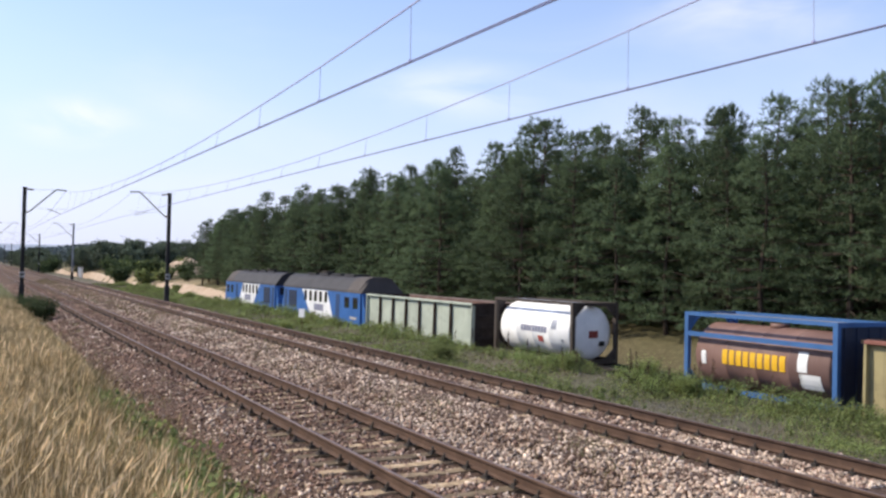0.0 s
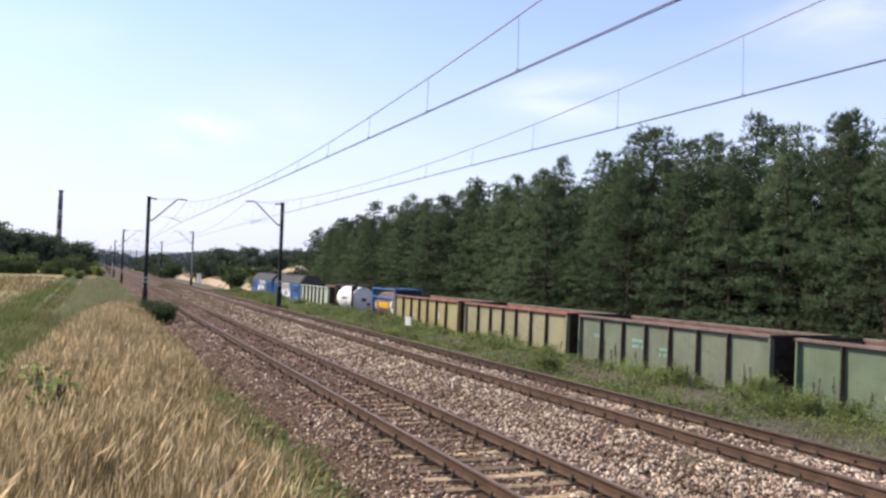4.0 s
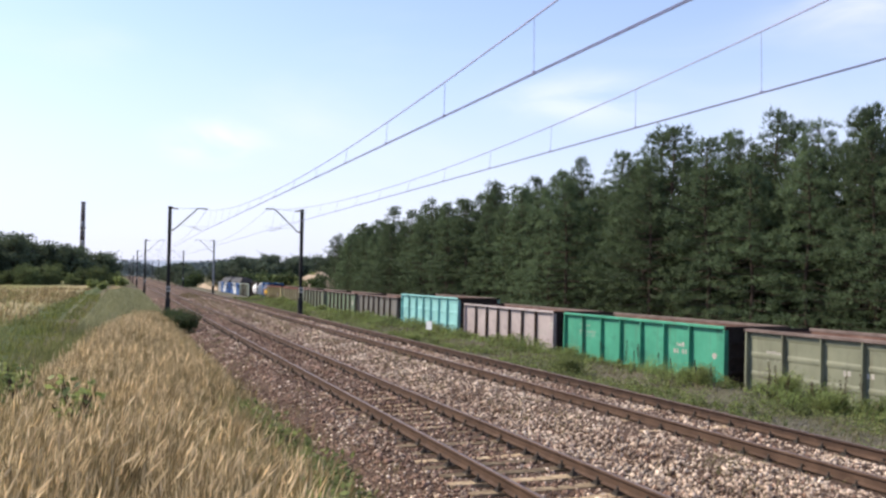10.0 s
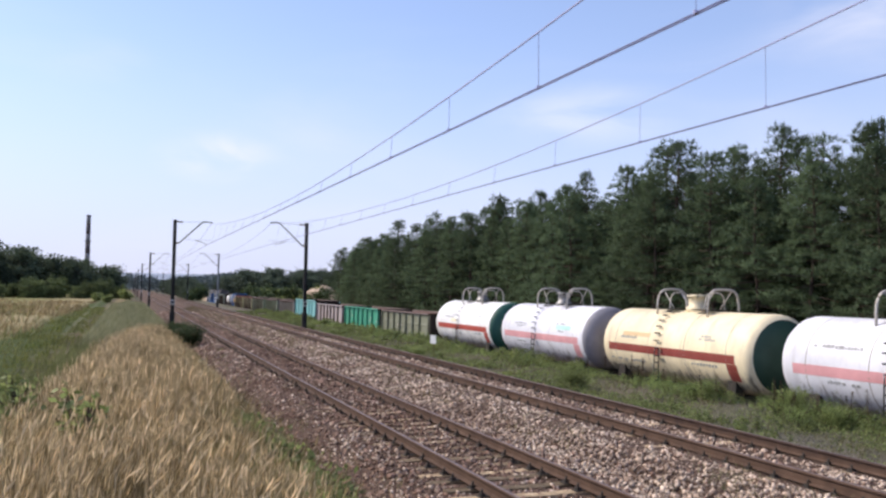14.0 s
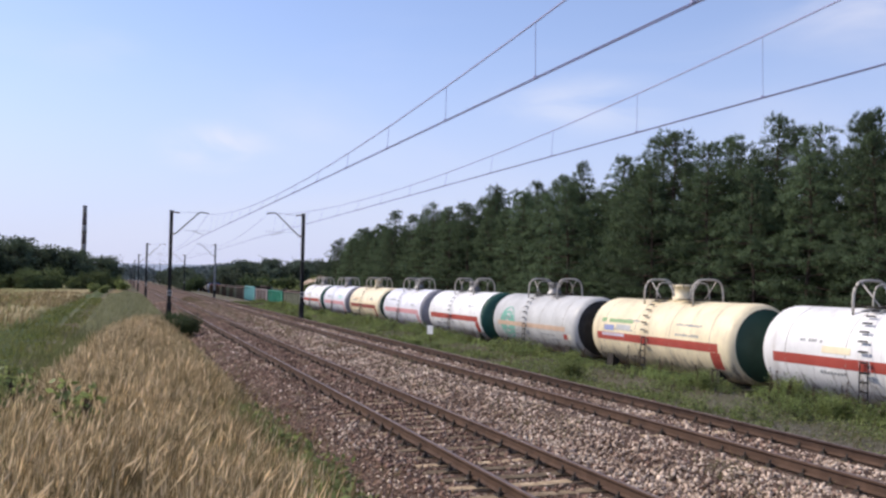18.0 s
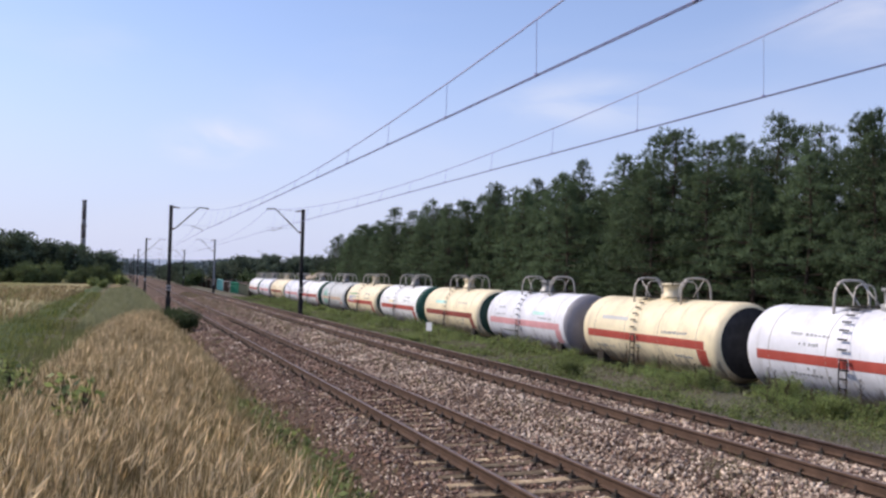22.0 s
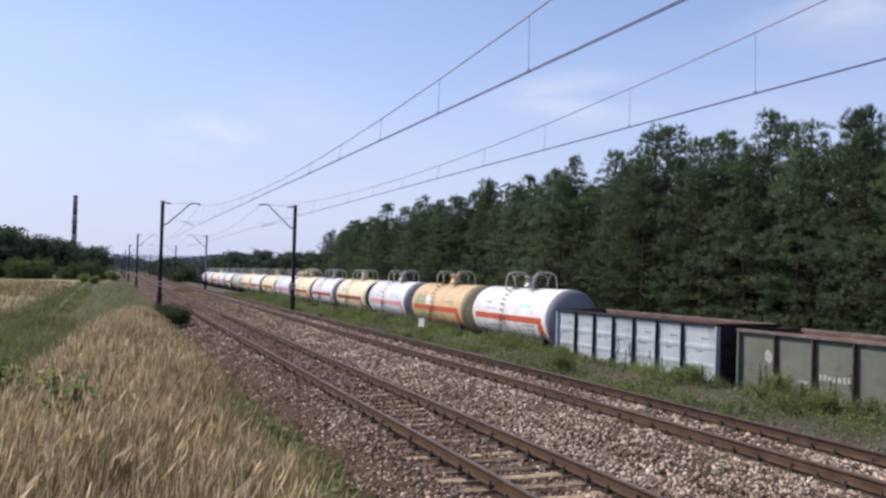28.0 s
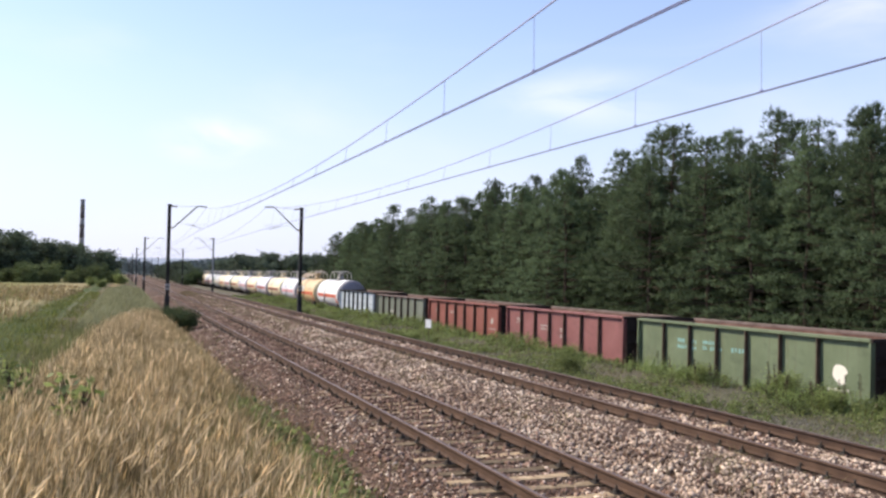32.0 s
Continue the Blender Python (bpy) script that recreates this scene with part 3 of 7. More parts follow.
def carrier_z(j, a, u):
    """Height of the carrier wire at the share u of the span that begins at a."""
    hi = MESS_NEAR[j] if a < 0 and u < 0.5 else MESS_HIGH[j]
    return MESS_LOW[j] + (hi - MESS_LOW[j]) * (2 * u - 1) ** 2


def build_wires():
    masts = [Y_MAST + SPAN * k for k in range(-1, 6)]
    for j, x0 in ((0, 0.0), (1, D)):
        run = root("overhead_wire", "pair of sagging carrier and contact wires with droppers above the track", "overhead wire", "overhead wires")
        hi, zc = MESS_HIGH[j], CONTACT[j]
        mess, drops = [], []
        for a, b in zip(masts, masts[1:]):
            for k in range(20):
                u = k / 20
                mess.append((x0, a + (b - a) * u, carrier_z(j, a, u)))
            for k in range(1, 18):
                y = b - (3.754 if j == 0 else 3.745) * k
                if y < a + 2 or y > Y_MAST + 2:
                    continue
                u = (y - a) / (b - a)
                drops.append((y, carrier_z(j, a, u)))
        mess.append((x0, masts[-1], hi))
        bm = bmesh.new()
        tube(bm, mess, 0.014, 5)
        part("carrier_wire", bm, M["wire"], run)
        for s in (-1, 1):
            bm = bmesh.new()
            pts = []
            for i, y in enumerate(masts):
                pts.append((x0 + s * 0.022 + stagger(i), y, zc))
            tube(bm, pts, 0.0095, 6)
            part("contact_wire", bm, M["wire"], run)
        for y, z in drops:
            i = min(len(masts) - 2, int((y - masts[0]) // SPAN))
            u = (y - masts[i]) / SPAN
            xc = x0 + stagger(i) * (1 - u) + stagger(i + 1) * u
            bm = bmesh.new()
            tube(bm, [(x0, y, z), (xc, y, zc)], 0.0055, 4)
            box(bm, xc - 0.03, y - 0.018, zc - 0.005, xc + 0.03, y + 0.018, zc + 0.035)
            part("dropper", bm, M["wire"], run)


for k in range(-1, 6):
    for s in (-1, 1):
        build_mast(Y_MAST + SPAN * k, s)
build_wires()


# ---- the train: wagons stand round their middle at rail height, +Y ahead ----
SPEED, START = 12.23, 15.3          # metres a second; place of the first yellow wagon's front edge at 0 s
TRAIN = []                          # things and their distance from that edge


def on_train(ob, offset):
    TRAIN.append((ob, offset))


def bogie(parent, y, wheel_r=0.475, base=0.925):
    bm = bmesh.new()
    for s in (-1, 1):
        box(bm, s * 1.02 - 0.09, y - base - 0.25, 0.38, s * 1.02 + 0.09, y + base + 0.25, 0.6)
        box(bm, s * 1.02 - 0.1, y - 0.5, 0.25, s * 1.02 + 0.1, y + 0.5, 0.85)
    box(bm, -1.1, y - 0.2, 0.5, 1.1, y + 0.2, 0.85)
    bg = part("bogie", bm, M["under"], parent)
    for dy in (-base, base):
        bm = bmesh.new()
        tube(bm, [(-0.9, y + dy, wheel_r), (0.9, y + dy, wheel_r)], 0.08, 8)
        for s in (-1, 1):
            tube(bm, [(s * 0.72, y + dy, wheel_r), (s * 0.76, y + dy, wheel_r), (s * 0.85, y + dy, wheel_r)], [wheel_r + 0.02, wheel_r, wheel_r], 20)
        part("wheelset", bm, M["under"], bg)


def couplers(parent, half):
    for s in (-1, 1):
        bm = bmesh.new()
        box(bm, -0.12, s * (half - 0.7), 0.95, 0.12, s * (half - 0.12), 1.18)
        box(bm, -0.2, s * (half - 0.2), 0.88, 0.2, s * (half - 0.02), 1.25)
        part("coupler", bm, M["under"], parent)


def marks(parent, x, face, items, mat, name="painted_mark"):
    """Small plain painted bars on a side at x: (y, z, length, height)."""
    for y, z, ln, h in items:
        bm = bmesh.new()
        rnd = random.Random(int(y * 100 + z * 1000 + ln * 10))
        if ln > 1.25 * h or h > 1.6 * ln:           # worn strokes in a row or two
            rows = 1 if h < 0.32 else 2
            n = max(3, int(ln / (0.6 * h / rows)))
            for r in range(rows):
                zc, hh = z - h / 2 + h * (r + 0.5) / rows, 0.36 * h / rows
                for k in range(n):
                    if rnd.random() < 0.16:
                        continue
                    yc, w = y - ln / 2 + ln * (k + 0.5) / n, 0.34 * ln / n * rnd.uniform(0.6, 1.15)
                    a, b = hh * rnd.uniform(0.55, 1.05), hh * rnd.uniform(0.55, 1.05)
                    box(bm, x, yc - w, zc - a, x + face * 0.005, yc + w, zc + b)
        else:                                       # a ragged worn field
            m, ring_ = 11, []
            for q in (0.0, 0.005):
                rnd.seed(int(y * 100 + z * 1000))
                ring_.append([bm.verts.new((x + face * q, y + 0.5 * ln * rnd.uniform(0.55, 1.0) * math.cos(6.283 * k / m), z + 0.5 * h * rnd.uniform(0.55, 1.05) * math.sin(6.283 * k / m))) for k in range(m)])
            bm.faces.new(ring_[1])
            for k in range(m):
                bm.faces.new((ring_[0][k], ring_[0][(k + 1) % m], ring_[1][(k + 1) % m], ring_[1][k]))
            bmesh.ops.recalc_face_normals(bm, faces=bm.faces)
        tagged(part(name, bm, mat, parent), kind="stuff")


def gondola(colour, label, top=3.5, panels="flat", marks_=(), rim=None, mark_mat=None, inner=None, rib=None):
    """Open-top box wagon with seven ribbed panels on each side."""
    w = root("gondola_wagon", label, "freight wagon", "open wagons of the train")
    mt, hl, hw, zb = colour, 6.39, 1.41, 1.32
    ribs = [-6.39 + 2.22, -6.39 + 3.97, -6.39 + 5.73, -6.39 + 7.41, -6.39 + 9.11, -6.39 + 10.88]
    edges = [-hl] + ribs + [hl]
    inner = inner or M["inner"]
    bm = bmesh.new()
    box(bm, -hw + 0.05, -hl + 0.05, zb, hw - 0.05, hl - 0.05, zb + 0.12)
    part("floor", bm, inner, w, "rusty floor")
    for s in (-1, 1):
        x1 = s * hw
        for a, b in zip(edges, edges[1:]):
            bm = bmesh.new()
            if panels == "flat":
                box(bm, x1 - s * 0.03, a, zb, x1, b, top - 0.1)
            else:
                z0 = zb
                nz = 3
                hh = (top - 0.1 - zb) / nz
                prof = [(x1 - s * 0.03, z0), (x1, z0)]
                for k in range(nz):
                    prof += [(x1, z0 + k * hh + hh * 0.62), (x1 + s * 0.025, z0 + k * hh + hh * 0.74), (x1 + s * 0.025, z0 + k * hh + hh * 0.86), (x1, z0 + k * hh + hh * 0.97)]
                extrude_y(bm, prof + [(x1, z0 + nz * hh), (x1 - s * 0.03, z0 + nz * hh)], a, b)
            part("side_panel", bm, mt, w)
            bm = bmesh.new()
            box(bm, x1 - s * 0.045, a + 0.001, zb + 0.12, x1 - s * 0.032, b - 0.001, top - 0.06)
            part("inner_lining", bm, inner, w)
        for i, y in enumerate(edges):
            wd = 0.024 if 0 < i < len(edges) - 1 else 0.04
            yy = y if 0 < i < len(edges) - 1 else y - math.copysign(0.045, y)
            bm = bmesh.new()
            extrude_y(bm, [(x1 + s * 0.002, zb - 0.12), (x1 + s * 0.16, zb - 0.02), (x1 + s * 0.185, zb + 0.2), (x1 + s * 0.155, top - 0.12), (x1 + s * 0.002, top - 0.12)], yy - wd, yy + wd)
            part("rib" if 0 < i < len(edges) - 1 else "corner_post", bm, (rib or M["rib_shaded_rust"]) if 0 < i < len(edges) - 1 else mt, w)
        bm = bmesh.new()
        box(bm, x1 - s * 0.06, -hl, top - 0.115, x1 + s * 0.17, hl, top)
        bmesh.ops.bevel(bm, geom=bm.edges[:], offset=0.015, segments=1, affect="EDGES")
        part("top_rim", bm, (rim or mt) if s < 0 else M["rim_dust"], w)
        bm = bmesh.new()
        box(bm, x1 - s * 0.10, -hl, zb - 0.28, x1 - s * 0.002, hl, zb - 0.005)
        part("sill", bm, M["under"], w)
    for s in (-1, 1):
        bm = bmesh.new()
        box(bm, -hw + 0.06, s * (hl - 0.03), zb, hw - 0.06, s * hl, top - 0.1)
        part("end_wall", bm, M["end_dark"], w, "near-black brown end wall")
        for z in (1.75, 2.3, 2.85):
            box_part("end_batten", (-hw + 0.1, s * hl, z - 0.06, hw - 0.1, s * (hl + 0.09), z + 0.06), M["end_dark"], w)
        box_part("end_rim", (-hw - 0.165, s * (hl - 0.06), top - 0.11, hw + 0.11, s * (hl + 0.08), top + 0.003), M["end_dark"], w)
        bm = bmesh.new()
        box(bm, -hw + 0.08, s * (hl - 0.06), zb + 0.12, hw - 0.08, s * (hl - 0.032), top - 0.11)
        part("inner_end", bm, inner, w)
    box_part("centre_sill", (-0.25, -hl - 0.2, 0.95, 0.25, hl + 0.2, 1.31), M["under"], w)
    for s in (-1, 1):
        bogie(w, s * 4.32)
    couplers(w, 6.97)
    if marks_:
        marks(w, -hw, -1, marks_, mark_mat or M["mark"])
    return w


def ring(bm, y, r, cz, n, sx=1.0):
    return [bm.verts.new((r * math.cos(2 * math.pi * k / n) * sx, y, cz + r * math.sin(2 * math.pi * k / n))) for k in range(n)]


def tank_wagon(shell, head_front, head_back, stripe, label, patches=(), cap=None, R=1.60, cz=2.97, discs=()):
    """Four-axle tank wagon: shell, dished ends, manhole, guard hoops, side ladder."""
    w = root("tank_wagon", label, "tank wagon", "tank wagons of the train")
    hl, n = 4.92, 48
    bm = bmesh.new()
    ys = [-hl, -hl + 0.06, -3.95, -3.91, -1.2, 1.2, 3.91, 3.95, hl - 0.06, hl]
    rr = [R, R + 0.004, R + 0.004, R, R, R, R, R + 0.004, R + 0.004, R]
    rings = [ring(bm, y, r, cz, n) for y, r in zip(ys, rr)]
    for u, v in zip(rings, rings[1:]):
        for k in range(n):
            bm.faces.new((u[k], u[(k + 1) % n], v[(k + 1) % n], v[k])).smooth = True
    part("shell", bm, shell, w)
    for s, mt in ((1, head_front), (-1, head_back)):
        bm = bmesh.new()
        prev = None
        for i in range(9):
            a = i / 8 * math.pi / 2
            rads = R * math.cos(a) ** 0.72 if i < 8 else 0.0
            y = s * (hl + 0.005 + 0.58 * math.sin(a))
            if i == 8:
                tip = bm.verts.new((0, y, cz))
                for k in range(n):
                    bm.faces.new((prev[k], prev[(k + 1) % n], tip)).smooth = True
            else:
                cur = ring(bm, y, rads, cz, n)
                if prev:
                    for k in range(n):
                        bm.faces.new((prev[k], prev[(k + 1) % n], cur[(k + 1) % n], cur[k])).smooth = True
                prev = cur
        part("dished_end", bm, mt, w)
        if cap and s < 0:
            bm = bmesh.new()
            prev = None
            for i in range(3, 9):
                a = i / 8 * math.pi / 2
                cur = ring(bm, -(hl + 0.012 + 0.585 * math.sin(a)), max(0.01, R * math.cos(a) ** 0.72 + 0.002), cz, n)
                if prev:
                    for k in range(n):
                        bm.faces.new((prev[k], prev[(k + 1) % n], cur[(k + 1) % n], cur[k])).smooth = True
                prev = cur
            part("end_field", bm, cap, w, "dark painted centre of the end")
    def band(y0, y1, a0, a1, mt, name, off=0.005, label_=""):
        for s in (-1, 1):
            bm = bmesh.new()
            k = max(2, int((a1 - a0) / 4))
            rows = []
            for q, rad in ((0, R + off), (1, R - 0.02)):
                rows.append([[bm.verts.new((s * rad * math.cos(radians(a)), y, cz + rad * math.sin(radians(a)))) for y in np.linspace(y0, y1, 4)] for a in np.linspace(a0, a1, k + 1)])
            g = rows[0]
            for i in range(k):
                for j in range(3):
                    bm.faces.new((g[i][j], g[i][j + 1], g[i + 1][j + 1], g[i + 1][j])).smooth = True
            h = rows[1]
            e = [[bm.verts.new(v.co) for v in line] for line in g]      # the rim has its own corners
            for i in range(k):
                for j in (0, 3):
                    bm.faces.new((e[i][j], e[i + 1][j], h[i + 1][j], h[i][j]))
            for j in range(3):
                for i in (0, k):
                    bm.faces.new((e[i][j], e[i][j + 1], h[i][j + 1], h[i][j]))
            bmesh.ops.delete(bm, geom=[v for line in e for v in line if not v.link_faces], context="VERTS")
            part(name, bm, mt, w, label_)
    if stripe:
        band(-4.45, 4.55, -11.8, 0.6, stripe, "stripe", label_="red painted stripe")
        band(-4.55, -3.95, -38, -12.3, stripe, "stripe_end")
    for y0, y1, a0, a1, mt in patches:
        band(y0, y1, a0, a1, mt, "painted_patch", 0.007)
    for yc, ac, rad, mt in discs:
        for s in (-1, 1):
            bm = bmesh.new()
            m, prev = 28, None
            for rr_ in (rad, rad * 0.66, rad * 0.33):
                cur = []
                for k in range(m):
                    dy, da = rr_ * math.cos(6.283 * k / m), rr_ * math.sin(6.283 * k / m) / R
                    a = radians(ac) + da
                    cur.append(bm.verts.new((s * (R + 0.004) * math.cos(a), yc + dy, cz + (R + 0.004) * math.sin(a))))
                if prev:
                    for k in range(m):
                        bm.faces.new((prev[k], prev[(k + 1) % m], cur[(k + 1) % m], cur[k])).smooth = True
                prev = cur
            bm.faces.new(prev)
            part("round_emblem", bm, mt, w, "faded green round emblem")
    rnd = random.Random(len(label) * 7 + len(patches))
    for k in range(6):                  # rows of small faded lettering
        y0 = rnd.choice((-3.4, -2.9, 1.2, 1.6, 2.4)) + rnd.uniform(-0.2, 0.2)
        a0 = rnd.choice((6, 11, 16, 22, -20, -28)) + rnd.uniform(-1, 1)
        strokes, wide = rnd.randint(5, 11), rnd.uniform(0.07, 0.13)
        for s in (-1, 1):
            bm = bmesh.new()
            for q in range(strokes):
                if rnd.random() < 0.2:
                    continue
                ya, aa, ab = y0 + q * wide * 1.5, a0 + rnd.uniform(-0.3, 0.6), a0 + rnd.uniform(2.4, 4.2)
                c4 = [(s * r_ * math.cos(radians(a)), yy, cz + r_ * math.sin(radians(a))) for r_ in (R + 0.006, R - 0.02) for a, yy in ((aa, ya), (aa, ya + wide), (ab, ya + wide), (ab, ya))]
                vv = [bm.verts.new(p) for p in c4]
                for f_ in ((0, 1, 2, 3), (0, 1, 5, 4), (1, 2, 6, 5), (2, 3, 7, 6), (3, 0, 4, 7)):
                    bm.faces.new([vv[i] for i in f_])
            tagged(part("lettering", bm, M["lettering"], w), kind="stuff")
    for y in (-3.95, -1.3, 1.3, 3.95):   # stained weld seams
        bm = bmesh.new()
        u, v = ring(bm, y - 0.016, R + 0.006, cz, n), ring(bm, y + 0.016, R + 0.006, cz, n)
        for k in range(n):
            bm.faces.new((u[k], u[(k + 1) % n], v[(k + 1) % n], v[k])).smooth = True
        part("weld_seam", bm, M["seam"], w)
    # manhole and guard hoops
    top = cz + R
    bm = bmesh.new()
    tube(bm, [(0, 0, top - 0.1), (0, 0, top + 0.16), (0, 0, top + 0.2), (0, 0, top + 0.58), (0, 0, top + 0.60), (0, 0, top + 0.67), (0, 0, top + 0.70)], [0.44, 0.44, 0.33, 0.35, 0.42, 0.42, 0.25], 20)
    part("manhole", bm, shell if shell in (M["t_cream"], M["t_ochre"]) else M["dome"], w, "tall manhole dome")
    for k in range(6):
        g = bmesh.new()
        a = 1.047 * k
        tube(g, [(0.4 * math.cos(a), 0.4 * math.sin(a), top + 0.56), (0.4 * math.cos(a), 0.4 * math.sin(a), top + 0.75)], 0.025, 6)
        part("clamp_bolt", g, M["under"], w)
    hoop = M["hoop"]
    for sy in (-1, 1):
        for dy, hw, hh, rad in ((0.0, 0.78, 1.0, 0.048), (-0.55, 0.5, 0.86, 0.03)):
            g = bmesh.new()
            y = sy * (1.78 + dy)
            pts = []
            for k in range(15):
                a = math.pi * k / 14
                pts.append((-hw * math.copysign(abs(math.cos(a)) ** 0.5, math.cos(a)), y, top - 0.22 + (hh + 0.14) * math.sin(a) ** 0.55))
            tube(g, pts, rad, 8)
            part("guard_hoop", g, hoop, w, "worn beige tubular guard hoop" if dy == 0 else "thin inner guard hoop")
        for x in (-0.42, 0.42):
            g = bmesh.new()
            tube(g, [(x, sy * 1.78, top + 0.86), (x * 1.05, sy * 0.98, top + 0.05)], 0.028, 6)
            part("hoop_brace", g, hoop, w)
        g = bmesh.new()
        for k in range(5):
            x = -0.6 + 0.3 * k
            box(g, x - 0.11, sy * 1.2 - 0.6, top + 0.04, x + 0.11, sy * 1.2 + 0.6, top + 0.075)
        part("walkway", g, M["under"], w)
    # ladder on both sides
    for s in (-1, 1):
        for dy in (-0.2, 0.2):
            g = bmesh.new()
            pts = [(s * (R + 0.12), 0.45 + dy, cz - 1.75)] + [(s * (R + 0.10) * math.cos(radians(a)), 0.45 + dy + (0.5 * max(0, a) / 70), cz + (R + 0.10) * math.sin(radians(a))) for a in range(-20, 71, 9)]
            tube(g, pts, 0.011, 6)
            part("ladder_rail", g, shell, w)
            g = bmesh.new()
            tube(g, [(s * (R + 0.13), 0.45 + dy * 0.8, cz - 1.72), (s * (R + 0.13), 0.45 + dy * 0.8, cz - 0.5), (s * (R + 0.10), 0.45 + dy * 0.8, cz - 0.1)], 0.022, 6)
            part("stringer", g, M["dark"], w, "dark lower ladder stringer")
        for a in range(-56, 70, 11):
            if a < -20:
                x, z, yy = s * (R + 0.12), cz - 1.55 + (a + 56) / 36 * 1.0, 0.45
            else:
                x, z, yy = s * (R + 0.11) * math.cos(radians(a)), cz + (R + 0.11) * math.sin(radians(a)), 0.45 + 0.5 * max(0, a) / 70
            g = bmesh.new()
            box(g, x - 0.03, yy - 0.17, z - 0.028, x + 0.03, yy + 0.17, z + 0.028)
            part("rung", g, M["dark"], w, "dark ladder rung")
    for sy in (-1, 1):
        for s in (-1, 1):
            g = bmesh.new()
            extrude_y(g, [(s * 0.9, cz - 1.28), (s * 1.25, cz - 0.86), (s * 1.3, cz - 1.7), (s * 0.9, cz - 1.7)], sy * 3.9 - 0.25, sy * 3.9 + 0.25)
            part("saddle", g, M["under"], w)
    box_part("centre_sill", (-0.3, -5.4, 1.0, 0.3, 5.4, 1.36), M["under"], w)
    for sy in (-1, 1):
        box_part("headstock", (-1.4, sy * 5.35 - 0.12, 0.95, 1.4, sy * 5.35 + 0.12, 1.33), M["under"], w)
        bogie(w, sy * 3.9)
    couplers(w, 6.02)
    return w


M["mark"] = varied("faded_white_marking", [(0.35, (0.32, 0.29, 0.26)), (0.7, (0.56, 0.52, 0.47))], 6, 0.7, 0)
# rust brown, darkened to carry the shade of the ribs' rear faces
M["rib_shaded_rust"] = varied("shaded_rusty_rib", [(0.3, (0.06, 0.04, 0.03)), (0.6, (0.11, 0.075, 0.055)), (0.8, (0.17, 0.125, 0.095))], 2.0, 0.85, 0.2)
M["rim_dust"] = varied("dusty_rim", [(0.3, (0.12, 0.085, 0.075)), (0.6, (0.20, 0.15, 0.135)), (0.8, (0.27, 0.22, 0.20))], 1.5, 0.85, 0.1)
M["inner_red"] = varied("red_rust_inside", [(0.3, (0.20, 0.085, 0.065)), (0.55, (0.28, 0.125, 0.10)), (0.75, (0.34, 0.19, 0.155))], 1.4, 0.9, 0.3)
# near-black brown for the ends of every open wagon, whatever its side colour
M["end_dark"] = varied("dark_wagon_end", [(0.3, (0.02, 0.016, 0.014)), (0.6, (0.045, 0.034, 0.03)), (0.8, (0.075, 0.055, 0.045))], 2.2, 0.85, 0.2)
M["faint_mint"] = paint("faint_turquoise", (0.22, 0.40, 0.37), amount=0.35)
M["lettering"] = paint("faded_lettering", (0.30, 0.30, 0.30), (0.5, 0.47, 0.43), 0.8)
M["hoop"] = paint("hoop_paint", (0.50, 0.46, 0.41), (0.2, 0.14, 0.10), 0.5, streak=False)
M["dome"] = varied("dome_metal", [(0.3, (0.20, 0.19, 0.18)), (0.6, (0.36, 0.35, 0.34)), (0.8, (0.5, 0.49, 0.47))], 2.5, 0.45, 0.1, 0.01, metal=0.3)
# rear ends of the pale tanks: their shade is put into a darker grey
M["t_head_shaded"] = paint("tank_end_shaded", (0.25, 0.24, 0.27), (0.10, 0.085, 0.08), 0.9)
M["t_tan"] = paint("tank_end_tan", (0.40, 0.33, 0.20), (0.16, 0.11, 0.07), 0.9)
M["logo_yellow"] = varied("yellow_marking", [(0.3, (0.66, 0.36, 0.02)), (0.7, (0.80, 0.47, 0.04))], 6, 0.6, 0)
M["red"] = paint("stripe_red", (0.42, 0.07, 0.05), (0.3, 0.16, 0.13), 0.4)
M["red_dark"] = paint("stripe_dark_red", (0.27, 0.055, 0.042), (0.25, 0.14, 0.1), 0.4)
M["pink"] = paint("stripe_faded", (0.68, 0.33, 0.34), amount=0.15)
M["orange"] = paint("stripe_orange", (0.58, 0.11, 0.055), (0.4, 0.2, 0.14), 0.3)
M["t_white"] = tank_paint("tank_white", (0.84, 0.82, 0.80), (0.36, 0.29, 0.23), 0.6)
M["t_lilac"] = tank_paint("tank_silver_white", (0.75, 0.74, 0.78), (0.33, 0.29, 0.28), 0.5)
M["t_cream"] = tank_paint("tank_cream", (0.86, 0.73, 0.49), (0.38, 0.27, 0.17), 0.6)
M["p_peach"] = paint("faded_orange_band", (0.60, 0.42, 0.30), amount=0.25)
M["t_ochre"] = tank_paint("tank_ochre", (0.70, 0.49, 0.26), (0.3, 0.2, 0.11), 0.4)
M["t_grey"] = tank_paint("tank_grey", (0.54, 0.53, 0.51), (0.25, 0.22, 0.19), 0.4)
M["t_green"] = paint("tank_end_green", (0.011, 0.073, 0.056), (0.05, 0.045, 0.035), 0.5)
M["cap_green"] = paint("end_cap_green", (0.014, 0.048, 0.032), (0.04, 0.036, 0.028), 0.6)
M["p_soft"] = paint("faded_green_panel", (0.17, 0.42, 0.32), (0.4, 0.42, 0.4), 0.4)
M["p_blue"] = paint("faded_blue_field", (0.30, 0.34, 0.55), (0.5, 0.45, 0.4), 0.5)
M["p_lilac"] = paint("pale_lilac_bar", (0.58, 0.50, 0.58), (0.4, 0.2, 0.16), 0.5)
M["p_pale"] = paint("patch_pale", (0.75, 0.70, 0.60), amount=0.2)
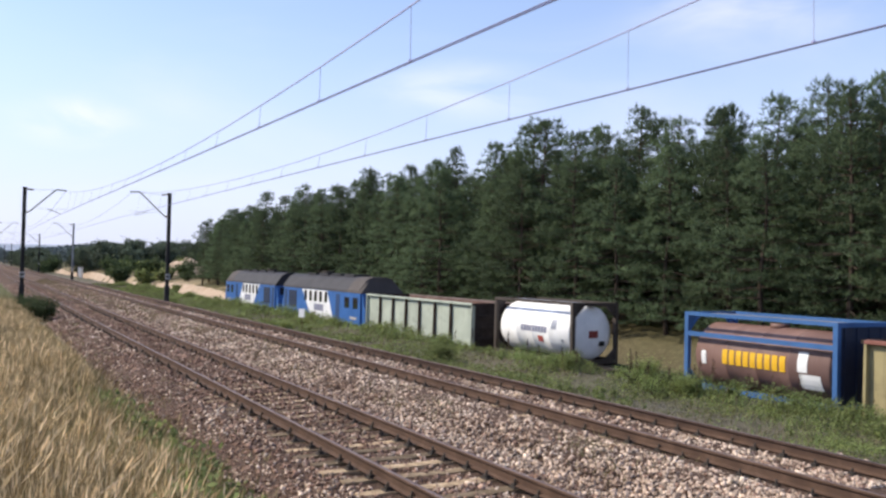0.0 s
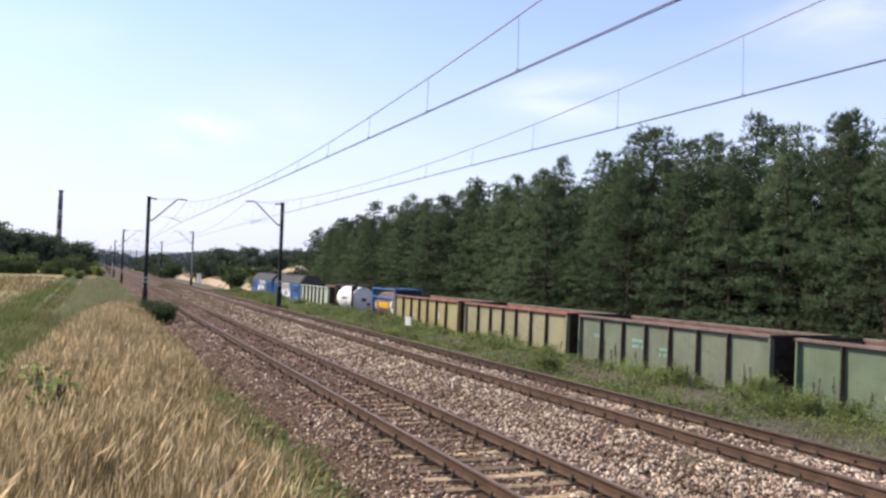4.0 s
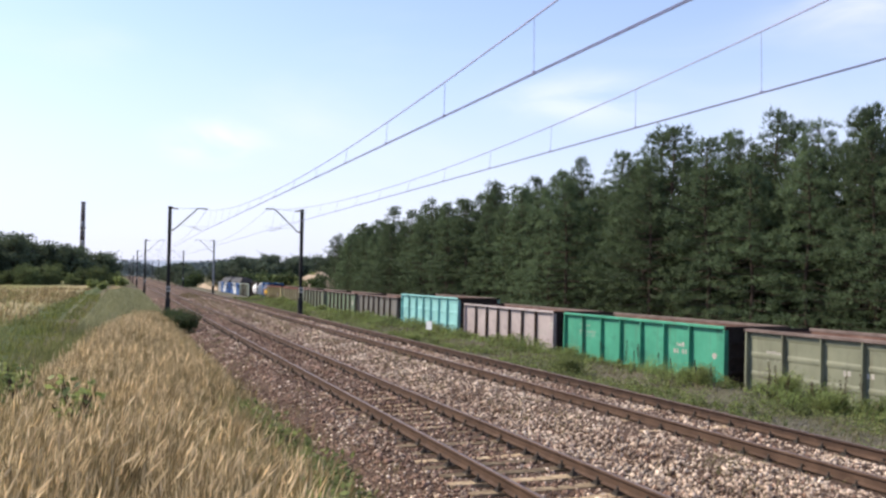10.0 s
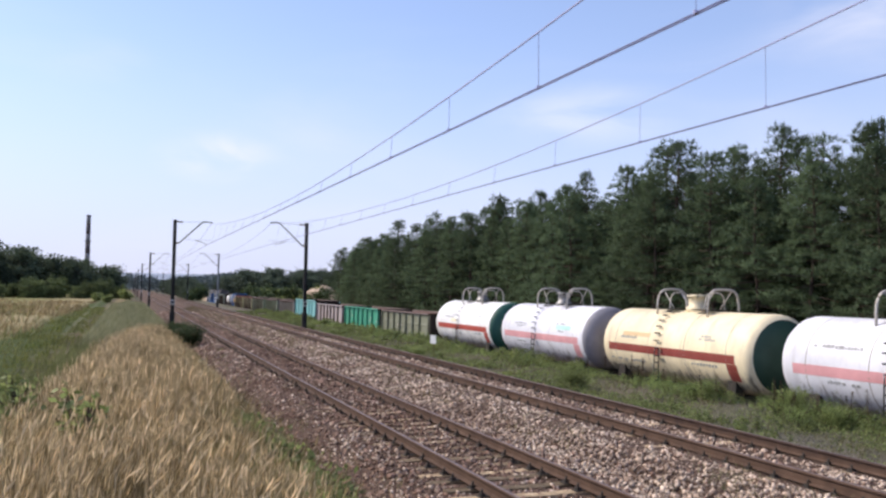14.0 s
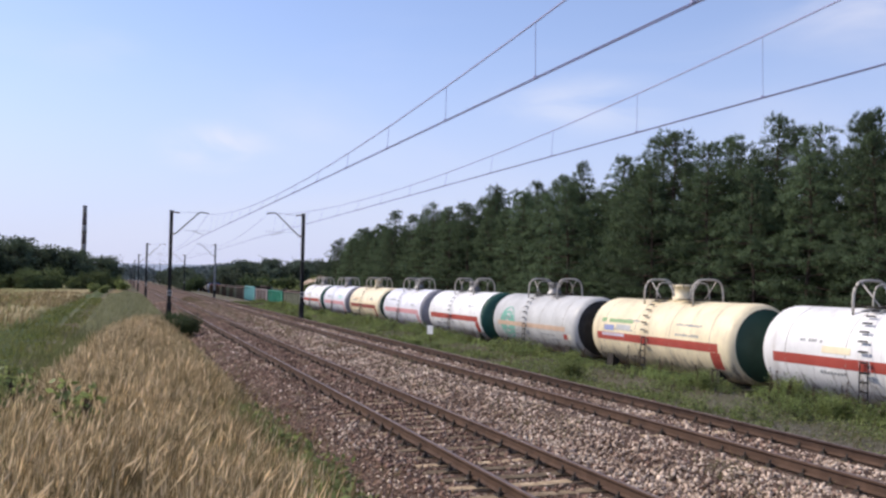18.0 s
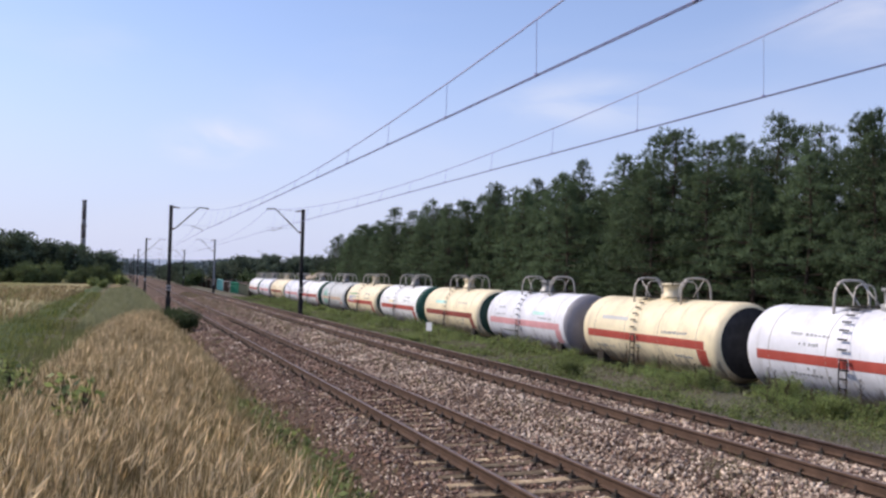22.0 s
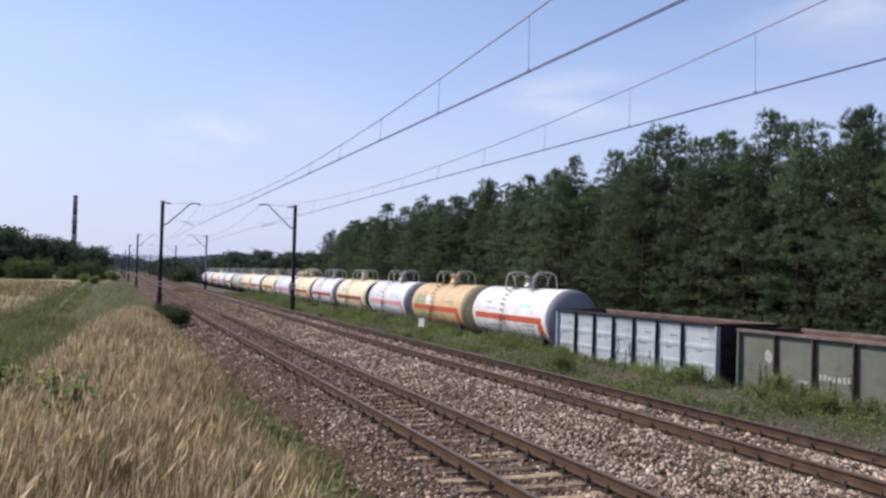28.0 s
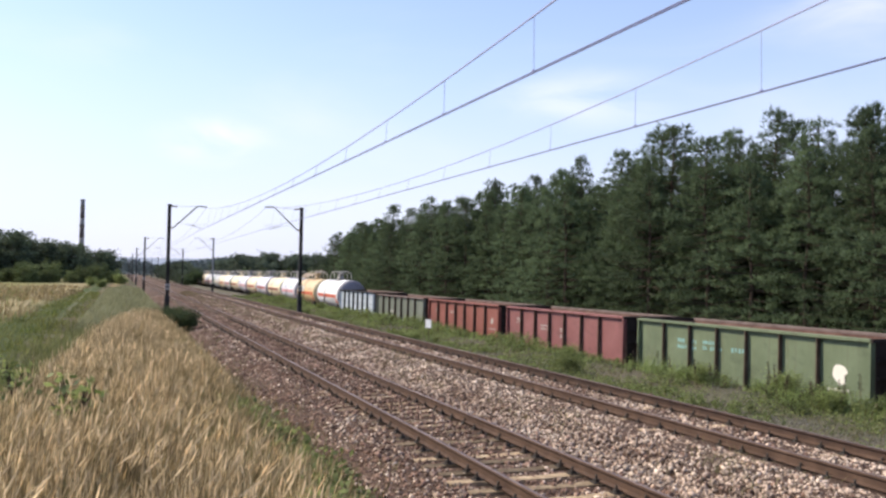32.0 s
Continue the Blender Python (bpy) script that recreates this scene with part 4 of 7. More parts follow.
M["p_moss"] = paint("faded_moss_panel", (0.27, 0.42, 0.20), (0.5, 0.4, 0.25), 0.5)
M["p_mint"] = paint("patch_mint", (0.45, 0.72, 0.64), amount=0.2)


def scuffed(name, col):
    """Open-wagon paint: scraped and rust-stained fields over the weathered coat."""
    m = paint(name, col, amount=0.65)
    n, l = m.node_tree.nodes, m.node_tree.links
    b = n["Principled BSDF"]
    c = b.inputs["Base Color"].links[0].from_socket
    dark = ramp(n, l, noise_node(n, l, 1.0, 6, 0.68, (1.0, 1.1, 1.9)), [(0.55, (0, 0, 0)), (0.68, (0.6,) * 3)])
    c = mix(n, l, dark, c, tuple(0.5 * v + 0.012 for v in col))
    pale = ramp(n, l, noise_node(n, l, 1.35, 7, 0.7, (1.0, 1.6, 1.0)), [(0.63, (0, 0, 0)), (0.72, (0.55,) * 3)])
    c = mix(n, l, pale, c, tuple(min(0.8, 0.72 * v + 0.12) for v in col))
    l.new(c, b.inputs["Base Color"])
    return m


GONDOLAS = [
    ("g_sage", (0.40, 0.44, 0.36)), ("g_ochre", (0.335, 0.28, 0.14)), ("g_ochre2", (0.29, 0.265, 0.165)), ("g_grey_green", (0.155, 0.175, 0.125)),
    ("g_moss", (0.13, 0.17, 0.11)), ("g_grey", (0.165, 0.155, 0.14)), ("g_cyan", (0.245, 0.53, 0.51)), ("g_pink", (0.42, 0.35, 0.34)),
    ("g_emerald", (0.05, 0.30, 0.19)), ("g_olive", (0.205, 0.21, 0.145)), ("g_blue_grey", (0.44, 0.49, 0.53)), ("g_green_grey", (0.15, 0.165, 0.13)),
    ("g_red", (0.24, 0.08, 0.061)), ("g_wine", (0.245, 0.095, 0.09)), ("g_field_green", (0.14, 0.175, 0.10))]
for key, col in GONDOLAS:
    M[key] = scuffed(key + "_paint", col)


def tank_container(frame_mat, shell, label, brown):
    """Twenty-foot frame with a lying tank."""
    c = root("tank_container", label, "tank container", "tank containers on the flat wagon")
    hl, hw, h = 3.03, 1.22, 2.6
    for s in (-1, 1):
        for t in (-1, 1):
            box_part("corner_post", (s * hw - s * 0.16, t * hl - t * 0.16, 0.0, s * hw, t * hl, h), frame_mat, c)
        box_part("top_rail", (s * hw - s * 0.12, -hl + 0.16, h - 0.12, s * hw - s * 0.004, hl - 0.16, h - 0.004), frame_mat, c)
        box_part("bottom_rail", (s * hw - s * 0.12, -hl + 0.16, 0.02, s * hw - s * 0.004, hl - 0.16, 0.2), frame_mat, c)
        if brown:
            box_part("middle_rail", (s * hw - s * 0.10, -hl + 0.16, 1.78, s * hw - s * 0.006, hl - 0.16, 1.93), frame_mat, c)
    for t in (-1, 1):
        box_part("end_rail", (-hw + 0.16, t * hl - t * 0.13, h - 0.14, hw - 0.16, t * hl - t * 0.003, h - 0.004), frame_mat, c)
        box_part("end_sill", (-hw + 0.16, t * hl - t * 0.13, 0.02, hw - 0.16, t * hl - t * 0.003, 0.2), frame_mat, c)
        for s in (-1, 1):
            for z0, z1 in ((h - 0.62, h - 0.13), (0.62, 0.19)):
                bm = bmesh.new()
                tube(bm, [(s * (hw - 0.13), t * (hl - 0.08), z0), (s * (hw - 0.62), t * (hl - 0.08), z1)], 0.055, 6)
                part("gusset_brace", bm, frame_mat, c)
                bm = bmesh.new()
                zc = h - 0.13 if z0 > 1 else 0.19
                q = [(s * (hw - 0.15), zc), (s * (hw - 0.15), z0), (s * (hw - 0.64), zc)]
                lo = [bm.verts.new((x, t * (hl - 0.10), z)) for x, z in q]
                up = [bm.verts.new((x, t * (hl - 0.06), z)) for x, z in q]
                bm.faces.new(lo)
                bm.faces.new(up)
                for i in range(3):
                    bm.faces.new((lo[i], lo[(i + 1) % 3], up[(i + 1) % 3], up[i]))
                part("gusset_plate", bm, frame_mat, c)
    R, cz, n = (1.13, 1.3, 40) if not brown else (1.08, 1.17, 40)
    d = 0.12                            # the ends lie behind the corner plates
    bm = bmesh.new()
    rings = []
    for y, r in ((-2.96 + d, 0.02), (-2.94 + d, 0.55), (-2.88 + d, 0.85), (-2.78 + d, R - 0.04), (-2.72 + d, R), (-1.25, R), (-1.23, R + 0.012), (-1.17, R + 0.012), (-1.15, R), (0, R), (0.02, R + 0.012), (0.08, R + 0.012), (0.1, R), (1.25, R), (1.27, R + 0.012), (1.33, R + 0.012), (1.35, R), (2.72 - d, R), (2.78 - d, R - 0.04), (2.88 - d, 0.85), (2.94 - d, 0.55), (2.96 - d, 0.02)):
        rings.append(ring(bm, y, r, cz, n))
    for u, v in zip(rings, rings[1:]):
        for k in range(n):
            bm.faces.new((u[k], u[(k + 1) % n], v[(k + 1) % n], v[k])).smooth = True
    part("shell", bm, shell, c)
    bm = bmesh.new()
    tube(bm, [(0, 0, cz + R - 0.05), (0, 0, cz + R + 0.12)], 0.3, 16)
    part("manhole", bm, shell, c)
    box_part("walkway", (-0.25, -2.8, h - 0.09, 0.25, 2.8, h - 0.05), M["galv"], c)
    if brown:
        # added end plate; the shade on it is painted as dark navy
        box_part("end_panel", (-hw + 0.14, -hl + 0.02, 0.2, hw - 0.14, -hl + 0.06, h - 0.14), M["c_blue_shaded"], c, "closed blue end panel, its shade painted as dark navy")
        for k in range(4):
            box_part("end_stiffener", (-0.92 + 0.55 * k, -hl - 0.015, 0.22, -0.82 + 0.55 * k, -hl + 0.02, h - 0.16), M["c_blue_shaded"], c)
    return c, R, cz


def shell_bars(c, R, cz, bars, mt, name):
    """Flat-laid painted bars on a tank's near side: y0, y1, z0, z1 above the middle."""
    for y0, y1, z0, z1 in bars:
        bm = bmesh.new()
        k = max(2, int((z1 - z0) / 0.12))
        cols = []
        for z in np.linspace(z0, z1, k + 1):
            a = math.asin(max(-0.98, min(0.98, z / R)))
            cols.append([bm.verts.new((-(R + o) * math.cos(a), y, cz + (R + o) * math.sin(a))) for y, o in ((y0, 0.0), (y0, 0.016), (y1, 0.016), (y1, 0.0))])
        for u, v in zip(cols, cols[1:]):
            for j in range(3):
                bm.faces.new((u[j], u[j + 1], v[j + 1], v[j]))
        part(name, bm, mt, c)


def word_bars(y_front, y_back, z0, z1, count):
    """Cells of an emblem word, front to back."""
    step = (y_front - y_back) / count
    out = []
    for k in range(count):
        a = y_front - k * step
        out.append((a - step * 0.82, a - step * 0.08, z0, z1))
    return out


def flat_wagon(label):
    w = root("flat_wagon", label, "flat wagon")
    for s in (-1, 1):
        box_part("side_sill", (s * 1.3 - 0.09, -9.2, 0.85, s * 1.3 + 0.09, 9.2, 1.28), M["under"], w)
        box_part("end_beam", (-1.4, s * 9.25 - 0.1, 0.85, 1.4, s * 9.25 + 0.1, 1.28), M["under"], w)
        bogie(w, s * 7.36)
    box_part("centre_sill", (-0.3, -9.1, 0.8, 0.3, 9.1, 1.27), M["under"], w)
    for k in range(-6, 7):
        box_part("cross_beam", (-1.2, k * 1.4 - 0.08, 1.0, 1.2, k * 1.4 + 0.08, 1.26), M["under"], w)
    couplers(w, 9.8)
    return w


def locomotive(label):
    """Six-axle diesel with a cab at each end, blue with a slanted white field."""
    w = root("diesel_locomotive", label, "locomotive", "blue locomotives of the train")
    hw, hl = 1.475, 8.0
    eave, roof = 3.45, 4.55
    blue, roofm = M["l_blue"], M["l_roof"]
    bm = bmesh.new()
    extrude_y(bm, [(-hw, 1.15), (hw, 1.15), (hw, eave), (-hw, eave)], -hl + 0.35, hl - 0.35)
    bmesh.ops.bevel(bm, geom=[e for e in bm.edges if abs(e.verts[0].co.z - e.verts[1].co.z) > 1], offset=0.12, segments=2, affect="EDGES")
    part("body", bm, blue, w)
    bm = bmesh.new()
    prof = [(-hw - 0.02, eave), (-hw + 0.03, eave + 0.16), (-1.02, 4.2), (-0.82, 4.36), (-0.45, roof - 0.06)]
    prof = prof + [(-x, z) for x, z in prof[::-1]]
    extrude_y(bm, prof, -hl + 2.65, hl - 0.3, smooth=False)
    part("roof", bm, roofm, w, "sooty grey roof with sloping shoulders")
    bm = bmesh.new()
    extrude_y(bm, [(x * 1.004, z + 0.012) for x, z in prof], -hl + 0.75, -hl + 2.64, smooth=False)
    part("cab_roof", bm, M["l_cab_roof"], w, "dusty brown-grey roof over the cab")
    bm = bmesh.new()                    # its brow slopes down to the windscreens
    lo = [bm.verts.new((x, -hl + 0.74, z)) for x, z in prof]
    up = [bm.verts.new((x * 0.98, -hl + 0.3 + 0.38 * (z - eave) / (roof - eave), eave + (z - eave) * 0.72)) for x, z in prof]
    for i in range(len(prof) - 1):
        bm.faces.new((lo[i], lo[i + 1], up[i + 1], up[i]))
    bm.faces.new(up)
    bmesh.ops.recalc_face_normals(bm, faces=bm.faces)
    part("roof_brow", bm, M["l_cab_roof"], w)
    for k, y in enumerate((-3.6, -1.2, 1.2, 3.6)):
        box_part("roof_hatch", (-0.62, y - 0.85, roof - 0.09, 0.62, y + 0.85, roof + 0.06), roofm, w)
    bm = bmesh.new()
    tube(bm, [(0, 1.9, roof - 0.05), (0, 1.9, roof + 0.22)], 0.45, 16)
    part("roof_fan", bm, M["under"], w)
    for s in (-1, 1):
        # cab front: sloped nose
        bm = bmesh.new()
        y0, y1 = s * (hl - 0.36), s * hl
        prof = [(y0, 1.15), (y1 + s * 0.12, 1.15), (y1 + s * 0.12, 2.35), (y1 - s * 0.05, 2.6), (y1 - s * 0.28, eave), (y0, eave)]
        a = [bm.verts.new((-hw + 0.1, y, z)) for y, z in prof]
        b = [bm.verts.new((hw - 0.1, y, z)) for y, z in prof]
        for i in range(6):
            bm.faces.new((a[i], a[(i + 1) % 6], b[(i + 1) % 6], b[i]))
        bm.faces.new(a)
        bm.faces.new(b)
        part("cab_front", bm, blue, w)
        for x in (-0.65, 0.65):
            bm = bmesh.new()
            q = [(x - 0.5, y1 - s * 0.03, 2.72), (x + 0.5, y1 - s * 0.03, 2.72), (x + 0.5, y1 - s * 0.225, 3.33), (x - 0.5, y1 - s * 0.225, 3.33)]
            lo = [bm.verts.new(v) for v in q]
            up = [bm.verts.new((v[0], v[1] - s * 0.1, v[2])) for v in q]
            bm.faces.new(lo)
            bm.faces.new(up)
            for i in range(4):
                bm.faces.new((lo[i], lo[(i + 1) % 4], up[(i + 1) % 4], up[i]))
            part("windscreen", bm, M["glass"], w)
            bm = bmesh.new()
            tube(bm, [(x * 1.3, y1 + s * 0.1, 1.75), (x * 1.3, y1 + s * 0.2, 1.75)], 0.13, 14)
            part("headlight", bm, M["white"], w)
            bm = bmesh.new()
            tube(bm, [(x * 1.45, y1 + s * 0.1, 1.05), (x * 1.45, y1 + s * 0.45, 1.05), (x * 1.45, y1 + s * 0.47, 1.05), (x * 1.45, y1 + s * 0.5, 1.05)], [0.09, 0.09, 0.22, 0.22], 14)
            part("buffer", bm, M["under"], w)
        box_part("pilot", (-1.35, min(y1, y1 + s * 0.12), 0.45, 1.35, max(y1, y1 + s * 0.12), 1.15), blue, w)
    for s in (-1, 1):
        x = s * hw
        def plate(name, y0, y1, z0, z1, mt, slant=0.0, off=0.012):
            bm = bmesh.new()
            q = [(y0, z0), (y1, z0), (y1 + slant, z1), (y0 + slant, z1)] if slant >= 0 else [(y0 - slant, z0), (y1, z0), (y1, z1), (y0, z1)]
            a = [bm.verts.new((x - s * 0.03, *v)) for v in q]
            b = [bm.verts.new((x + s * off, *v)) for v in q]
            bm.faces.new(a)
            bm.faces.new(b)
            for i in range(4):
                bm.faces.new((a[i], a[(i + 1) % 4], b[(i + 1) % 4], b[i]))
            return part(name, bm, mt, w)
        # white field, wide above, narrow below at its front
        bm = bmesh.new()
        q = [(-3.1, 1.3), (1.1, 1.3), (3.3, 3.42), (-1.8, 3.42)]
        a = [bm.verts.new((x - s * 0.03, *v)) for v in q]
        b = [bm.verts.new((x + s * 0.006, *v)) for v in q]
        bm.faces.new(a)
        bm.faces.new(b)
        for i in range(4):
            bm.faces.new((a[i], a[(i + 1) % 4], b[(i + 1) % 4], b[i]))
        part("white_field", bm, M["l_white"], w, "slanted white painted field")
        for k in range(5):
            y = 2.5 - k * 1.02
            bm = bmesh.new()
            box(bm, x - 0.03, y - 0.27, 2.6, x + 0.016, y + 0.27, 3.36) if s > 0 else box(bm, x - 0.016, y - 0.27, 2.6, x + 0.03, y + 0.27, 3.36)
            bmesh.ops.bevel(bm, geom=[e for e in bm.edges if abs(e.verts[0].co.x - e.verts[1].co.x) > 0.01], offset=0.08, segments=2, affect="EDGES")
            part("engine_window", bm, M["glass"], w)
        plate("grille", 4.5, 6.3, 1.95, 3.25, M["dark"])
        for k in range(7):
            plate("grille_slat", 4.52, 6.28, 2.0 + k * 0.18, 2.06 + k * 0.18, M["l_dark_blue"], off=0.03)
        for y in (-3.75, 7.0):
            plate("door", y - 0.33, y + 0.33, 1.25, 3.3, M["l_dark_blue"])
        for y in (-5.35, -6.75):
            plate("cab_window", y - 0.4, y + 0.4, 2.45, 3.15, M["glass"])
        plate("emblem", -1.1, 0.7, 2.0, 2.45, M["mark_blue"])
        plate("number_bar", -7.0, -5.9, 1.75, 1.9, M["mark"])
    box_part("fuel_tank", (-1.3, -2.2, 0.45, 1.3, 2.2, 1.1), M["under"], w)
    box_part("frame", (-1.42, -7.7, 0.95, 1.42, 7.7, 1.148), M["l_dark_blue"], w)
    for s in (-1, 1):
        bogie(w, s * 4.7, 0.525, 1.9)
    couplers(w, 8.7)
    return w


M["l_blue"] = paint("loco_blue", (0.032, 0.12, 0.34), (0.05, 0.06, 0.09), 0.4, 0.4)
M["l_dark_blue"] = paint("loco_dark_blue", (0.02, 0.05, 0.13), amount=0.3)
M["l_roof"] = paint("loco_roof", (0.028, 0.026, 0.03), (0.03, 0.03, 0.03), 0.5, 0.7, False)
M["l_cab_roof"] = paint("loco_cab_roof", (0.07, 0.058, 0.052), (0.06, 0.05, 0.045), 0.5, 0.8, False)
M["l_white"] = paint("loco_white", (0.74, 0.74, 0.73), amount=0.2)
M["mark_blue"] = varied("grey_blue_marking", [(0.3, (0.12, 0.13, 0.2)), (0.7, (0.3, 0.3, 0.36))], 7, 0.6, 0)
M["glass"] = varied("dark_window_glass", [(0.3, (0.012, 0.013, 0.015)), (0.7, (0.02, 0.022, 0.026))], 2, 0.08, 0, spec=0.6)
M["c_frame"] = paint("container_brown", (0.06, 0.045, 0.035), amount=0.3)
M["c_blue"] = paint("container_blue", (0.04, 0.125, 0.30), amount=0.25)
# blue darkened to stand for the container end in shade
M["c_blue_shaded"] = paint("container_blue_shaded", (0.012, 0.022, 0.05), amount=0.3)
M["c_shell"] = paint("container_white", (0.86, 0.85, 0.82), (0.45, 0.38, 0.3), 0.3)
M["c_brown"] = paint("container_maroon", (0.185, 0.105, 0.085), (0.28, 0.2, 0.17), 0.5)


def build_train():
    for off, lab in ((42.6, "blue diesel locomotive with a slanted white field and a sooty roof"), (59.9, "leading blue diesel locomotive with a slanted white field")):
        on_train(locomotive(lab), off)
    on_train(gondola(M["g_sage"], "pale sage-green open wagon with seven ribbed panels"), 27.5)
    on_train(flat_wagon("long dark flat wagon with an empty middle between two tank containers"), 10.45)
    c, R, cz = tank_container(M["c_frame"], M["c_shell"], "white tank container in a dark brown frame", False)
    shell_bars(c, R, cz, word_bars(0.9, -1.1, -0.1, 0.16, 9), M["mark_blue"], "emblem_cell")
    shell_bars(c, R, cz, [(-0.75, -0.4, -0.5, -0.25)], M["red"], "red_label")
    shell_bars(c, R, cz, [(-1.75, -1.4, 0.1, 0.5), (-2.25, -2.1, -0.42, -0.28)], M["galv"], "grey_label")
    box_part("rear_placard", (-0.2, -2.87, 1.1, 0.25, -2.82, 1.4), M["red_dark"], c)
    box_part("rear_plate", (0.35, -2.86, 0.75, 0.62, -2.79, 0.95), M["dark"], c)
    on_train(c, 16.55)
    c, R, cz = tank_container(M["c_blue"], M["c_brown"], "maroon tank container in a bright blue frame", True)
    shell_bars(c, R, cz, word_bars(1.45, -1.15, -0.22, 0.26, 9), M["logo_yellow"], "emblem_cell")
    shell_bars(c, R, cz, [(-2.35, -1.6, -0.65, -0.2), (-1.9, -1.55, -0.15, 0.45), (2.35, 2.15, -0.3, 0.15)], M["white"], "white_label")
    on_train(c, 4.1)
    labels = {1: ("g_ochre", "ochre-yellow open wagon, faded, with a rusty inside"), 2: ("g_ochre2", "dull yellow open wagon with scraped panels"), 3: ("g_grey_green", "grey-green open wagon with turquoise scrawls"),
              4: ("g_moss", "moss-green open wagon with pale rubbed patches"), 5: ("g_grey", "grey-brown open wagon with plain panels"), 6: ("g_cyan", "bright cyan open wagon with pressed panels, taller than the rest"),
              7: ("g_pink", "faded pinkish-grey open wagon"), 8: ("g_emerald", "emerald-green open wagon with a white number panel"), 9: ("g_olive", "dark olive open wagon with a rusty inside")}
    for k, (key, lab) in labels.items():
        mk = []
        mm = M["mark"]
        if k == 1:
            mk = [(2.3, 2.2, 0.5, 0.3), (-2.6, 2.35, 0.7, 0.7), (-2.1, 2.0, 0.5, 0.25)]
        if k == 2:
            mk = [(1.3, 2.6, 0.9, 0.22), (-2.4, 2.5, 0.5, 0.8)]
        if k == 3:
            mk, mm = [(1.6, 2.5, 1.0, 0.5), (-0.2, 2.3, 0.7, 0.45), (4.9, 2.6, 0.8, 0.3)], M["faint_mint"]
        if k == 4:
            mk = [(-5.0, 2.5, 0.7, 0.6), (2.8, 2.0, 1.2, 0.3)]
        if k == 7:
            mk = [(-4.6, 2.3, 1.4, 0.35), (-5.9, 2.75, 0.5, 0.5), (1.6, 2.55, 1.0, 0.25)]
        if k == 9:
            mk = [(5.0, 2.6, 0.9, 0.4), (1.3, 2.35, 1.3, 0.3)]
        if k == 8:
            mk = [(4.9 - 0.28 * j, 2.55, 0.18, 0.36) for j in range(6)] + [(4.9 - 0.28 * j, 2.95, 0.16, 0.12) for j in range(4)] + [(-3.4, 2.45, 0.95, 0.55), (-5.6, 2.3, 0.34, 0.32)]
        on_train(gondola(M[key], lab, 3.83 if k == 6 else 3.5, "pressed" if k in (6, 9) else "flat", mk, mark_mat=mm, rim=M["inner_red"] if k < 3 else M["rim_dust"] if k in (3, 4, 5, 9) else None, inner=M["inner_red"] if k < 3 else None, rib=M[key] if k in (6, 8, 9) else None), -13.94 * (k - 1) - 6.39)
    W, L, C, O, G, E, H, T = (M[k] for k in ("t_white", "t_lilac", "t_cream", "t_ochre", "t_grey", "t_green", "t_head_shaded", "t_tan"))
    tanks = [
        (W, W, E, "red", "white tank wagon with a red stripe and dark green ends", [(1.0, 2.0, 6, 13, M["t_cream"])]),
        (L, L, H, "pink", "silvery-white tank wagon with a faded pink stripe", [(-3.6, -2.0, 12, 20, M["p_mint"])]),
        (C, C, C, "red_dark", "cream tank wagon with a dark red stripe", [(1.2, 3.4, 14, 21, M["t_ochre"])]),
        (L, L, H, "pink", "greyish tank wagon with a faded pink stripe", []),
        (W, W, E, "red", "clean white tank wagon with a red stripe and green end", []),
        (G, G, G, None, "grey tank wagon with a green panel and orange band", [(-4.2, 4.3, -9, 0, M["p_peach"]), (-4.35, -3.95, -24, -14, M["red"]), (-4.75, -4.36, -24, -14, M["p_pale"])]),
        (C, C, C, "red", "cream tank wagon with a red stripe and dark green end", [(3.1, 3.9, 4, 13, M["p_blue"]), (1.7, 2.9, 6, 15, M["t_grey"]), (1.6, 3.6, 18, 24, M["p_moss"]), (3.85, 4.25, 18, 25, M["p_moss"]), (2.2, 4.1, -5, 0, M["p_lilac"])]),
        (W, W, E, "red", "weathered white tank wagon with a red stripe and dark green end", [(1.1, 2.3, 5, 13, M["t_cream"])]),
        (C, C, C, "red_dark", "cream tank wagon with a dark red stripe and green lettering", [(0.6, 2.8, 18, 26, M["p_mint"])]),
        (L, L, H, "pink", "white tank wagon with a thin pink stripe", [(-2.6, -1.2, 14, 20, M["p_mint"])]),
        (C, C, C, "red", "cream tank wagon with a bright red stripe and black rear end", [(1.2, 3.4, 20, 26, M["t_grey"])]),
        (L, L, H, "red", "lilac-white tank wagon with a red stripe", []),
        (C, C, C, "red_dark", "cream tank wagon with a brown stripe and dark green end", [(1.4, 3.0, 16, 22, M["t_grey"])]),
        (L, L, H, "pink", "white tank wagon with a mint patch", [(-3.4, -1.4, 9, 21, M["p_mint"])]),
        (O, O, T, "orange", "orange-ochre tank wagon with green and pale panels", [(0.6, 2.0, 3, 26, M["p_pale"])]),
        (W, W, H, "orange", "white tank wagon with a red stripe and turquoise emblem", [(-3.0, -1.6, 18, 26, M["p_mint"])]),
    ]
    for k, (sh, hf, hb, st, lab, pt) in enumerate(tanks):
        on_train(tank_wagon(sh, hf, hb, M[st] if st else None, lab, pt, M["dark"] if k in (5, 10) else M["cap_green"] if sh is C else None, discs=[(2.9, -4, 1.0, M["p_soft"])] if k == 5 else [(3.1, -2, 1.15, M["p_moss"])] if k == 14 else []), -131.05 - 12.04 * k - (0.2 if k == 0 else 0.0))
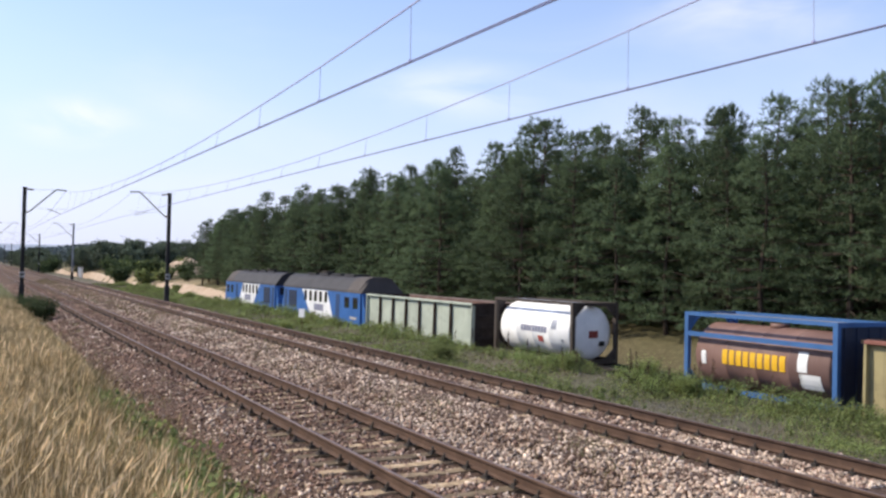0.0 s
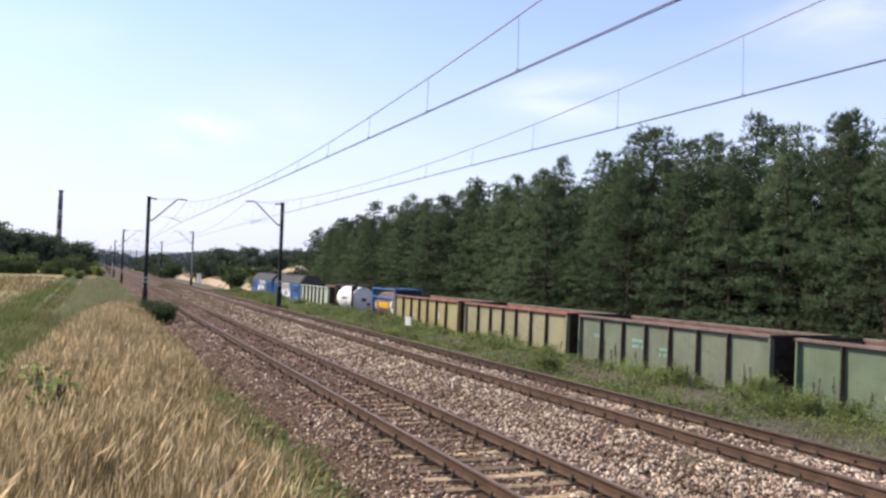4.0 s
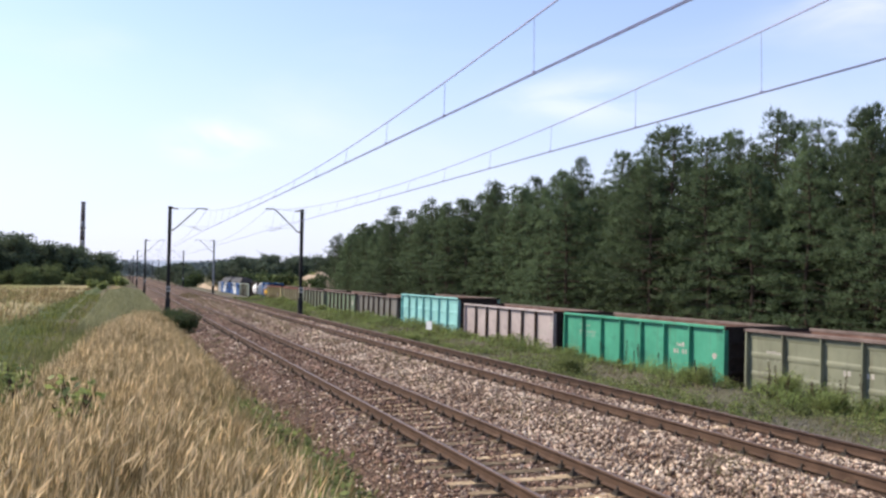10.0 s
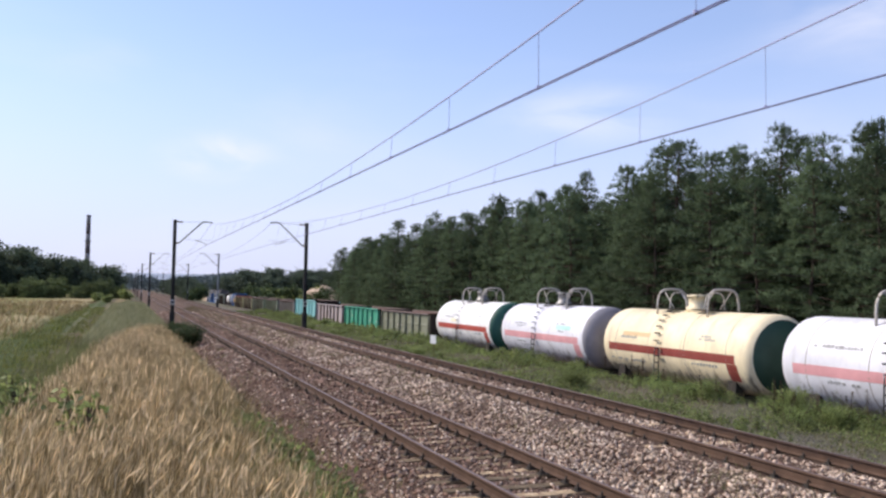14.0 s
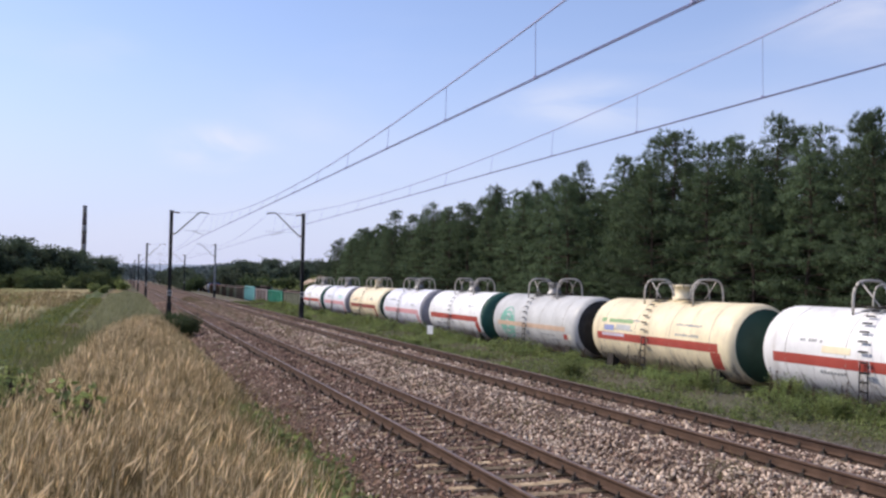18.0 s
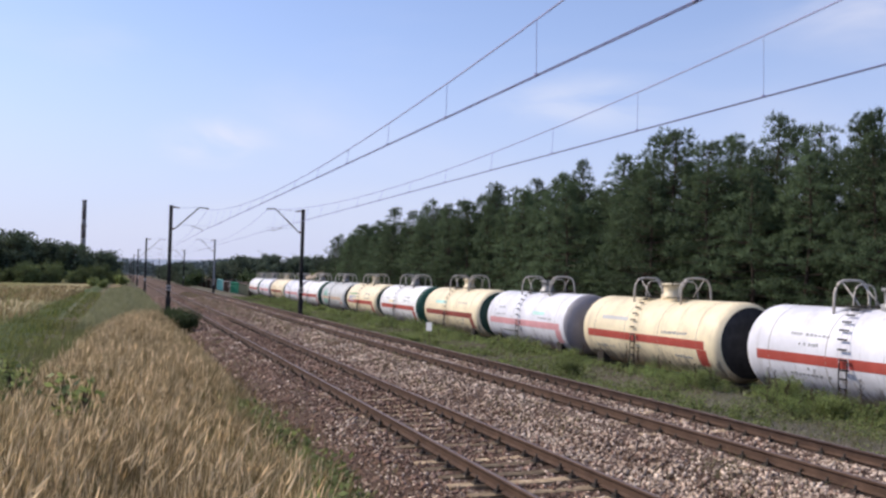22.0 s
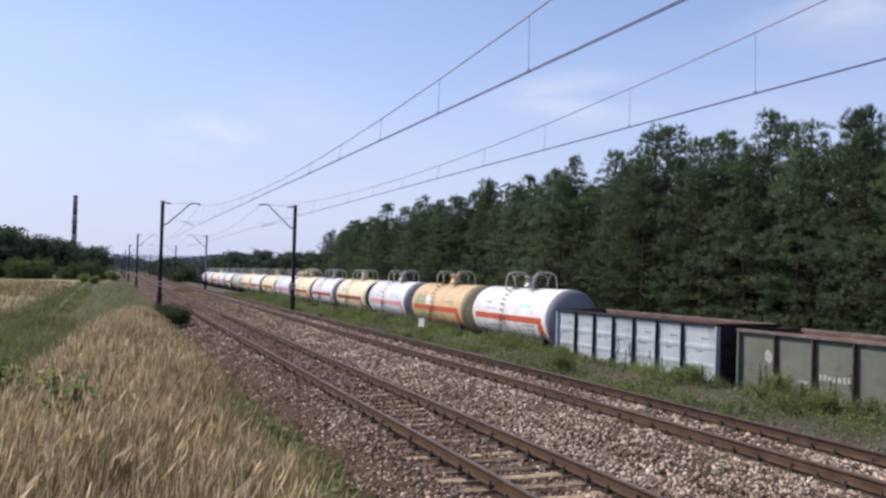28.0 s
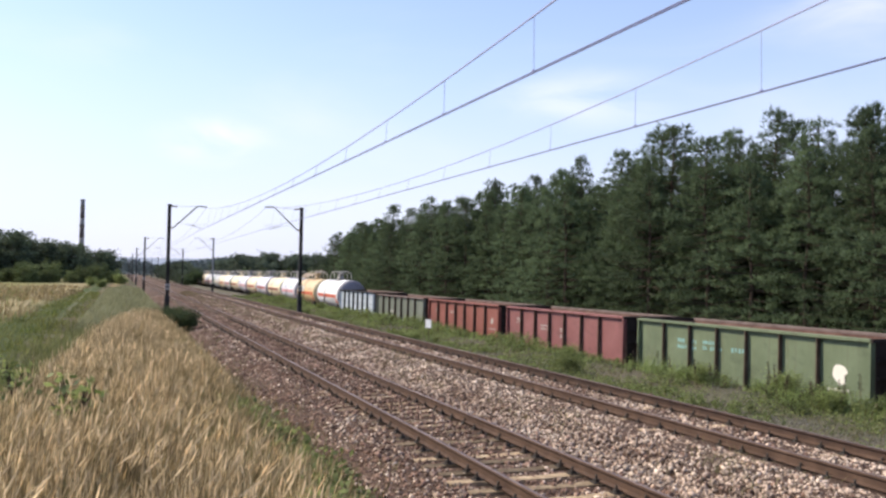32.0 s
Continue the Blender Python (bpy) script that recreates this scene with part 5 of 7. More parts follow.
    tail = [("g_blue_grey", "pale blue-grey open wagon with pressed scuffed panels", 3.6, "pressed"), ("g_green_grey", "green-grey open wagon with rubbed white lettering", 3.5, "flat"), ("g_red", "rust-red open wagon with a small white emblem", 3.5, "flat"),
            ("g_wine", "wine-red faded open wagon", 3.5, "flat"), ("g_field_green", "field-green open wagon with pale turquoise patches", 3.5, "flat"), ("g_grey", "grey-brown open wagon at the tail", 3.5, "flat")]
    for k, (key, lab, tp, pn) in enumerate(tail):
        mk, mm = [], M["mark"]
        if k == 0:                      # black scrawls on the scuffed panels
            mk, mm = [(y_ + dy, z_, ln, 0.07) for y_ in (-5.3, -3.3, -1.5, 0.2, 1.9, 3.6, 5.4) for dy, z_, ln in ((-0.2, 2.95, 0.5), (0.25, 2.45, 0.7), (-0.1, 1.85, 0.4))], M["under"]
        if k == 1:
            mk = [(1.9, 2.15, 1.4, 0.3), (4.9, 2.6, 0.5, 0.6), (3.2, 1.9, 0.6, 0.2)]
        if k == 2:
            mk = [(-5.1, 2.45, 0.45, 0.5), (-5.1, 1.95, 1.0, 0.14), (1.6, 2.7, 1.1, 0.3), (4.9, 2.7, 0.7, 0.25)]
        if k == 3:
            mk = [(1.6, 2.5, 1.2, 0.35), (4.9, 2.7, 0.7, 0.4), (-0.2, 2.3, 0.3, 0.7)]
        if k == 4:
            mk, mm = [(3.0, 2.6, 1.3, 0.5), (1.4, 2.65, 1.2, 0.45), (-0.1, 2.6, 0.8, 0.3)], M["faint_mint"]
        wagon = gondola(M[key], lab, tp, pn, mk, mark_mat=mm, rim=M["dark"] if k == 0 else M["rim_dust"] if k in (1, 5) else None, rib=M["dark"] if k == 0 else None)
        if k == 4:
            marks(wagon, -1.41, -1, [(-5.0, 2.3, 0.8, 0.75), (-5.0, 1.75, 1.0, 0.16)], M["p_pale"])
        if k == 5:
            marks(wagon, -1.41, -1, [(4.9, 2.6, 0.9, 0.4), (1.3, 2.4, 1.2, 0.3)], M["mark"])
        on_train(wagon, -317.75 - 13.95 * k - 6.39)


build_train()


# ---- vegetation ----
def needle_tufts(rng, centers, dirs, soft, size, per):
    """Tufts of thin needles: each needle bundle is one narrow triangle."""
    n = len(centers)
    c = np.repeat(centers, per, 0)
    d = np.repeat(dirs, per, 0) * 0.75 + rng.standard_normal((n * per, 3)) * 0.62
    d[:, 2] += 0.12
    d /= np.linalg.norm(d, axis=1)[:, None]
    ln = np.repeat(size, per)[:, None] * (0.65 + 0.6 * rng.random((n * per, 1)))
    side = np.cross(d, rng.standard_normal((n * per, 3)))
    side /= np.linalg.norm(side, axis=1)[:, None]
    base = c + 0.16 * ln * rng.standard_normal((n * per, 3))
    w = ln * 0.086
    fn = np.cross(d, side)              # each needle's face turns with the spray it belongs to
    up = np.repeat(soft, per, 0) + 0.35 * rng.standard_normal((n * per, 3))
    flip = np.sum(fn * up, 1) < 0
    side[flip] *= -1
    fn[flip] *= -1
    v = np.stack([base - side * w, base + d * ln, base + side * w], 1).reshape(-1, 3)
    nor = up / np.linalg.norm(up, axis=1)[:, None] * 1.5 + fn
    nor = np.repeat(nor / np.linalg.norm(nor, axis=1)[:, None], 3, 0)
    f = np.arange(len(v)).reshape(-1, 3)
    return v, f, nor


def pine_meshes(seed, h, low, spread, per=7, big=1.0):
    """Trunk with limbs, and a crown of needle tufts; low: where the live branches begin."""
    rng = np.random.default_rng(seed)
    rnd = random.Random(seed)
    bm = bmesh.new()
    lean = [rnd.uniform(-0.25, 0.25), rnd.uniform(-0.25, 0.25)]
    axis = lambda z: Vector((lean[0] * (z / h) ** 2 + 0.08 * math.sin(z * 0.9 + seed), lean[1] * (z / h) ** 2 + 0.08 * math.cos(z * 0.7 + seed), z))
    tube(bm, [axis(z) for z in np.linspace(-0.6, h * 0.96, 9)], [0.17 * (1 - 0.92 * k / 8) + 0.012 for k in range(9)], 7)
    cen, dr, sz, sf = [], [], [], []

    def clump(c, out, size, u):
        """A flat cushion of tufts at a branch end."""
        for q in range(max(4, int(12 * size / big))):
            a, r = rnd.uniform(0, 6.283), math.sqrt(rnd.random())
            o = Vector((math.cos(a) * r, math.sin(a) * r, 0))
            cen.append(c + Vector((o.x * size * 0.62, o.y * size * 0.62, (1 - r * r) * (0.22 + 0.3 * u * u) * size + rnd.gauss(0, 0.06 * size))))
            dr.append(o * (0.8 - 0.4 * u) + out * 0.4 + Vector((0, 0, 0.25 + 1.1 * u * u)))
            sf.append(Vector((0, 0, 0.95)) + o * 0.6 + out * 0.25)
            sz.append(rnd.uniform(0.2, 0.34) * big)

    z = low
    while z < h * 0.97:
        u = (z - low) / (h - low)
        reach = spread * (0.74 + 0.42 * math.sin(min(1, 0.22 + u) * 2.4)) * (1.0 - u ** 1.5) + 0.16
        k = rnd.randint(5, 7)
        a0 = rnd.uniform(0, 6.28)
        for j in range(k):
            if rnd.random() < 0.14:
                continue
            a = a0 + 6.283 * j / k + rnd.uniform(-0.4, 0.4)
            L = reach * rnd.uniform(0.55, 1.12) * (1 + 0.2 * math.sin(a * 2 + seed) + 0.2 * math.sin(z * 1.7 + a + seed))
            rise = -0.06 + 0.75 * u * u + rnd.uniform(-0.1, 0.16)
            p0 = axis(z)
            tip = p0 + Vector((math.cos(a) * L, math.sin(a) * L, rise * L))
            mid = p0.lerp(tip, 0.55) - Vector((0, 0, 0.07 * L))
            tube(bm, [p0, mid, tip], [0.035 * (1.1 - u) + 0.012, 0.022, 0.006], 3, caps=False)
            out = Vector((math.cos(a), math.sin(a), 0))
            across = Vector((-math.sin(a), math.cos(a), 0))
            size = min(0.85, 0.36 + 0.2 * L) * rnd.uniform(0.75, 1.2)
            clump(tip, out, size, u)
            if L > 0.9:
                for sd in (-1, 1):
                    if rnd.random() < 0.85:
                        clump(p0.lerp(tip, rnd.uniform(0.55, 0.85)) + across * sd * L * rnd.uniform(0.16, 0.3) + Vector((0, 0, rnd.gauss(0, 0.1))), out, size * rnd.uniform(0.6, 0.95), u)
            if L > 2.0 and rnd.random() < 0.8:
                clump(mid + Vector((0, 0, 0.12)), out, size * 0.8, u)
        z += (0.22 + 0.32 * (1 - u) + rnd.uniform(-0.06, 0.14)) * big
    for q in range(16):
        cen.append(axis(h * (0.9 + 0.007 * q)))
        dr.append(Vector((rnd.gauss(0, 0.4), rnd.gauss(0, 0.4), 1)))
        sf.append(Vector((rnd.gauss(0, 0.7), rnd.gauss(0, 0.7), 0.6)))
        sz.append(0.22)
    v, f, nor = needle_tufts(rng, np.array([tuple(c) for c in cen]), np.array([tuple(d) for d in dr]), np.array([tuple(d) for d in sf]), np.array(sz), per)
    tm = bpy.data.meshes.new("trunk")
    bmesh.ops.recalc_face_normals(bm, faces=bm.faces)
    bm.to_mesh(tm)
    bm.free()
    tm.materials.append(M["bark"])
    cm = tri_mesh("crown", v, f, M["needles"])
    cm.polygons.foreach_set("use_smooth", np.ones(len(f), bool))
    cm.normals_split_custom_set_from_vertices(nor.tolist())
    return tm, cm


def plant(pair, x, y, z, rz, s, label, group, name="pine_tree", cat="tree"):
    t = root(name, label, cat, group)
    t.matrix_basis = pose(x, y, z, 0, 0, rz) @ Matrix.Scale(s, 4)
    for nm, me in zip(("trunk", "crown"), pair):
        o = new(nm, me)
        o.parent = t
    return t


SKYLINE = [(26.5, 27.4, 11.1, 1.0), (26.5, 24.8, 11.5, 0.9), (26.6, 22.0, 11.1, 0.9), (26.8, 52.2, 11.8, 1.1), (27, 61.4, 11.1, 0.9), (27.2, 69.9, 11.2, 0.9), (27, 39.5, 11.0, 1.0), (27, 37.2, 12.1, 0.9), (26.6, 45.2, 12.4, 1.25), (27.6, 48.2, 12.6, 1.25), (27, 57.6, 12.1, 0.85), (27, 74.5, 12.1, 1.0), (27.3, 31.6, 11.2, 0.95), (27.2, 34.4, 11.2, 1.0), (27, 94, 11.2, 0.9), (27, 117, 9.8, 1.0), (27.4, 41.0, 11.6, 1.0)]


def build_forest():
    rnd = random.Random(11)
    edge = [pine_meshes(20 + k, 11.5 + 0.5 * (k % 3), 0.9 + 0.5 * (k % 2), 3.3) for k in range(5)]
    inner = [pine_meshes(40 + k, 12.6, 4.0, 2.6, 5, 1.4) for k in range(3)]
    back = [pine_meshes(60 + k, 12.2, 1.5, 2.7, 5, 2.1) for k in range(2)]
    rows = [(24.6, 3.3, edge), (27.4, 3.4, edge), (30.6, 3.4, inner), (34.0, 3.6, back), (38.5, 3.6, back), (43.0, 3.4, back)]
    for i, (x0, step, kinds) in enumerate(rows):
        y = 12 + i * 2
        end = 128 + i * 9
        while y < end:
            x = x0 + rnd.uniform(-1.3, 1.3)
            s = rnd.uniform(0.74, 0.95)
            if rnd.random() < 0.07:
                s *= 0.72
            if y > 100:
                s *= 0.9
            plant(rnd.choice(kinds), x, y, ground_z(x, y) - 0.05, rnd.uniform(0, 360), s, "dense Scots pine with dark green needles at the forest edge" if i < 2 else "tall Scots pine inside the wood", "pines of the forest")
            y += step * rnd.uniform(0.75, 1.3)
    young = [pine_meshes(90 + k, 6.0, 0.2, 2.6, 5, 1.9) for k in range(2)]
    y = 11.0                            # undergrowth of young pines closes the wood
    while y < 60:
        x = 32.3 + rnd.uniform(-1, 1)
        plant(young[int(y) % 2], x, y, ground_z(x, y) - 0.1, rnd.uniform(0, 360), rnd.uniform(0.85, 1.1), "young Scots pine between the trunks of the wood", "pines of the forest")
        y += rnd.uniform(1.6, 2.4)
    # the taller ones that stand out on the skyline
    for x, y, top, wide in SKYLINE:
        s = (top - 0.2 - ground_z(x, y)) / (11.5 + 0.5 * (int(y) % 5 % 3))
        t = plant(edge[int(y) % 5], x, y, ground_z(x, y) - 0.05, rnd.uniform(0, 360), s, "tall Scots pine standing above the forest edge", "pines of the forest")
        t.matrix_basis = pose(x, y, ground_z(x, y) - 0.05, 0, 0, rnd.uniform(0, 360)) @ Matrix.Diagonal((s * wide, s * wide, s, 1))


build_forest()


def blades(rng, x, y, z, height, width, lean=0.25, segs=2, wind=(0.25, -0.1), bend=None):
    """Tapered bent blades standing at the points."""
    n = len(x)
    a = rng.random(n) * 6.283
    side = np.stack([np.cos(a), np.sin(a), np.zeros(n)], 1) * width[:, None]
    d = rng.standard_normal((n, 2)) * lean + (np.array(wind) if bend is None else bend)
    base = np.stack([x, y, z], 1)
    vs = []
    for k in range(segs):
        u = k / segs
        p = base + np.stack([d[:, 0] * height * u ** 2, d[:, 1] * height * u ** 2, height * u], 1)
        vs += [p - side * (1 - 0.6 * u), p + side * (1 - 0.6 * u)]
    vs.append(base + np.stack([d[:, 0] * height, d[:, 1] * height, height * (1 - 0.18 * np.hypot(d[:, 0], d[:, 1]))], 1))
    m = 2 * segs + 1
    v = np.stack(vs, 1).reshape(-1, 3)
    f = []
    for k in range(segs - 1):
        f += [(2 * k, 2 * k + 1, 2 * k + 3), (2 * k, 2 * k + 3, 2 * k + 2)]
    f.append((2 * segs - 2, 2 * segs - 1, 2 * segs))
    f = (np.array(f)[None] + m * np.arange(n)[:, None, None]).reshape(-1, 3)
    return v, f, vs[-1]


def plumes(rng, tips, size, way=None, full=0.065):
    """Feathery seed heads: crossed spindles below each tip, drooping with the stem."""
    n = len(tips)
    vs, fs = [], []
    if way is None:
        way = np.tile(np.array([[0.26, 0.0]]), (n, 1))
    top = tips + np.stack([way[:, 0] * 0.3 * size, way[:, 1] * 0.3 * size, 0.0 * size], 1) + rng.standard_normal((n, 3)) * 0.012
    low = tips - np.stack([way[:, 0] * size, way[:, 1] * size, 0.93 * size], 1) + rng.standard_normal((n, 3)) * 0.012
    mid = low + (top - low) * 0.45
    for k in range(2):
        a = rng.random(n) * 6.283
        s = np.stack([np.cos(a), np.sin(a), rng.standard_normal(n) * 0.2], 1) * (size * full * (0.6 + 0.8 * rng.random(n)))[:, None]
        v = np.stack([low, mid - s, mid + s, top], 1)
        vs.append(v.reshape(-1, 3))
        fs.append((np.array([(0, 2, 1), (1, 2, 3)])[None] + 4 * np.arange(n)[:, None, None] + 4 * n * k).reshape(-1, 3))
    return np.concatenate(vs), np.concatenate(fs)


def heights(x, y):
    return np.array([ground_z(float(a), float(b)) for a, b in zip(x, y)])


def stuff(name, me_parts, mat, label, category):
    vs, fs, o = [], [], 0
    for v, f in me_parts:
        vs.append(v)
        fs.append(f + o)
        o += len(v)
    ob = new(name, tri_mesh(name, np.concatenate(vs), np.concatenate(fs), mat))
    return tagged(ob, label, category, kind="stuff")


def patchy(x, y, scale, seed):
    return np.array([noise.noise(Vector((a * scale, b * scale, seed))) for a, b in zip(x, y)])


def build_hay():
    """Tussocks of tall dry grass: the stems of one lean together."""
    rng = np.random.default_rng(8)
    C = 6200
    cy = 3.6 + 62 * rng.random(C) ** 1.75
    cx = -8.3 + 5.6 * rng.random(C)
    left = np.interp(cy, [5, 13, 17, 24, 31, 40, 60], [-7.5, -7.25, -7.1, -6.95, -6.55, -5.9, -3.8]) + 0.3 * patchy(cx, cy, 0.5, 4)
    right = -3.3 + 0.9 * patchy(cx, cy, 0.7, 9) + 0.25 * rng.standard_normal(C) - np.clip((16 - cy) * 0.08, 0, 0.7)
    keep = (np.hypot(cx + 5.6, cy) > 3.4) & (cx > left) & (cx < right)
    cx, cy, left = cx[keep], cy[keep], left[keep]
    C = len(cx)
    ch = 0.62 + 0.17 * patchy(cx, cy, 0.35, 2) + 0.16 * patchy(cx, cy, 1.5, 5) + 0.09 * rng.standard_normal(C)
    ch *= np.interp(cx - left, [0, 0.7], [0.65, 1.0]) * np.interp(cx, [-4.2, -3.2], [1.0, 0.75])
    cl = np.stack([0.08 + 0.07 * rng.standard_normal(C), -0.02 + 0.07 * rng.standard_normal(C)], 1) + 0.18 * np.stack([patchy(cx, cy, 0.8, 21), patchy(cx, cy, 0.8, 22)], 1)
    q = np.repeat(np.arange(C), 17)
    n = len(q)
    r = 0.075 + 0.0012 * cy[q]
    x, y = cx[q] + r * rng.standard_normal(n), cy[q] + r * rng.standard_normal(n)
    z = heights(x, y) - 0.03
    tall = np.clip(ch[q] * (0.86 + 0.16 * rng.standard_normal(n)), 0.22, 1.02)
    w = 0.0036 + 0.00013 * y
    bend = cl[q] + 0.8 * np.stack([x - cx[q], y - cy[q]], 1)
    v1, f1, tips = blades(rng, x, y, z, tall, w, 0.07, 3, bend=bend)
    head = rng.random(n) < np.where(rng.random(C) < 0.7, 0.8, 0.15)[q]
    v2, f2 = plumes(rng, tips[head], (0.11 + 0.11 * rng.random(n))[head] * (1 + y[head] * 0.006), bend[head] * 1.2, 0.034)
    k = rng.random(n) < 0.5             # leaf blades in the lower half
    v3, f3, _ = blades(rng, x[k], y[k], z[k], tall[k] * 0.62, w[k] * 1.5, 0.22, 2)
    green = patchy(x, y, 0.45, 77) + 0.35 * rng.standard_normal(n) > np.interp(x, [-7.0, -6.2, -5.2, -3.6], [-0.35, -0.05, 0.1, -0.3])
    v4, f4, _ = blades(rng, x[green] + 0.04, y[green] + 0.03, z[green], tall[green] * (0.55 + 0.35 * rng.random(green.sum())), w[green] * 1.4, 0.3, 2)
    # long drooping heads on the nearest stems
    m = 300
    yl = 3.9 + 6.5 * rng.random(m) ** 1.3
    xl = -7.4 + 3.6 * rng.random(m)
    ok = np.hypot(xl + 5.6, yl) > 3.6
    xl, yl = xl[ok], yl[ok]
    m = len(xl)
    bl = np.stack([0.22 + 0.09 * rng.standard_normal(m), 0.05 + 0.12 * rng.standard_normal(m)], 1)
    v5, f5, t5 = blades(rng, xl, yl, heights(xl, yl) - 0.03, 0.66 + 0.14 * rng.random(m), 0.0042 + 0 * xl, 0.02, 4, bend=bl)
    v6, f6 = plumes(rng, t5, 0.15 + 0.08 * rng.random(m), bl * 2.4, 0.06)
    stuff("hay_undergrowth", [(v4, f4)], M["greengrass"], "half-green blades among the dry grass", "grass")
    stuff("dry_grass", [(v1, f1), (v3, f3), (v5, f5)], M["hay"], "tall straw-coloured tussock grass on the bank", "grass")
    stuff("seed_heads", [(v2, f2), (v6, f6)], M["plume"], "pale feathery seed heads of the tall dry grass", "grass")


def build_green():
    rng = np.random.default_rng(18)
    parts_ = []
    # green fringe by the ballast and low growth under the hay
    N = 15000
    y = 6.5 + 30 * rng.random(N) ** 1.6
    x = -3.3 + 0.6 * rng.standard_normal(N)
    k = (patchy(x, y, 0.7, 31) > np.interp(y, [9, 13, 20], [-0.1, 0.1, 0.3])) & (x < -2.5) & (x > -4.6)
    x, y = x[k], y[k]
    v, f, _ = blades(rng, x, y, heights(x, y) - 0.02, (0.2 + 0.34 * rng.random(len(x))) * np.interp(x, [-3.4, -2.4], [1.0, 0.5]), 0.006 + 0.00012 * y, 0.35, 2)
    parts_.append((v, f))
    # track through the meadow
    N = 42000
    y = 8 + 110 * rng.random(N) ** 1.7
    x = -16 + 8.6 * rng.random(N)
    rut = (y > 48) & ((np.abs(x + 0.0125 * y + 8.0) < 0.2) | (np.abs(x + 0.0125 * y + 6.3) < 0.2))
    k = ~rut | (rng.random(N) < 0.1)
    k &= (patchy(x, y, 0.55, 14) + 0.25 * rng.standard_normal(N) > -0.12) & ((x > -10.6) | (y < 44 + 6 * rng.random(N)))
    x, y = x[k], y[k]
    v, f, _ = blades(rng, x, y, heights(x, y) - 0.02, (0.08 + 0.2 * rng.random(len(x))) * np.clip(1 + 2.0 * patchy(x, y, 0.4, 12), 0.35, 2.8), 0.008 + 0.00025 * y, 0.45, 2)
    stuff("meadow_grass", [(v, f)], M["meadow"], "patchy yellowish green grass along the field track", "grass")
    N = 7000
    y = 9 + 30 * rng.random(N) ** 1.4
    x = np.interp(y, [5, 13, 24, 31, 40], [-7.5, -7.25, -6.95, -6.55, -5.9]) + 0.45 * rng.standard_normal(N) - 0.45
    v, f, _ = blades(rng, x, y, heights(x, y) - 0.02, 0.25 + 0.3 * rng.random(N), 0.007 + 0.00015 * y, 0.35, 2)
    parts_.append((v, f))
    N = 5000                            # taller rough clumps in the meadow
    y = 25 + 90 * rng.random(N) ** 1.2
    x = -24 + 15 * rng.random(N)
    k = patchy(x, y, 0.22, 93) > 0.18
    x, y = x[k], y[k]
    v, f, _ = blades(rng, x, y, heights(x, y) - 0.02, 0.35 + 0.35 * rng.random(len(x)), 0.012 + 0.0003 * y, 0.4, 2)
    parts_.append((v, f))
    stuff("green_grass", parts_, M["greengrass"], "low green grass beside the field track and the ballast", "grass")
    N = 26000
    y = 20 + 150 * rng.random(N) ** 1.4
    x = -46 + 36 * rng.random(N)
    k = patchy(x, y, 0.12, 40) + 0.2 * rng.standard_normal(N) > np.interp(x, [-46, -18, -10.8, -10], [-0.5, -0.4, -0.25, 0.5]) + np.interp(y, [34, 44, 100, 135], [1.5, 0.0, 0.0, 0.55])
    x, y = x[k], y[k]
    v, f, _ = blades(rng, x, y, heights(x, y) - 0.02, 0.35 + 0.3 * rng.random(len(x)), 0.014 + 0.0004 * y, 0.3, 2)
    parts_ = [(v, f)]
    stuff("meadow_hay", parts_, M["hay"], "dry meadow grass beyond the field track", "grass")
    N = 16000
    y = 36 + 104 * rng.random(N) ** 1.2
    x = -7.4 + 4.6 * rng.random(N)
    k = x < np.interp(y, [36, 42, 60, 66], [-6.4, -5.6, -3.9, -2.8])
    x, y = x[k], y[k]
    v, f, _ = blades(rng, x, y, heights(x, y) - 0.02, 0.3 + 0.35 * rng.random(len(x)), 0.012 + 0.0002 * y, 0.25, 2)
    stuff("bank_grass", [(v, f)], M["greygrass"], "grey-green half-dry grass on the end of the bank", "grass")


def leaves(rng, cen, size, up=0.3):
    """Small pointed leaves: a bent diamond of two triangles each."""
    n = len(cen)
    d = rng.standard_normal((n, 3))
    d[:, 2] = np.abs(d[:, 2]) * up + 0.05
    d /= np.linalg.norm(d, axis=1)[:, None]
    s = np.cross(d, rng.standard_normal((n, 3)))
    s /= np.linalg.norm(s, axis=1)[:, None]
    L = size[:, None]
    v = np.stack([cen, cen + d * L * 0.5 - s * L * 0.24, cen + d * L * 0.5 + s * L * 0.24, cen + d * L], 1).reshape(-1, 3)
    f = (np.array([(0, 2, 1), (1, 2, 3)])[None] + 4 * np.arange(n)[:, None, None]).reshape(-1, 3)
    return v, f


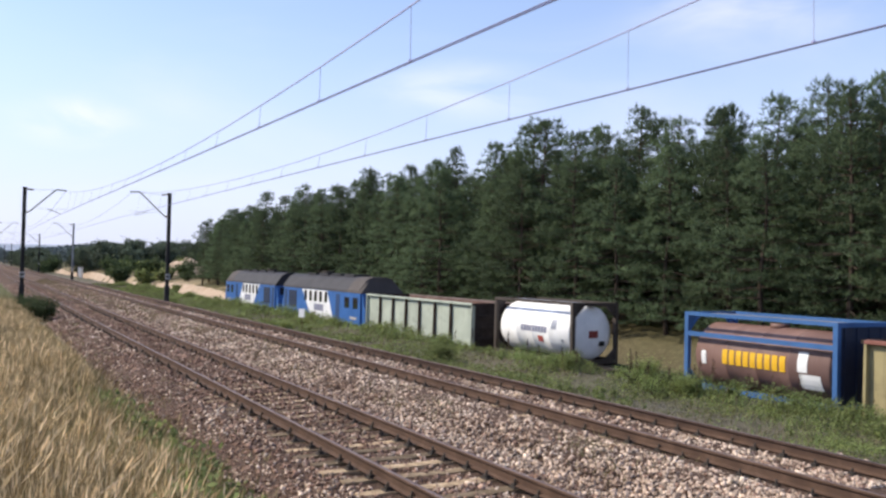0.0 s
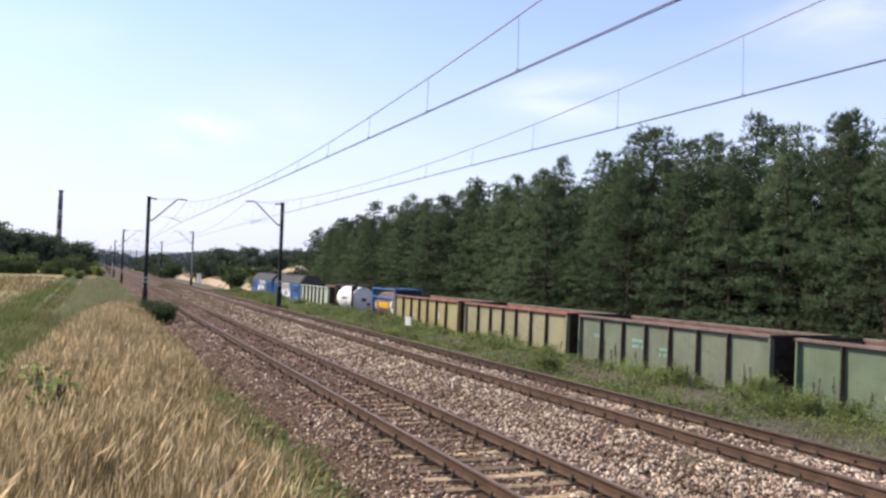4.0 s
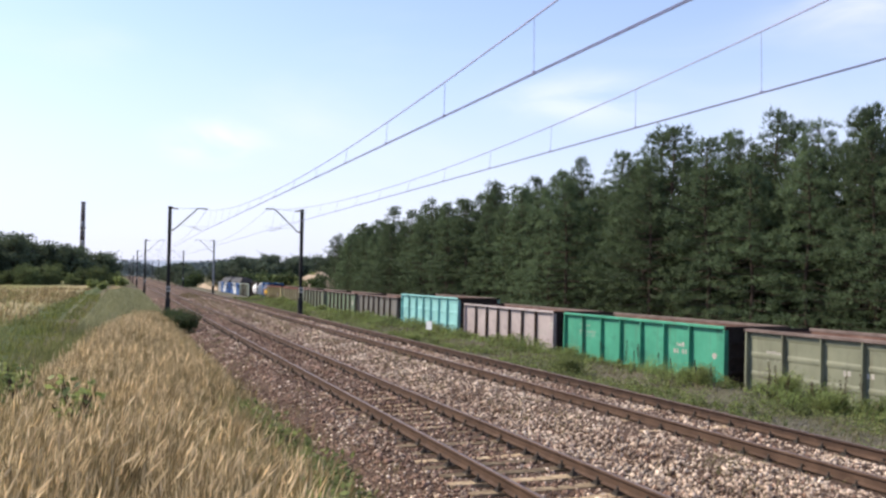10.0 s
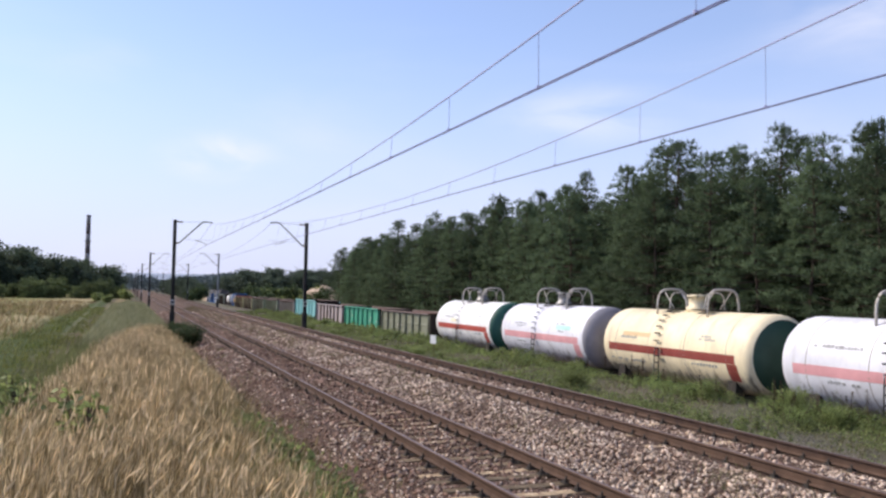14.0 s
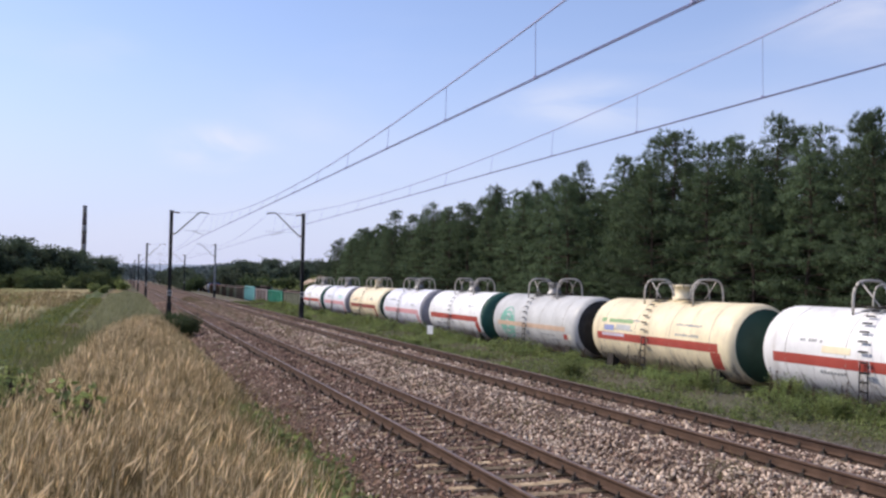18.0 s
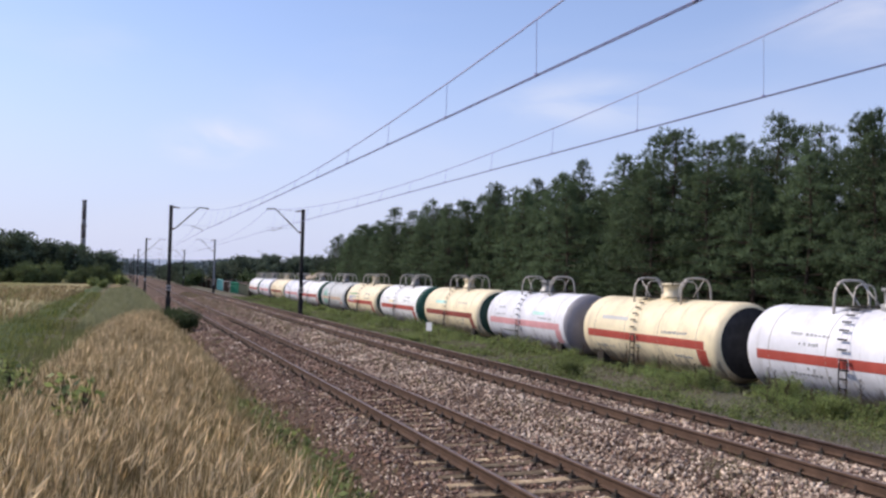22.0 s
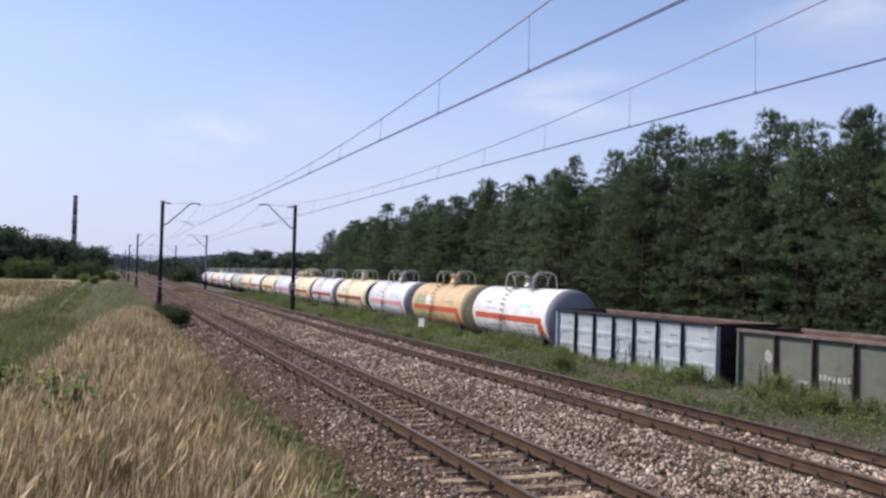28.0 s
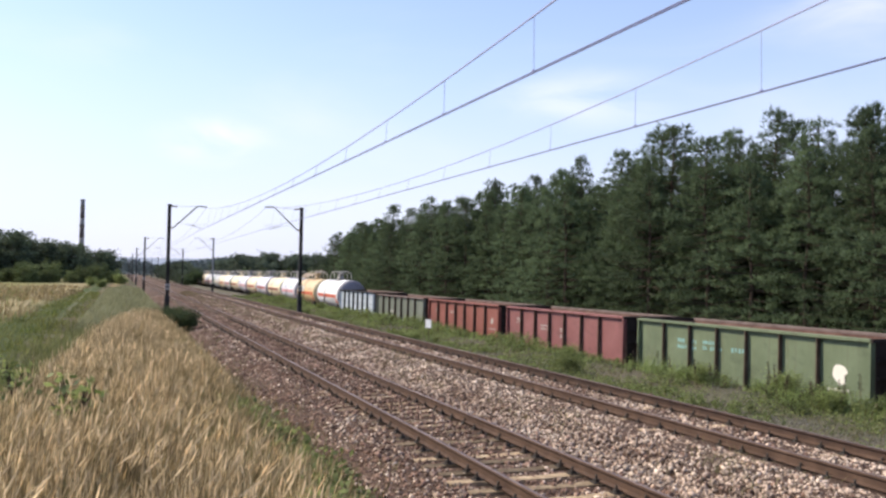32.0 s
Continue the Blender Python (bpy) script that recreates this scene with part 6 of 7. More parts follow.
def build_weeds():
    """Leafy plants, stalks and grass on the strip between the second track and the cutting."""
    rng = np.random.default_rng(28)
    N = 5600
    y = 9 + 120 * rng.random(N) ** 1.5
    x = 7.5 + 7.0 * rng.random(N)
    den = patchy(x, y, 0.28, 51) + np.interp(x, [7.5, 8.5, 11.5, 12.8, 13.6, 14.5], [-0.6, -0.3, -0.3, 0.32, 0.32, -0.1])
    k = den + 0.15 * rng.standard_normal(N) > -0.02
    x, y, den = x[k], y[k], den[k]
    z = heights(x, y)
    h = np.clip(0.15 + 0.5 * den + 0.2 * rng.random(len(x)), 0.1, 0.7)
    cen, size = [], []
    for q in range(44):
        u = rng.random(len(x))
        r = 0.30 * h / 0.4 * (1 - 0.6 * u)
        a = rng.random(len(x)) * 6.283
        cen.append(np.stack([x + np.cos(a) * r * rng.random(len(x)), y + np.sin(a) * r * rng.random(len(x)), z + h * u], 1))
        size.append((0.04 + 0.045 * rng.random(len(x))) * (1 + y * 0.012))
    stuff("weeds", [leaves(rng, np.concatenate(cen), np.concatenate(size))], M["weed"], "green weeds on the strip beside the second track", "weeds")
    k = rng.random(len(x)) < 0.8
    v, f, t = blades(rng, x[k], y[k], z[k], h[k] * 1.35, 0.006 + 0.0002 * y[k], 0.2, 2)
    v2, f2 = plumes(rng, t[::2], 0.12 + 0.1 * rng.random(len(t[::2])))
    stuff("weed_stalks", [(v, f), (v2, f2)], M["weed_dry"], "brown dry stalks among the weeds", "weeds")
    # low growth in patches
    N = 6500
    y = 9 + 90 * rng.random(N) ** 1.7
    x = 7.4 + 6.6 * rng.random(N)
    k = patchy(x, y, 0.45, 71) + 0.25 * rng.standard_normal(N) > np.interp(x, [7.4, 8.4, 14], [0.35, 0.08, 0.05])
    x, y = x[k], y[k]
    z = heights(x, y)
    cen = np.concatenate([np.stack([x + 0.16 * rng.standard_normal(len(x)), y + 0.16 * rng.standard_normal(len(x)), z + 0.16 * rng.random(len(x))], 1) for q in range(20)])
    stuff("low_weeds", [leaves(rng, cen, (0.035 + 0.04 * rng.random(len(cen))) * (1 + np.tile(y, 20) * 0.014))], M["weed"], "low green weeds in patches on the stony strip", "weeds")
    # long green grass in soft patches, tallest by the cutting
    N = 34000
    y = 9 + 105 * rng.random(N) ** 1.6
    x = 8.0 + 6.4 * rng.random(N)
    den = patchy(x, y, 0.33, 52) + 0.5 * patchy(x, y, 1.1, 53) + np.interp(x, [8, 9, 11.5, 12.8, 14], [-0.45, -0.3, -0.18, 0.3, 0.25])
    k = den + 0.2 * rng.standard_normal(N) > 0.0
    x, y, den = x[k], y[k], den[k]
    v, f, _ = blades(rng, x, y, heights(x, y) - 0.02, np.clip(0.14 + 0.4 * den, 0.1, 0.6) * (0.7 + 0.6 * rng.random(len(x))) * np.interp(x, [12, 13, 14], [1.0, 1.45, 1.45]), 0.006 + 0.0002 * y, 0.35, 2)
    stuff("strip_green", [(v, f)], M["fresh"], "soft fresh green grass on the strip beside the cutting", "grass")
    # short grass tufts
    N = 20000
    y = 8 + 110 * rng.random(N) ** 1.6
    x = 7.3 + 7.6 * rng.random(N)
    k = patchy(x, y, 0.5, 61) + 0.2 * rng.standard_normal(N) > 0.0
    x, y = x[k], y[k]
    v, f, _ = blades(rng, x, y, heights(x, y) - 0.02, 0.12 + 0.2 * rng.random(len(x)), 0.007 + 0.00025 * y, 0.5, 2)
    N = 22000                           # flat dry litter between the plants
    y2 = 8 + 75 * rng.random(N) ** 1.5
    x2 = 7.2 + 7.4 * rng.random(N)
    v2, f2, _ = blades(rng, x2, y2, heights(x2, y2) - 0.01, 0.05 + 0.07 * rng.random(N), 0.008 + 0.0003 * y2, 1.1, 2)
    stuff("dry_litter", [(v2, f2)], M["litter"], "flat greyish dry stalks and litter on the strip", "grass")
    stuff("strip_grass", [(v, f)], M["strip"], "tufts of half-dry grass on the strip", "grass")


def bush_meshes(seed, r, h, count, leaf_size, mat):
    rng = np.random.default_rng(seed)
    rnd = random.Random(seed)
    bm = bmesh.new()
    cen = []
    for k in range(9):
        a = rnd.uniform(0, 6.28)
        tip = Vector((math.cos(a) * r * rnd.uniform(0.2, 0.85), math.sin(a) * r * rnd.uniform(0.2, 0.85), h * rnd.uniform(0.5, 0.95)))
        tube(bm, [(0, 0, -0.1), tuple(tip * 0.5 + Vector((0, 0, 0.08 * h))), tuple(tip)], [0.02 + 0.015 * h, 0.014 + 0.006 * h, 0.005], 5, caps=False)
        m = count // 9
        for q in range(m):
            s = rnd.uniform(0.25, 1.1)
            cen.append(tuple(tip * s + Vector((rnd.gauss(0, 1), rnd.gauss(0, 1), rnd.gauss(0, 0.8))) * 0.2 * r))
    cen = np.array(cen)
    cen[:, 2] = np.clip(cen[:, 2], 0.03 * h, None)
    v, f = leaves(rng, cen, leaf_size * (0.7 + 0.6 * rng.random(len(cen))), 0.6)
    tm = bpy.data.meshes.new("stalk")
    bm.to_mesh(tm)
    bm.free()
    tm.materials.append(M["bark"])
    return tm, tri_mesh("foliage", v, f, mat)


def bush(pair, x, y, s, rz, label, sz=1.0):
    b = root("bush", label, "bush", "bushes along the line")
    b.matrix_basis = pose(x, y, ground_z(x, y), 0, 0, rz) @ Matrix.Diagonal((s, s, s * sz, 1))
    for nm, me in zip(("stalk", "foliage"), pair):
        o = tagged(new(nm, me), kind="stuff")
        o.parent = b
    return b


def broad_meshes(seed, h, r, count, leaf_size, mat):
    """Broadleaf tree: forked trunk, limbs, crown of leaf clumps with gaps."""
    rng = np.random.default_rng(seed)
    rnd = random.Random(seed)
    bm = bmesh.new()
    tube(bm, [(0, 0, -0.5), (0.05, 0, h * 0.25), (0.1, 0.05, h * 0.55), (0, 0.1, h * 0.85)], [0.035 * h * 0.6, 0.014 * h, 0.01 * h, 0.01], 7, caps=False)
    cen = []
    K = 34
    for k in range(K):
        z0 = h * rnd.uniform(0.02, 0.75)
        a = rnd.uniform(0, 6.28)
        u = z0 / h
        L = r * (0.55 + 0.6 * math.sin(min(1, u + 0.25) * 2.6)) * rnd.uniform(0.6, 1.1)
        tip = Vector((math.cos(a) * L, math.sin(a) * L, z0 + h * rnd.uniform(0.08, 0.24)))
        tube(bm, [(0.05, 0, z0), tuple(tip)], [0.006 * h, 0.01], 4, caps=False)
        for q in range(count // K):
            o = Vector((rnd.gauss(0, 1), rnd.gauss(0, 1), rnd.gauss(0, 0.8)))
            cen.append(tuple(Vector((0.05, 0, z0)).lerp(tip, rnd.uniform(0.45, 1.05)) + o * 0.16 * r))
    cen = np.array(cen)
    v, f = leaves(rng, cen, leaf_size * (0.6 + 0.8 * rng.random(len(cen))), 0.6)
    tm = bpy.data.meshes.new("trunk")
    bm.to_mesh(tm)
    bm.free()
    tm.materials.append(M["bark"])
    return tm, tri_mesh("crown", v, f, mat)


def build_far_woods():
    rnd = random.Random(77)
    kinds = [broad_meshes(60 + k, 10 + k, 4.4, 2400, 0.85, M["midwood"]) for k in range(3)]
    dark = [broad_meshes(80 + k, 10 + k, 4.2, 3000, 0.7, M["darkwood"]) for k in range(3)]
    young = [broad_meshes(90 + k, 10 + k, 4.4, 2400, 0.8, M["young"]) for k in range(3)]
    # wood beyond the meadow
    for k in range(46):
        u = k / 45
        x = -88 + 78.5 * u + rnd.uniform(-1.5, 1.5)
        y = 205 + 60 * u + rnd.uniform(-8, 14)
        s = rnd.uniform(0.9, 1.06) * float(np.interp(x, [-35, -30, -22, -18, -14, -10.6, -7.2], [14.2, 12.2, 11.2, 10.8, 10.4, 9.6, 7.0])) / (10.3 + k % 3)
        plant(dark[k % 3], x, y, ground_z(x, y), rnd.uniform(0, 360), s, "dark leafy tree of the wood beyond the meadow", "trees of the meadow wood", "broadleaf_tree")
    for k in range(48):
        x = -70 + 62 * k / 47 + rnd.uniform(-2, 2)
        y = 190 + 50 * k / 47 + rnd.uniform(-6, 6)
        plant(young[k % 3], x, y, ground_z(x, y) - 0.9, rnd.uniform(0, 360), rnd.uniform(0.26, 0.58), "young leafy tree before the meadow wood", "trees of the meadow wood", "broadleaf_tree")
    # trees ahead, right of the tracks, hiding the far end of the cutting
    for k in range(34):
        u = k / 33
        y = 238 + 200 * u ** 1.2 + rnd.uniform(-5, 5)
        x = 11.0 + rnd.uniform(-1.5, 2.4) + 2 * u
        plant(kinds[k % 3], x, y, ground_z(x, y), rnd.uniform(0, 360), rnd.uniform(0.42, 0.62), "leafy tree beside the far part of the line", "trees along the line", "broadleaf_tree")
    for k in range(72):
        u = k / 71
        x = 21 + 97 * u + rnd.uniform(-2, 2)
        y = 250 + 70 * u + rnd.uniform(-12, 25)
        plant(kinds[k % 3], x, y, ground_z(x, y), rnd.uniform(0, 360), rnd.uniform(0.60, 0.78), "leafy tree of the wood behind the sand bank", "trees behind the sand bank", "broadleaf_tree")
    # woods in the distance: one mass of leaf clumps
    rng = np.random.default_rng(91)
    parts_ = []
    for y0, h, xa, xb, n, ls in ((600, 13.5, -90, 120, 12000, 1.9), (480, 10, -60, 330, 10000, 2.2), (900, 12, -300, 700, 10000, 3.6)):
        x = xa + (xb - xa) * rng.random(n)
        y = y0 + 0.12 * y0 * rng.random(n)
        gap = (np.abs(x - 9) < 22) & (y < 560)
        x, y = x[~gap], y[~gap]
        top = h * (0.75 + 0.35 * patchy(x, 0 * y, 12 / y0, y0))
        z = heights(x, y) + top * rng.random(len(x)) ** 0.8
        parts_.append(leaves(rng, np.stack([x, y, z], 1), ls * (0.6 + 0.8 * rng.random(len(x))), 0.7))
    stuff("far_woods", parts_, M["farwood"], "woods along the horizon with haze painted into the leaf colour", "woods")


def build_fringe():
    """Green plants where the bank meets the ballast, and dry tufts in the ballast."""
    rng = np.random.default_rng(44)
    n = 260
    y = 7.2 + 9 * rng.random(n) ** 1.3
    x = -3.25 + 0.36 * rng.standard_normal(n) - np.clip(y - 10, 0, 9) * 0.02
    k = (x < -2.5) & (patchy(x, y, 0.9, 83) > -0.15)
    x, y = x[k], y[k]
    z = heights(x, y)
    h = 0.25 + 0.35 * rng.random(len(x))
    cen = np.concatenate([np.stack([x + 0.09 * rng.standard_normal(len(x)), y + 0.09 * rng.standard_normal(len(x)), z + h * rng.random(len(x))], 1) for q in range(22)])
    stuff("fringe_plants", [leaves(rng, cen, 0.07 + 0.07 * rng.random(len(cen)), 0.9)], M["weed"], "fresh green plants at the foot of the bank", "weeds")
    n = 1500
    y = 7.0 + 10 * rng.random(n) ** 1.3
    x = -3.6 + 0.5 * rng.standard_normal(n)
    k = (x < -2.5) & (patchy(x, y, 0.9, 17) > -0.15)
    x, y = x[k], y[k]
    v, f, _ = blades(rng, x, y, heights(x, y) - 0.02, 0.3 + 0.32 * rng.random(len(x)), 0.007 + 0.004 * rng.random(len(x)), 0.3, 3)
    m = 1500
    y2 = 6.8 + 16 * rng.random(m) ** 1.4
    x2 = -3.7 + 0.5 * rng.standard_normal(m)
    k2 = x2 < -2.6
    x2, y2 = x2[k2], y2[k2]
    v2, f2, tip2 = blades(rng, x2, y2, heights(x2, y2) - 0.02, 0.3 + 0.4 * rng.random(len(x2)), 0.005 + 0.00012 * y2, 0.25, 2)
    v3, f3 = plumes(rng, tip2[::2], 0.12 + 0.1 * rng.random(len(tip2[::2])))
    stuff("fringe_stems", [(v2, f2), (v3, f3)], M["hay"], "loose dry stems at the foot of the bank", "grass")
    stuff("fringe_grass", [(v, f)], M["greengrass"], "long green grass at the foot of the bank", "grass")
    # tufts: clusters between the tracks and at the rails
    cx = np.concatenate([1.6 + 1.3 * rng.random(60), np.full(40, D - 1.0) + 0.2 * rng.standard_normal(40), -1.4 - 0.9 * rng.random(40)])
    cy = 9 + 60 * rng.random(140) ** 1.3
    q = rng.integers(0, 140, 2600)
    x = cx[q] + 0.12 * rng.standard_normal(2600)
    y = cy[q] + 0.3 * rng.standard_normal(2600)
    z = np.interp(x, [-2.75, -2.05, -1.55, 0, 1.55, 1.9, D - 1.9, D - 1.55, D, D + 1.55], [-0.56, -0.38, -0.215, -0.23, -0.20, -0.22, -0.10, -0.03, -0.04, -0.02]) - 0.03
    v, f, _ = blades(rng, x, y, z, 0.06 + 0.16 * rng.random(2600), 0.005 + 0.00015 * y, 0.5, 2)
    tufts = (v, f)
    # brownish low growth along the second track, thicker with distance
    N = 20000
    y = 18 + 105 * rng.random(N) ** 1.3
    x = np.where(rng.random(N) < 0.6, D - 1.85 + 0.5 * rng.standard_normal(N), D + 1.5 * (rng.random(N) - 0.5) * 2)
    k = (patchy(x, y * 0.35, 0.8, 15) + 0.3 * rng.standard_normal(N) > np.interp(y, [18, 35, 70], [0.4, 0.08, -0.15])) & (np.abs(np.abs(x - D) - 0.75) > 0.12)
    x, y = x[k], y[k]
    z = np.interp(x, [1.9, D - 1.9, D - 1.55, D, D + 1.55], [-0.22, -0.10, -0.03, -0.04, -0.02]) - 0.03
    v, f, _ = blades(rng, x, y, z, 0.05 + 0.12 * rng.random(len(x)), 0.006 + 0.0002 * y, 0.5, 2)
    stuff("track_weeds", [(v, f)], M["weed_dry"], "brown dry weeds in the ballast of the second track", "weeds")
    v, f = tufts
    stuff("ballast_tufts", [(v, f)], M["strip"], "small half-dry grass tufts in the ballast", "grass")


def build_hills():
    """Low wooded ridges far beyond the valley; their haze is in the colour."""
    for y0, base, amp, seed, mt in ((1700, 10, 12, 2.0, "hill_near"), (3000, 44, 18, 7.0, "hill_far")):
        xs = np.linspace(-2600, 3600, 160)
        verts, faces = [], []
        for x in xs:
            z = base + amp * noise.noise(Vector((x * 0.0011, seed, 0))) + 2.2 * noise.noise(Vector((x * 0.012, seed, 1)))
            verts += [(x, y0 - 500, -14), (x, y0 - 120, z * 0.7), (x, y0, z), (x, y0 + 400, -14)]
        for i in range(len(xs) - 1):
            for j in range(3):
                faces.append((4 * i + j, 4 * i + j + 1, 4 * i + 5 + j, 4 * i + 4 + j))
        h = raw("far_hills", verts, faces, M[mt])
        tagged(h, "wooded ridge on the horizon, its haze painted in blue-green", "hills", kind="structure")


# air haze painted into the ridges, paler and bluer on the farther one
M["hill_near"] = varied("hill_near_hazed", [(0.35, (0.13, 0.16, 0.17)), (0.65, (0.21, 0.24, 0.25))], 0.02, 1.0, 0)
M["hill_far"] = varied("hill_far_hazed", [(0.35, (0.26, 0.30, 0.37)), (0.65, (0.33, 0.37, 0.44))], 0.008, 1.0, 0)


HERBS = [(12.0, 19.3, 1.0), (12.6, 18.3, 1.15), (11.6, 18.6, 0.8), (12.9, 19.6, 1.1), (12.3, 20.4, 0.9), (13.1, 17.2, 1.0), (12.8, 24.9, 0.9), (13.1, 25.6, 0.8), (12.5, 26.3, 0.7), (12.2, 33.2, 0.8), (12.9, 32.4, 0.8), (10.9, 31.2, 0.6), (13.0, 15.0, 1.0), (12.4, 14.2, 0.9), (13.2, 21.8, 0.9)]


def build_bushes():
    b1 = bush_meshes(3, 0.8, 1.1, 2400, 0.12, M["broad"])
    b2 = bush_meshes(4, 0.8, 1.0, 3200, 0.075, M["weed"])
    rnd = random.Random(5)
    bush(b1, -2.35, 46.5, 1.0, 20, "dark green round bush at the edge of the ballast")
    bush(b1, -2.5, 52.0, 0.9, 120, "dark green bush beside the mast foot")
    bush(b1, -2.6, 57.0, 0.8, 220, "dark green bush beside the mast foot")
    for x, y, s in ((10.3, 29.0, 0.75), (10.9, 30.5, 0.6), (9.0, 43.5, 0.65), (12.6, 24.0, 0.7), (12.9, 20.5, 0.75), (12.4, 18.2, 0.6), (8.6, 62.0, 0.7), (7.6, 66.0, 0.9), (13.2, 34.0, 0.6), (13.3, 41.0, 0.6), (13.4, 52.0, 0.7)):
        bush(b2, x, y, s, rnd.uniform(0, 360), "low tangled green shrub on the strip beside the cutting")
    herb = [bush_meshes(31 + k, 0.62, 0.62, 950, 0.06, M["fresh"]) for k in range(3)]
    for k, (x, y, s) in enumerate(HERBS):
        h = root("herb_clump", "tall fresh green herbs in a loose clump beside the cutting", "weeds", "herb clumps of the strip")
        h.matrix_basis = pose(x, y, ground_z(x, y) - 0.03, 0, 0, 77 * k) @ Matrix.Diagonal((s * 0.9, s * 0.9, s * 0.85, 1))
        for nm, me in zip(("stalk", "foliage"), herb[k % 3]):
            o = tagged(new(nm, me), kind="stuff")
            o.parent = h
    rng = np.random.default_rng(72)
    for k in range(22):
        x, y = rnd.uniform(11.9, 13.4), rnd.choice((rnd.uniform(14.5, 20.5), rnd.uniform(16.5, 20.5), rnd.uniform(22, 33)))
        d = root("dock_plant", "dark brown dried dock stalk with seed spikes", "weeds", "dock stalks of the strip")
        d.location = (x, y, ground_z(x, y) - 0.03)
        h = rnd.uniform(0.75, 1.15)
        bm = bmesh.new()
        lx, ly = rnd.uniform(-0.1, 0.1), rnd.uniform(-0.1, 0.1)
        tube(bm, [(0, 0, 0), (lx * 0.4, ly * 0.4, h * 0.5), (lx, ly, h)], [0.008, 0.006, 0.003], 5)
        part("stalk", bm, M["weed_dry"], d)
        u = rng.random(90)
        cen = np.stack([lx * (0.55 + 0.45 * u), ly * (0.55 + 0.45 * u), h * (0.55 + 0.47 * u)], 1) + rng.standard_normal((90, 3)) * (0.028 * (1.1 - u))[:, None]
        v, f = leaves(rng, cen, 0.03 + 0.025 * rng.random(90), 0.8)
        o = new("seed_spike", tri_mesh("seed_spike", v, f, M["dock"]))
        o.parent = d
    leafy = bush_meshes(9, 0.35, 0.75, 150, 0.11, M["weed"])
    for x, y, s in ((-6.1, 11.2, 1.2), (-6.9, 13.5, 1.1), (-7.2, 15.5, 1.2), (-7.4, 12.0, 1.0), (-3.2, 10.2, 0.9), (-3.3, 12.8, 0.8)):
        bush(leafy, x, y, s, rnd.uniform(0, 360), "leafy green weed standing in the dry grass")
    big = bush_meshes(6, 1.0, 1.6, 1300, 0.29, M["broad"])
    lime = bush_meshes(7, 1.0, 1.3, 1300, 0.29, M["weed"])
    for x, y, s, m in ((23.0, 150, 1.6, lime), (21.8, 158, 1.9, lime), (24.5, 170, 2.2, big), (21.5, 185, 2.4, big), (22.5, 205, 2.6, big), (12.0, 232, 2.2, big), (9.8, 226, 1.6, big), (21.6, 132, 0.8, lime), (24.5, 138, 1.0, big)):
        bush(m, x, y, s, rnd.uniform(0, 360), "light green bush by the sandy road" if m is lime else "dark green bush by the sandy road")
    for k in range(26):
        x, y = rnd.uniform(23.5, 44), rnd.uniform(138, 240)
        m = (big, lime, big)[k % 3]
        bush(m, x, y, rnd.uniform(0.8, 2.0), rnd.uniform(0, 360), "light green bush by the sandy road" if m is lime else "dark green bush by the sandy road")
    for x, y, s in ((-8.5, 160, 1.0), (-11, 185, 1.2), (-5.5, 178, 1.3)):
        bush(lime, x, y, s, rnd.uniform(0, 360), "light green bush at the end of the bank")


def build_chimney():
    c = root("chimney", "tall slender factory chimney with pale and dark bands", "chimney")
    x, y, h = -41.4, 900.0, 74.0
    c.location = (x, y, ground_z(x, y))
    nb = 8
    for k in range(nb):
        z0, z1 = h * k / nb, h * (k + 1) / nb
        bm = bmesh.new()
        tube(bm, [(0, 0, z0), (0, 0, z1)], [2.7 - 0.8 * k / nb, 2.7 - 0.8 * (k + 1) / nb], 20)
        part("band", bm, M["c_dark"] if k % 2 == 0 else M["c_pale"], c)
    for z in (h * 0.66, h * 0.99):
        bm = bmesh.new()
        tube(bm, [(0, 0, z - 0.6), (0, 0, z + 0.6)], 3.3 - z / h, 20)
        part("gallery", bm, M["c_dark"], c)


M["c_dark"] = varied("chimney_band", [(0.3, (0.085, 0.07, 0.078)), (0.7, (0.12, 0.10, 0.108))], 0.2, 0.9, 0)
M["c_pale"] = varied("chimney_pale_band", [(0.3, (0.19, 0.18, 0.19)), (0.7, (0.26, 0.25, 0.26))], 0.2, 0.9, 0)


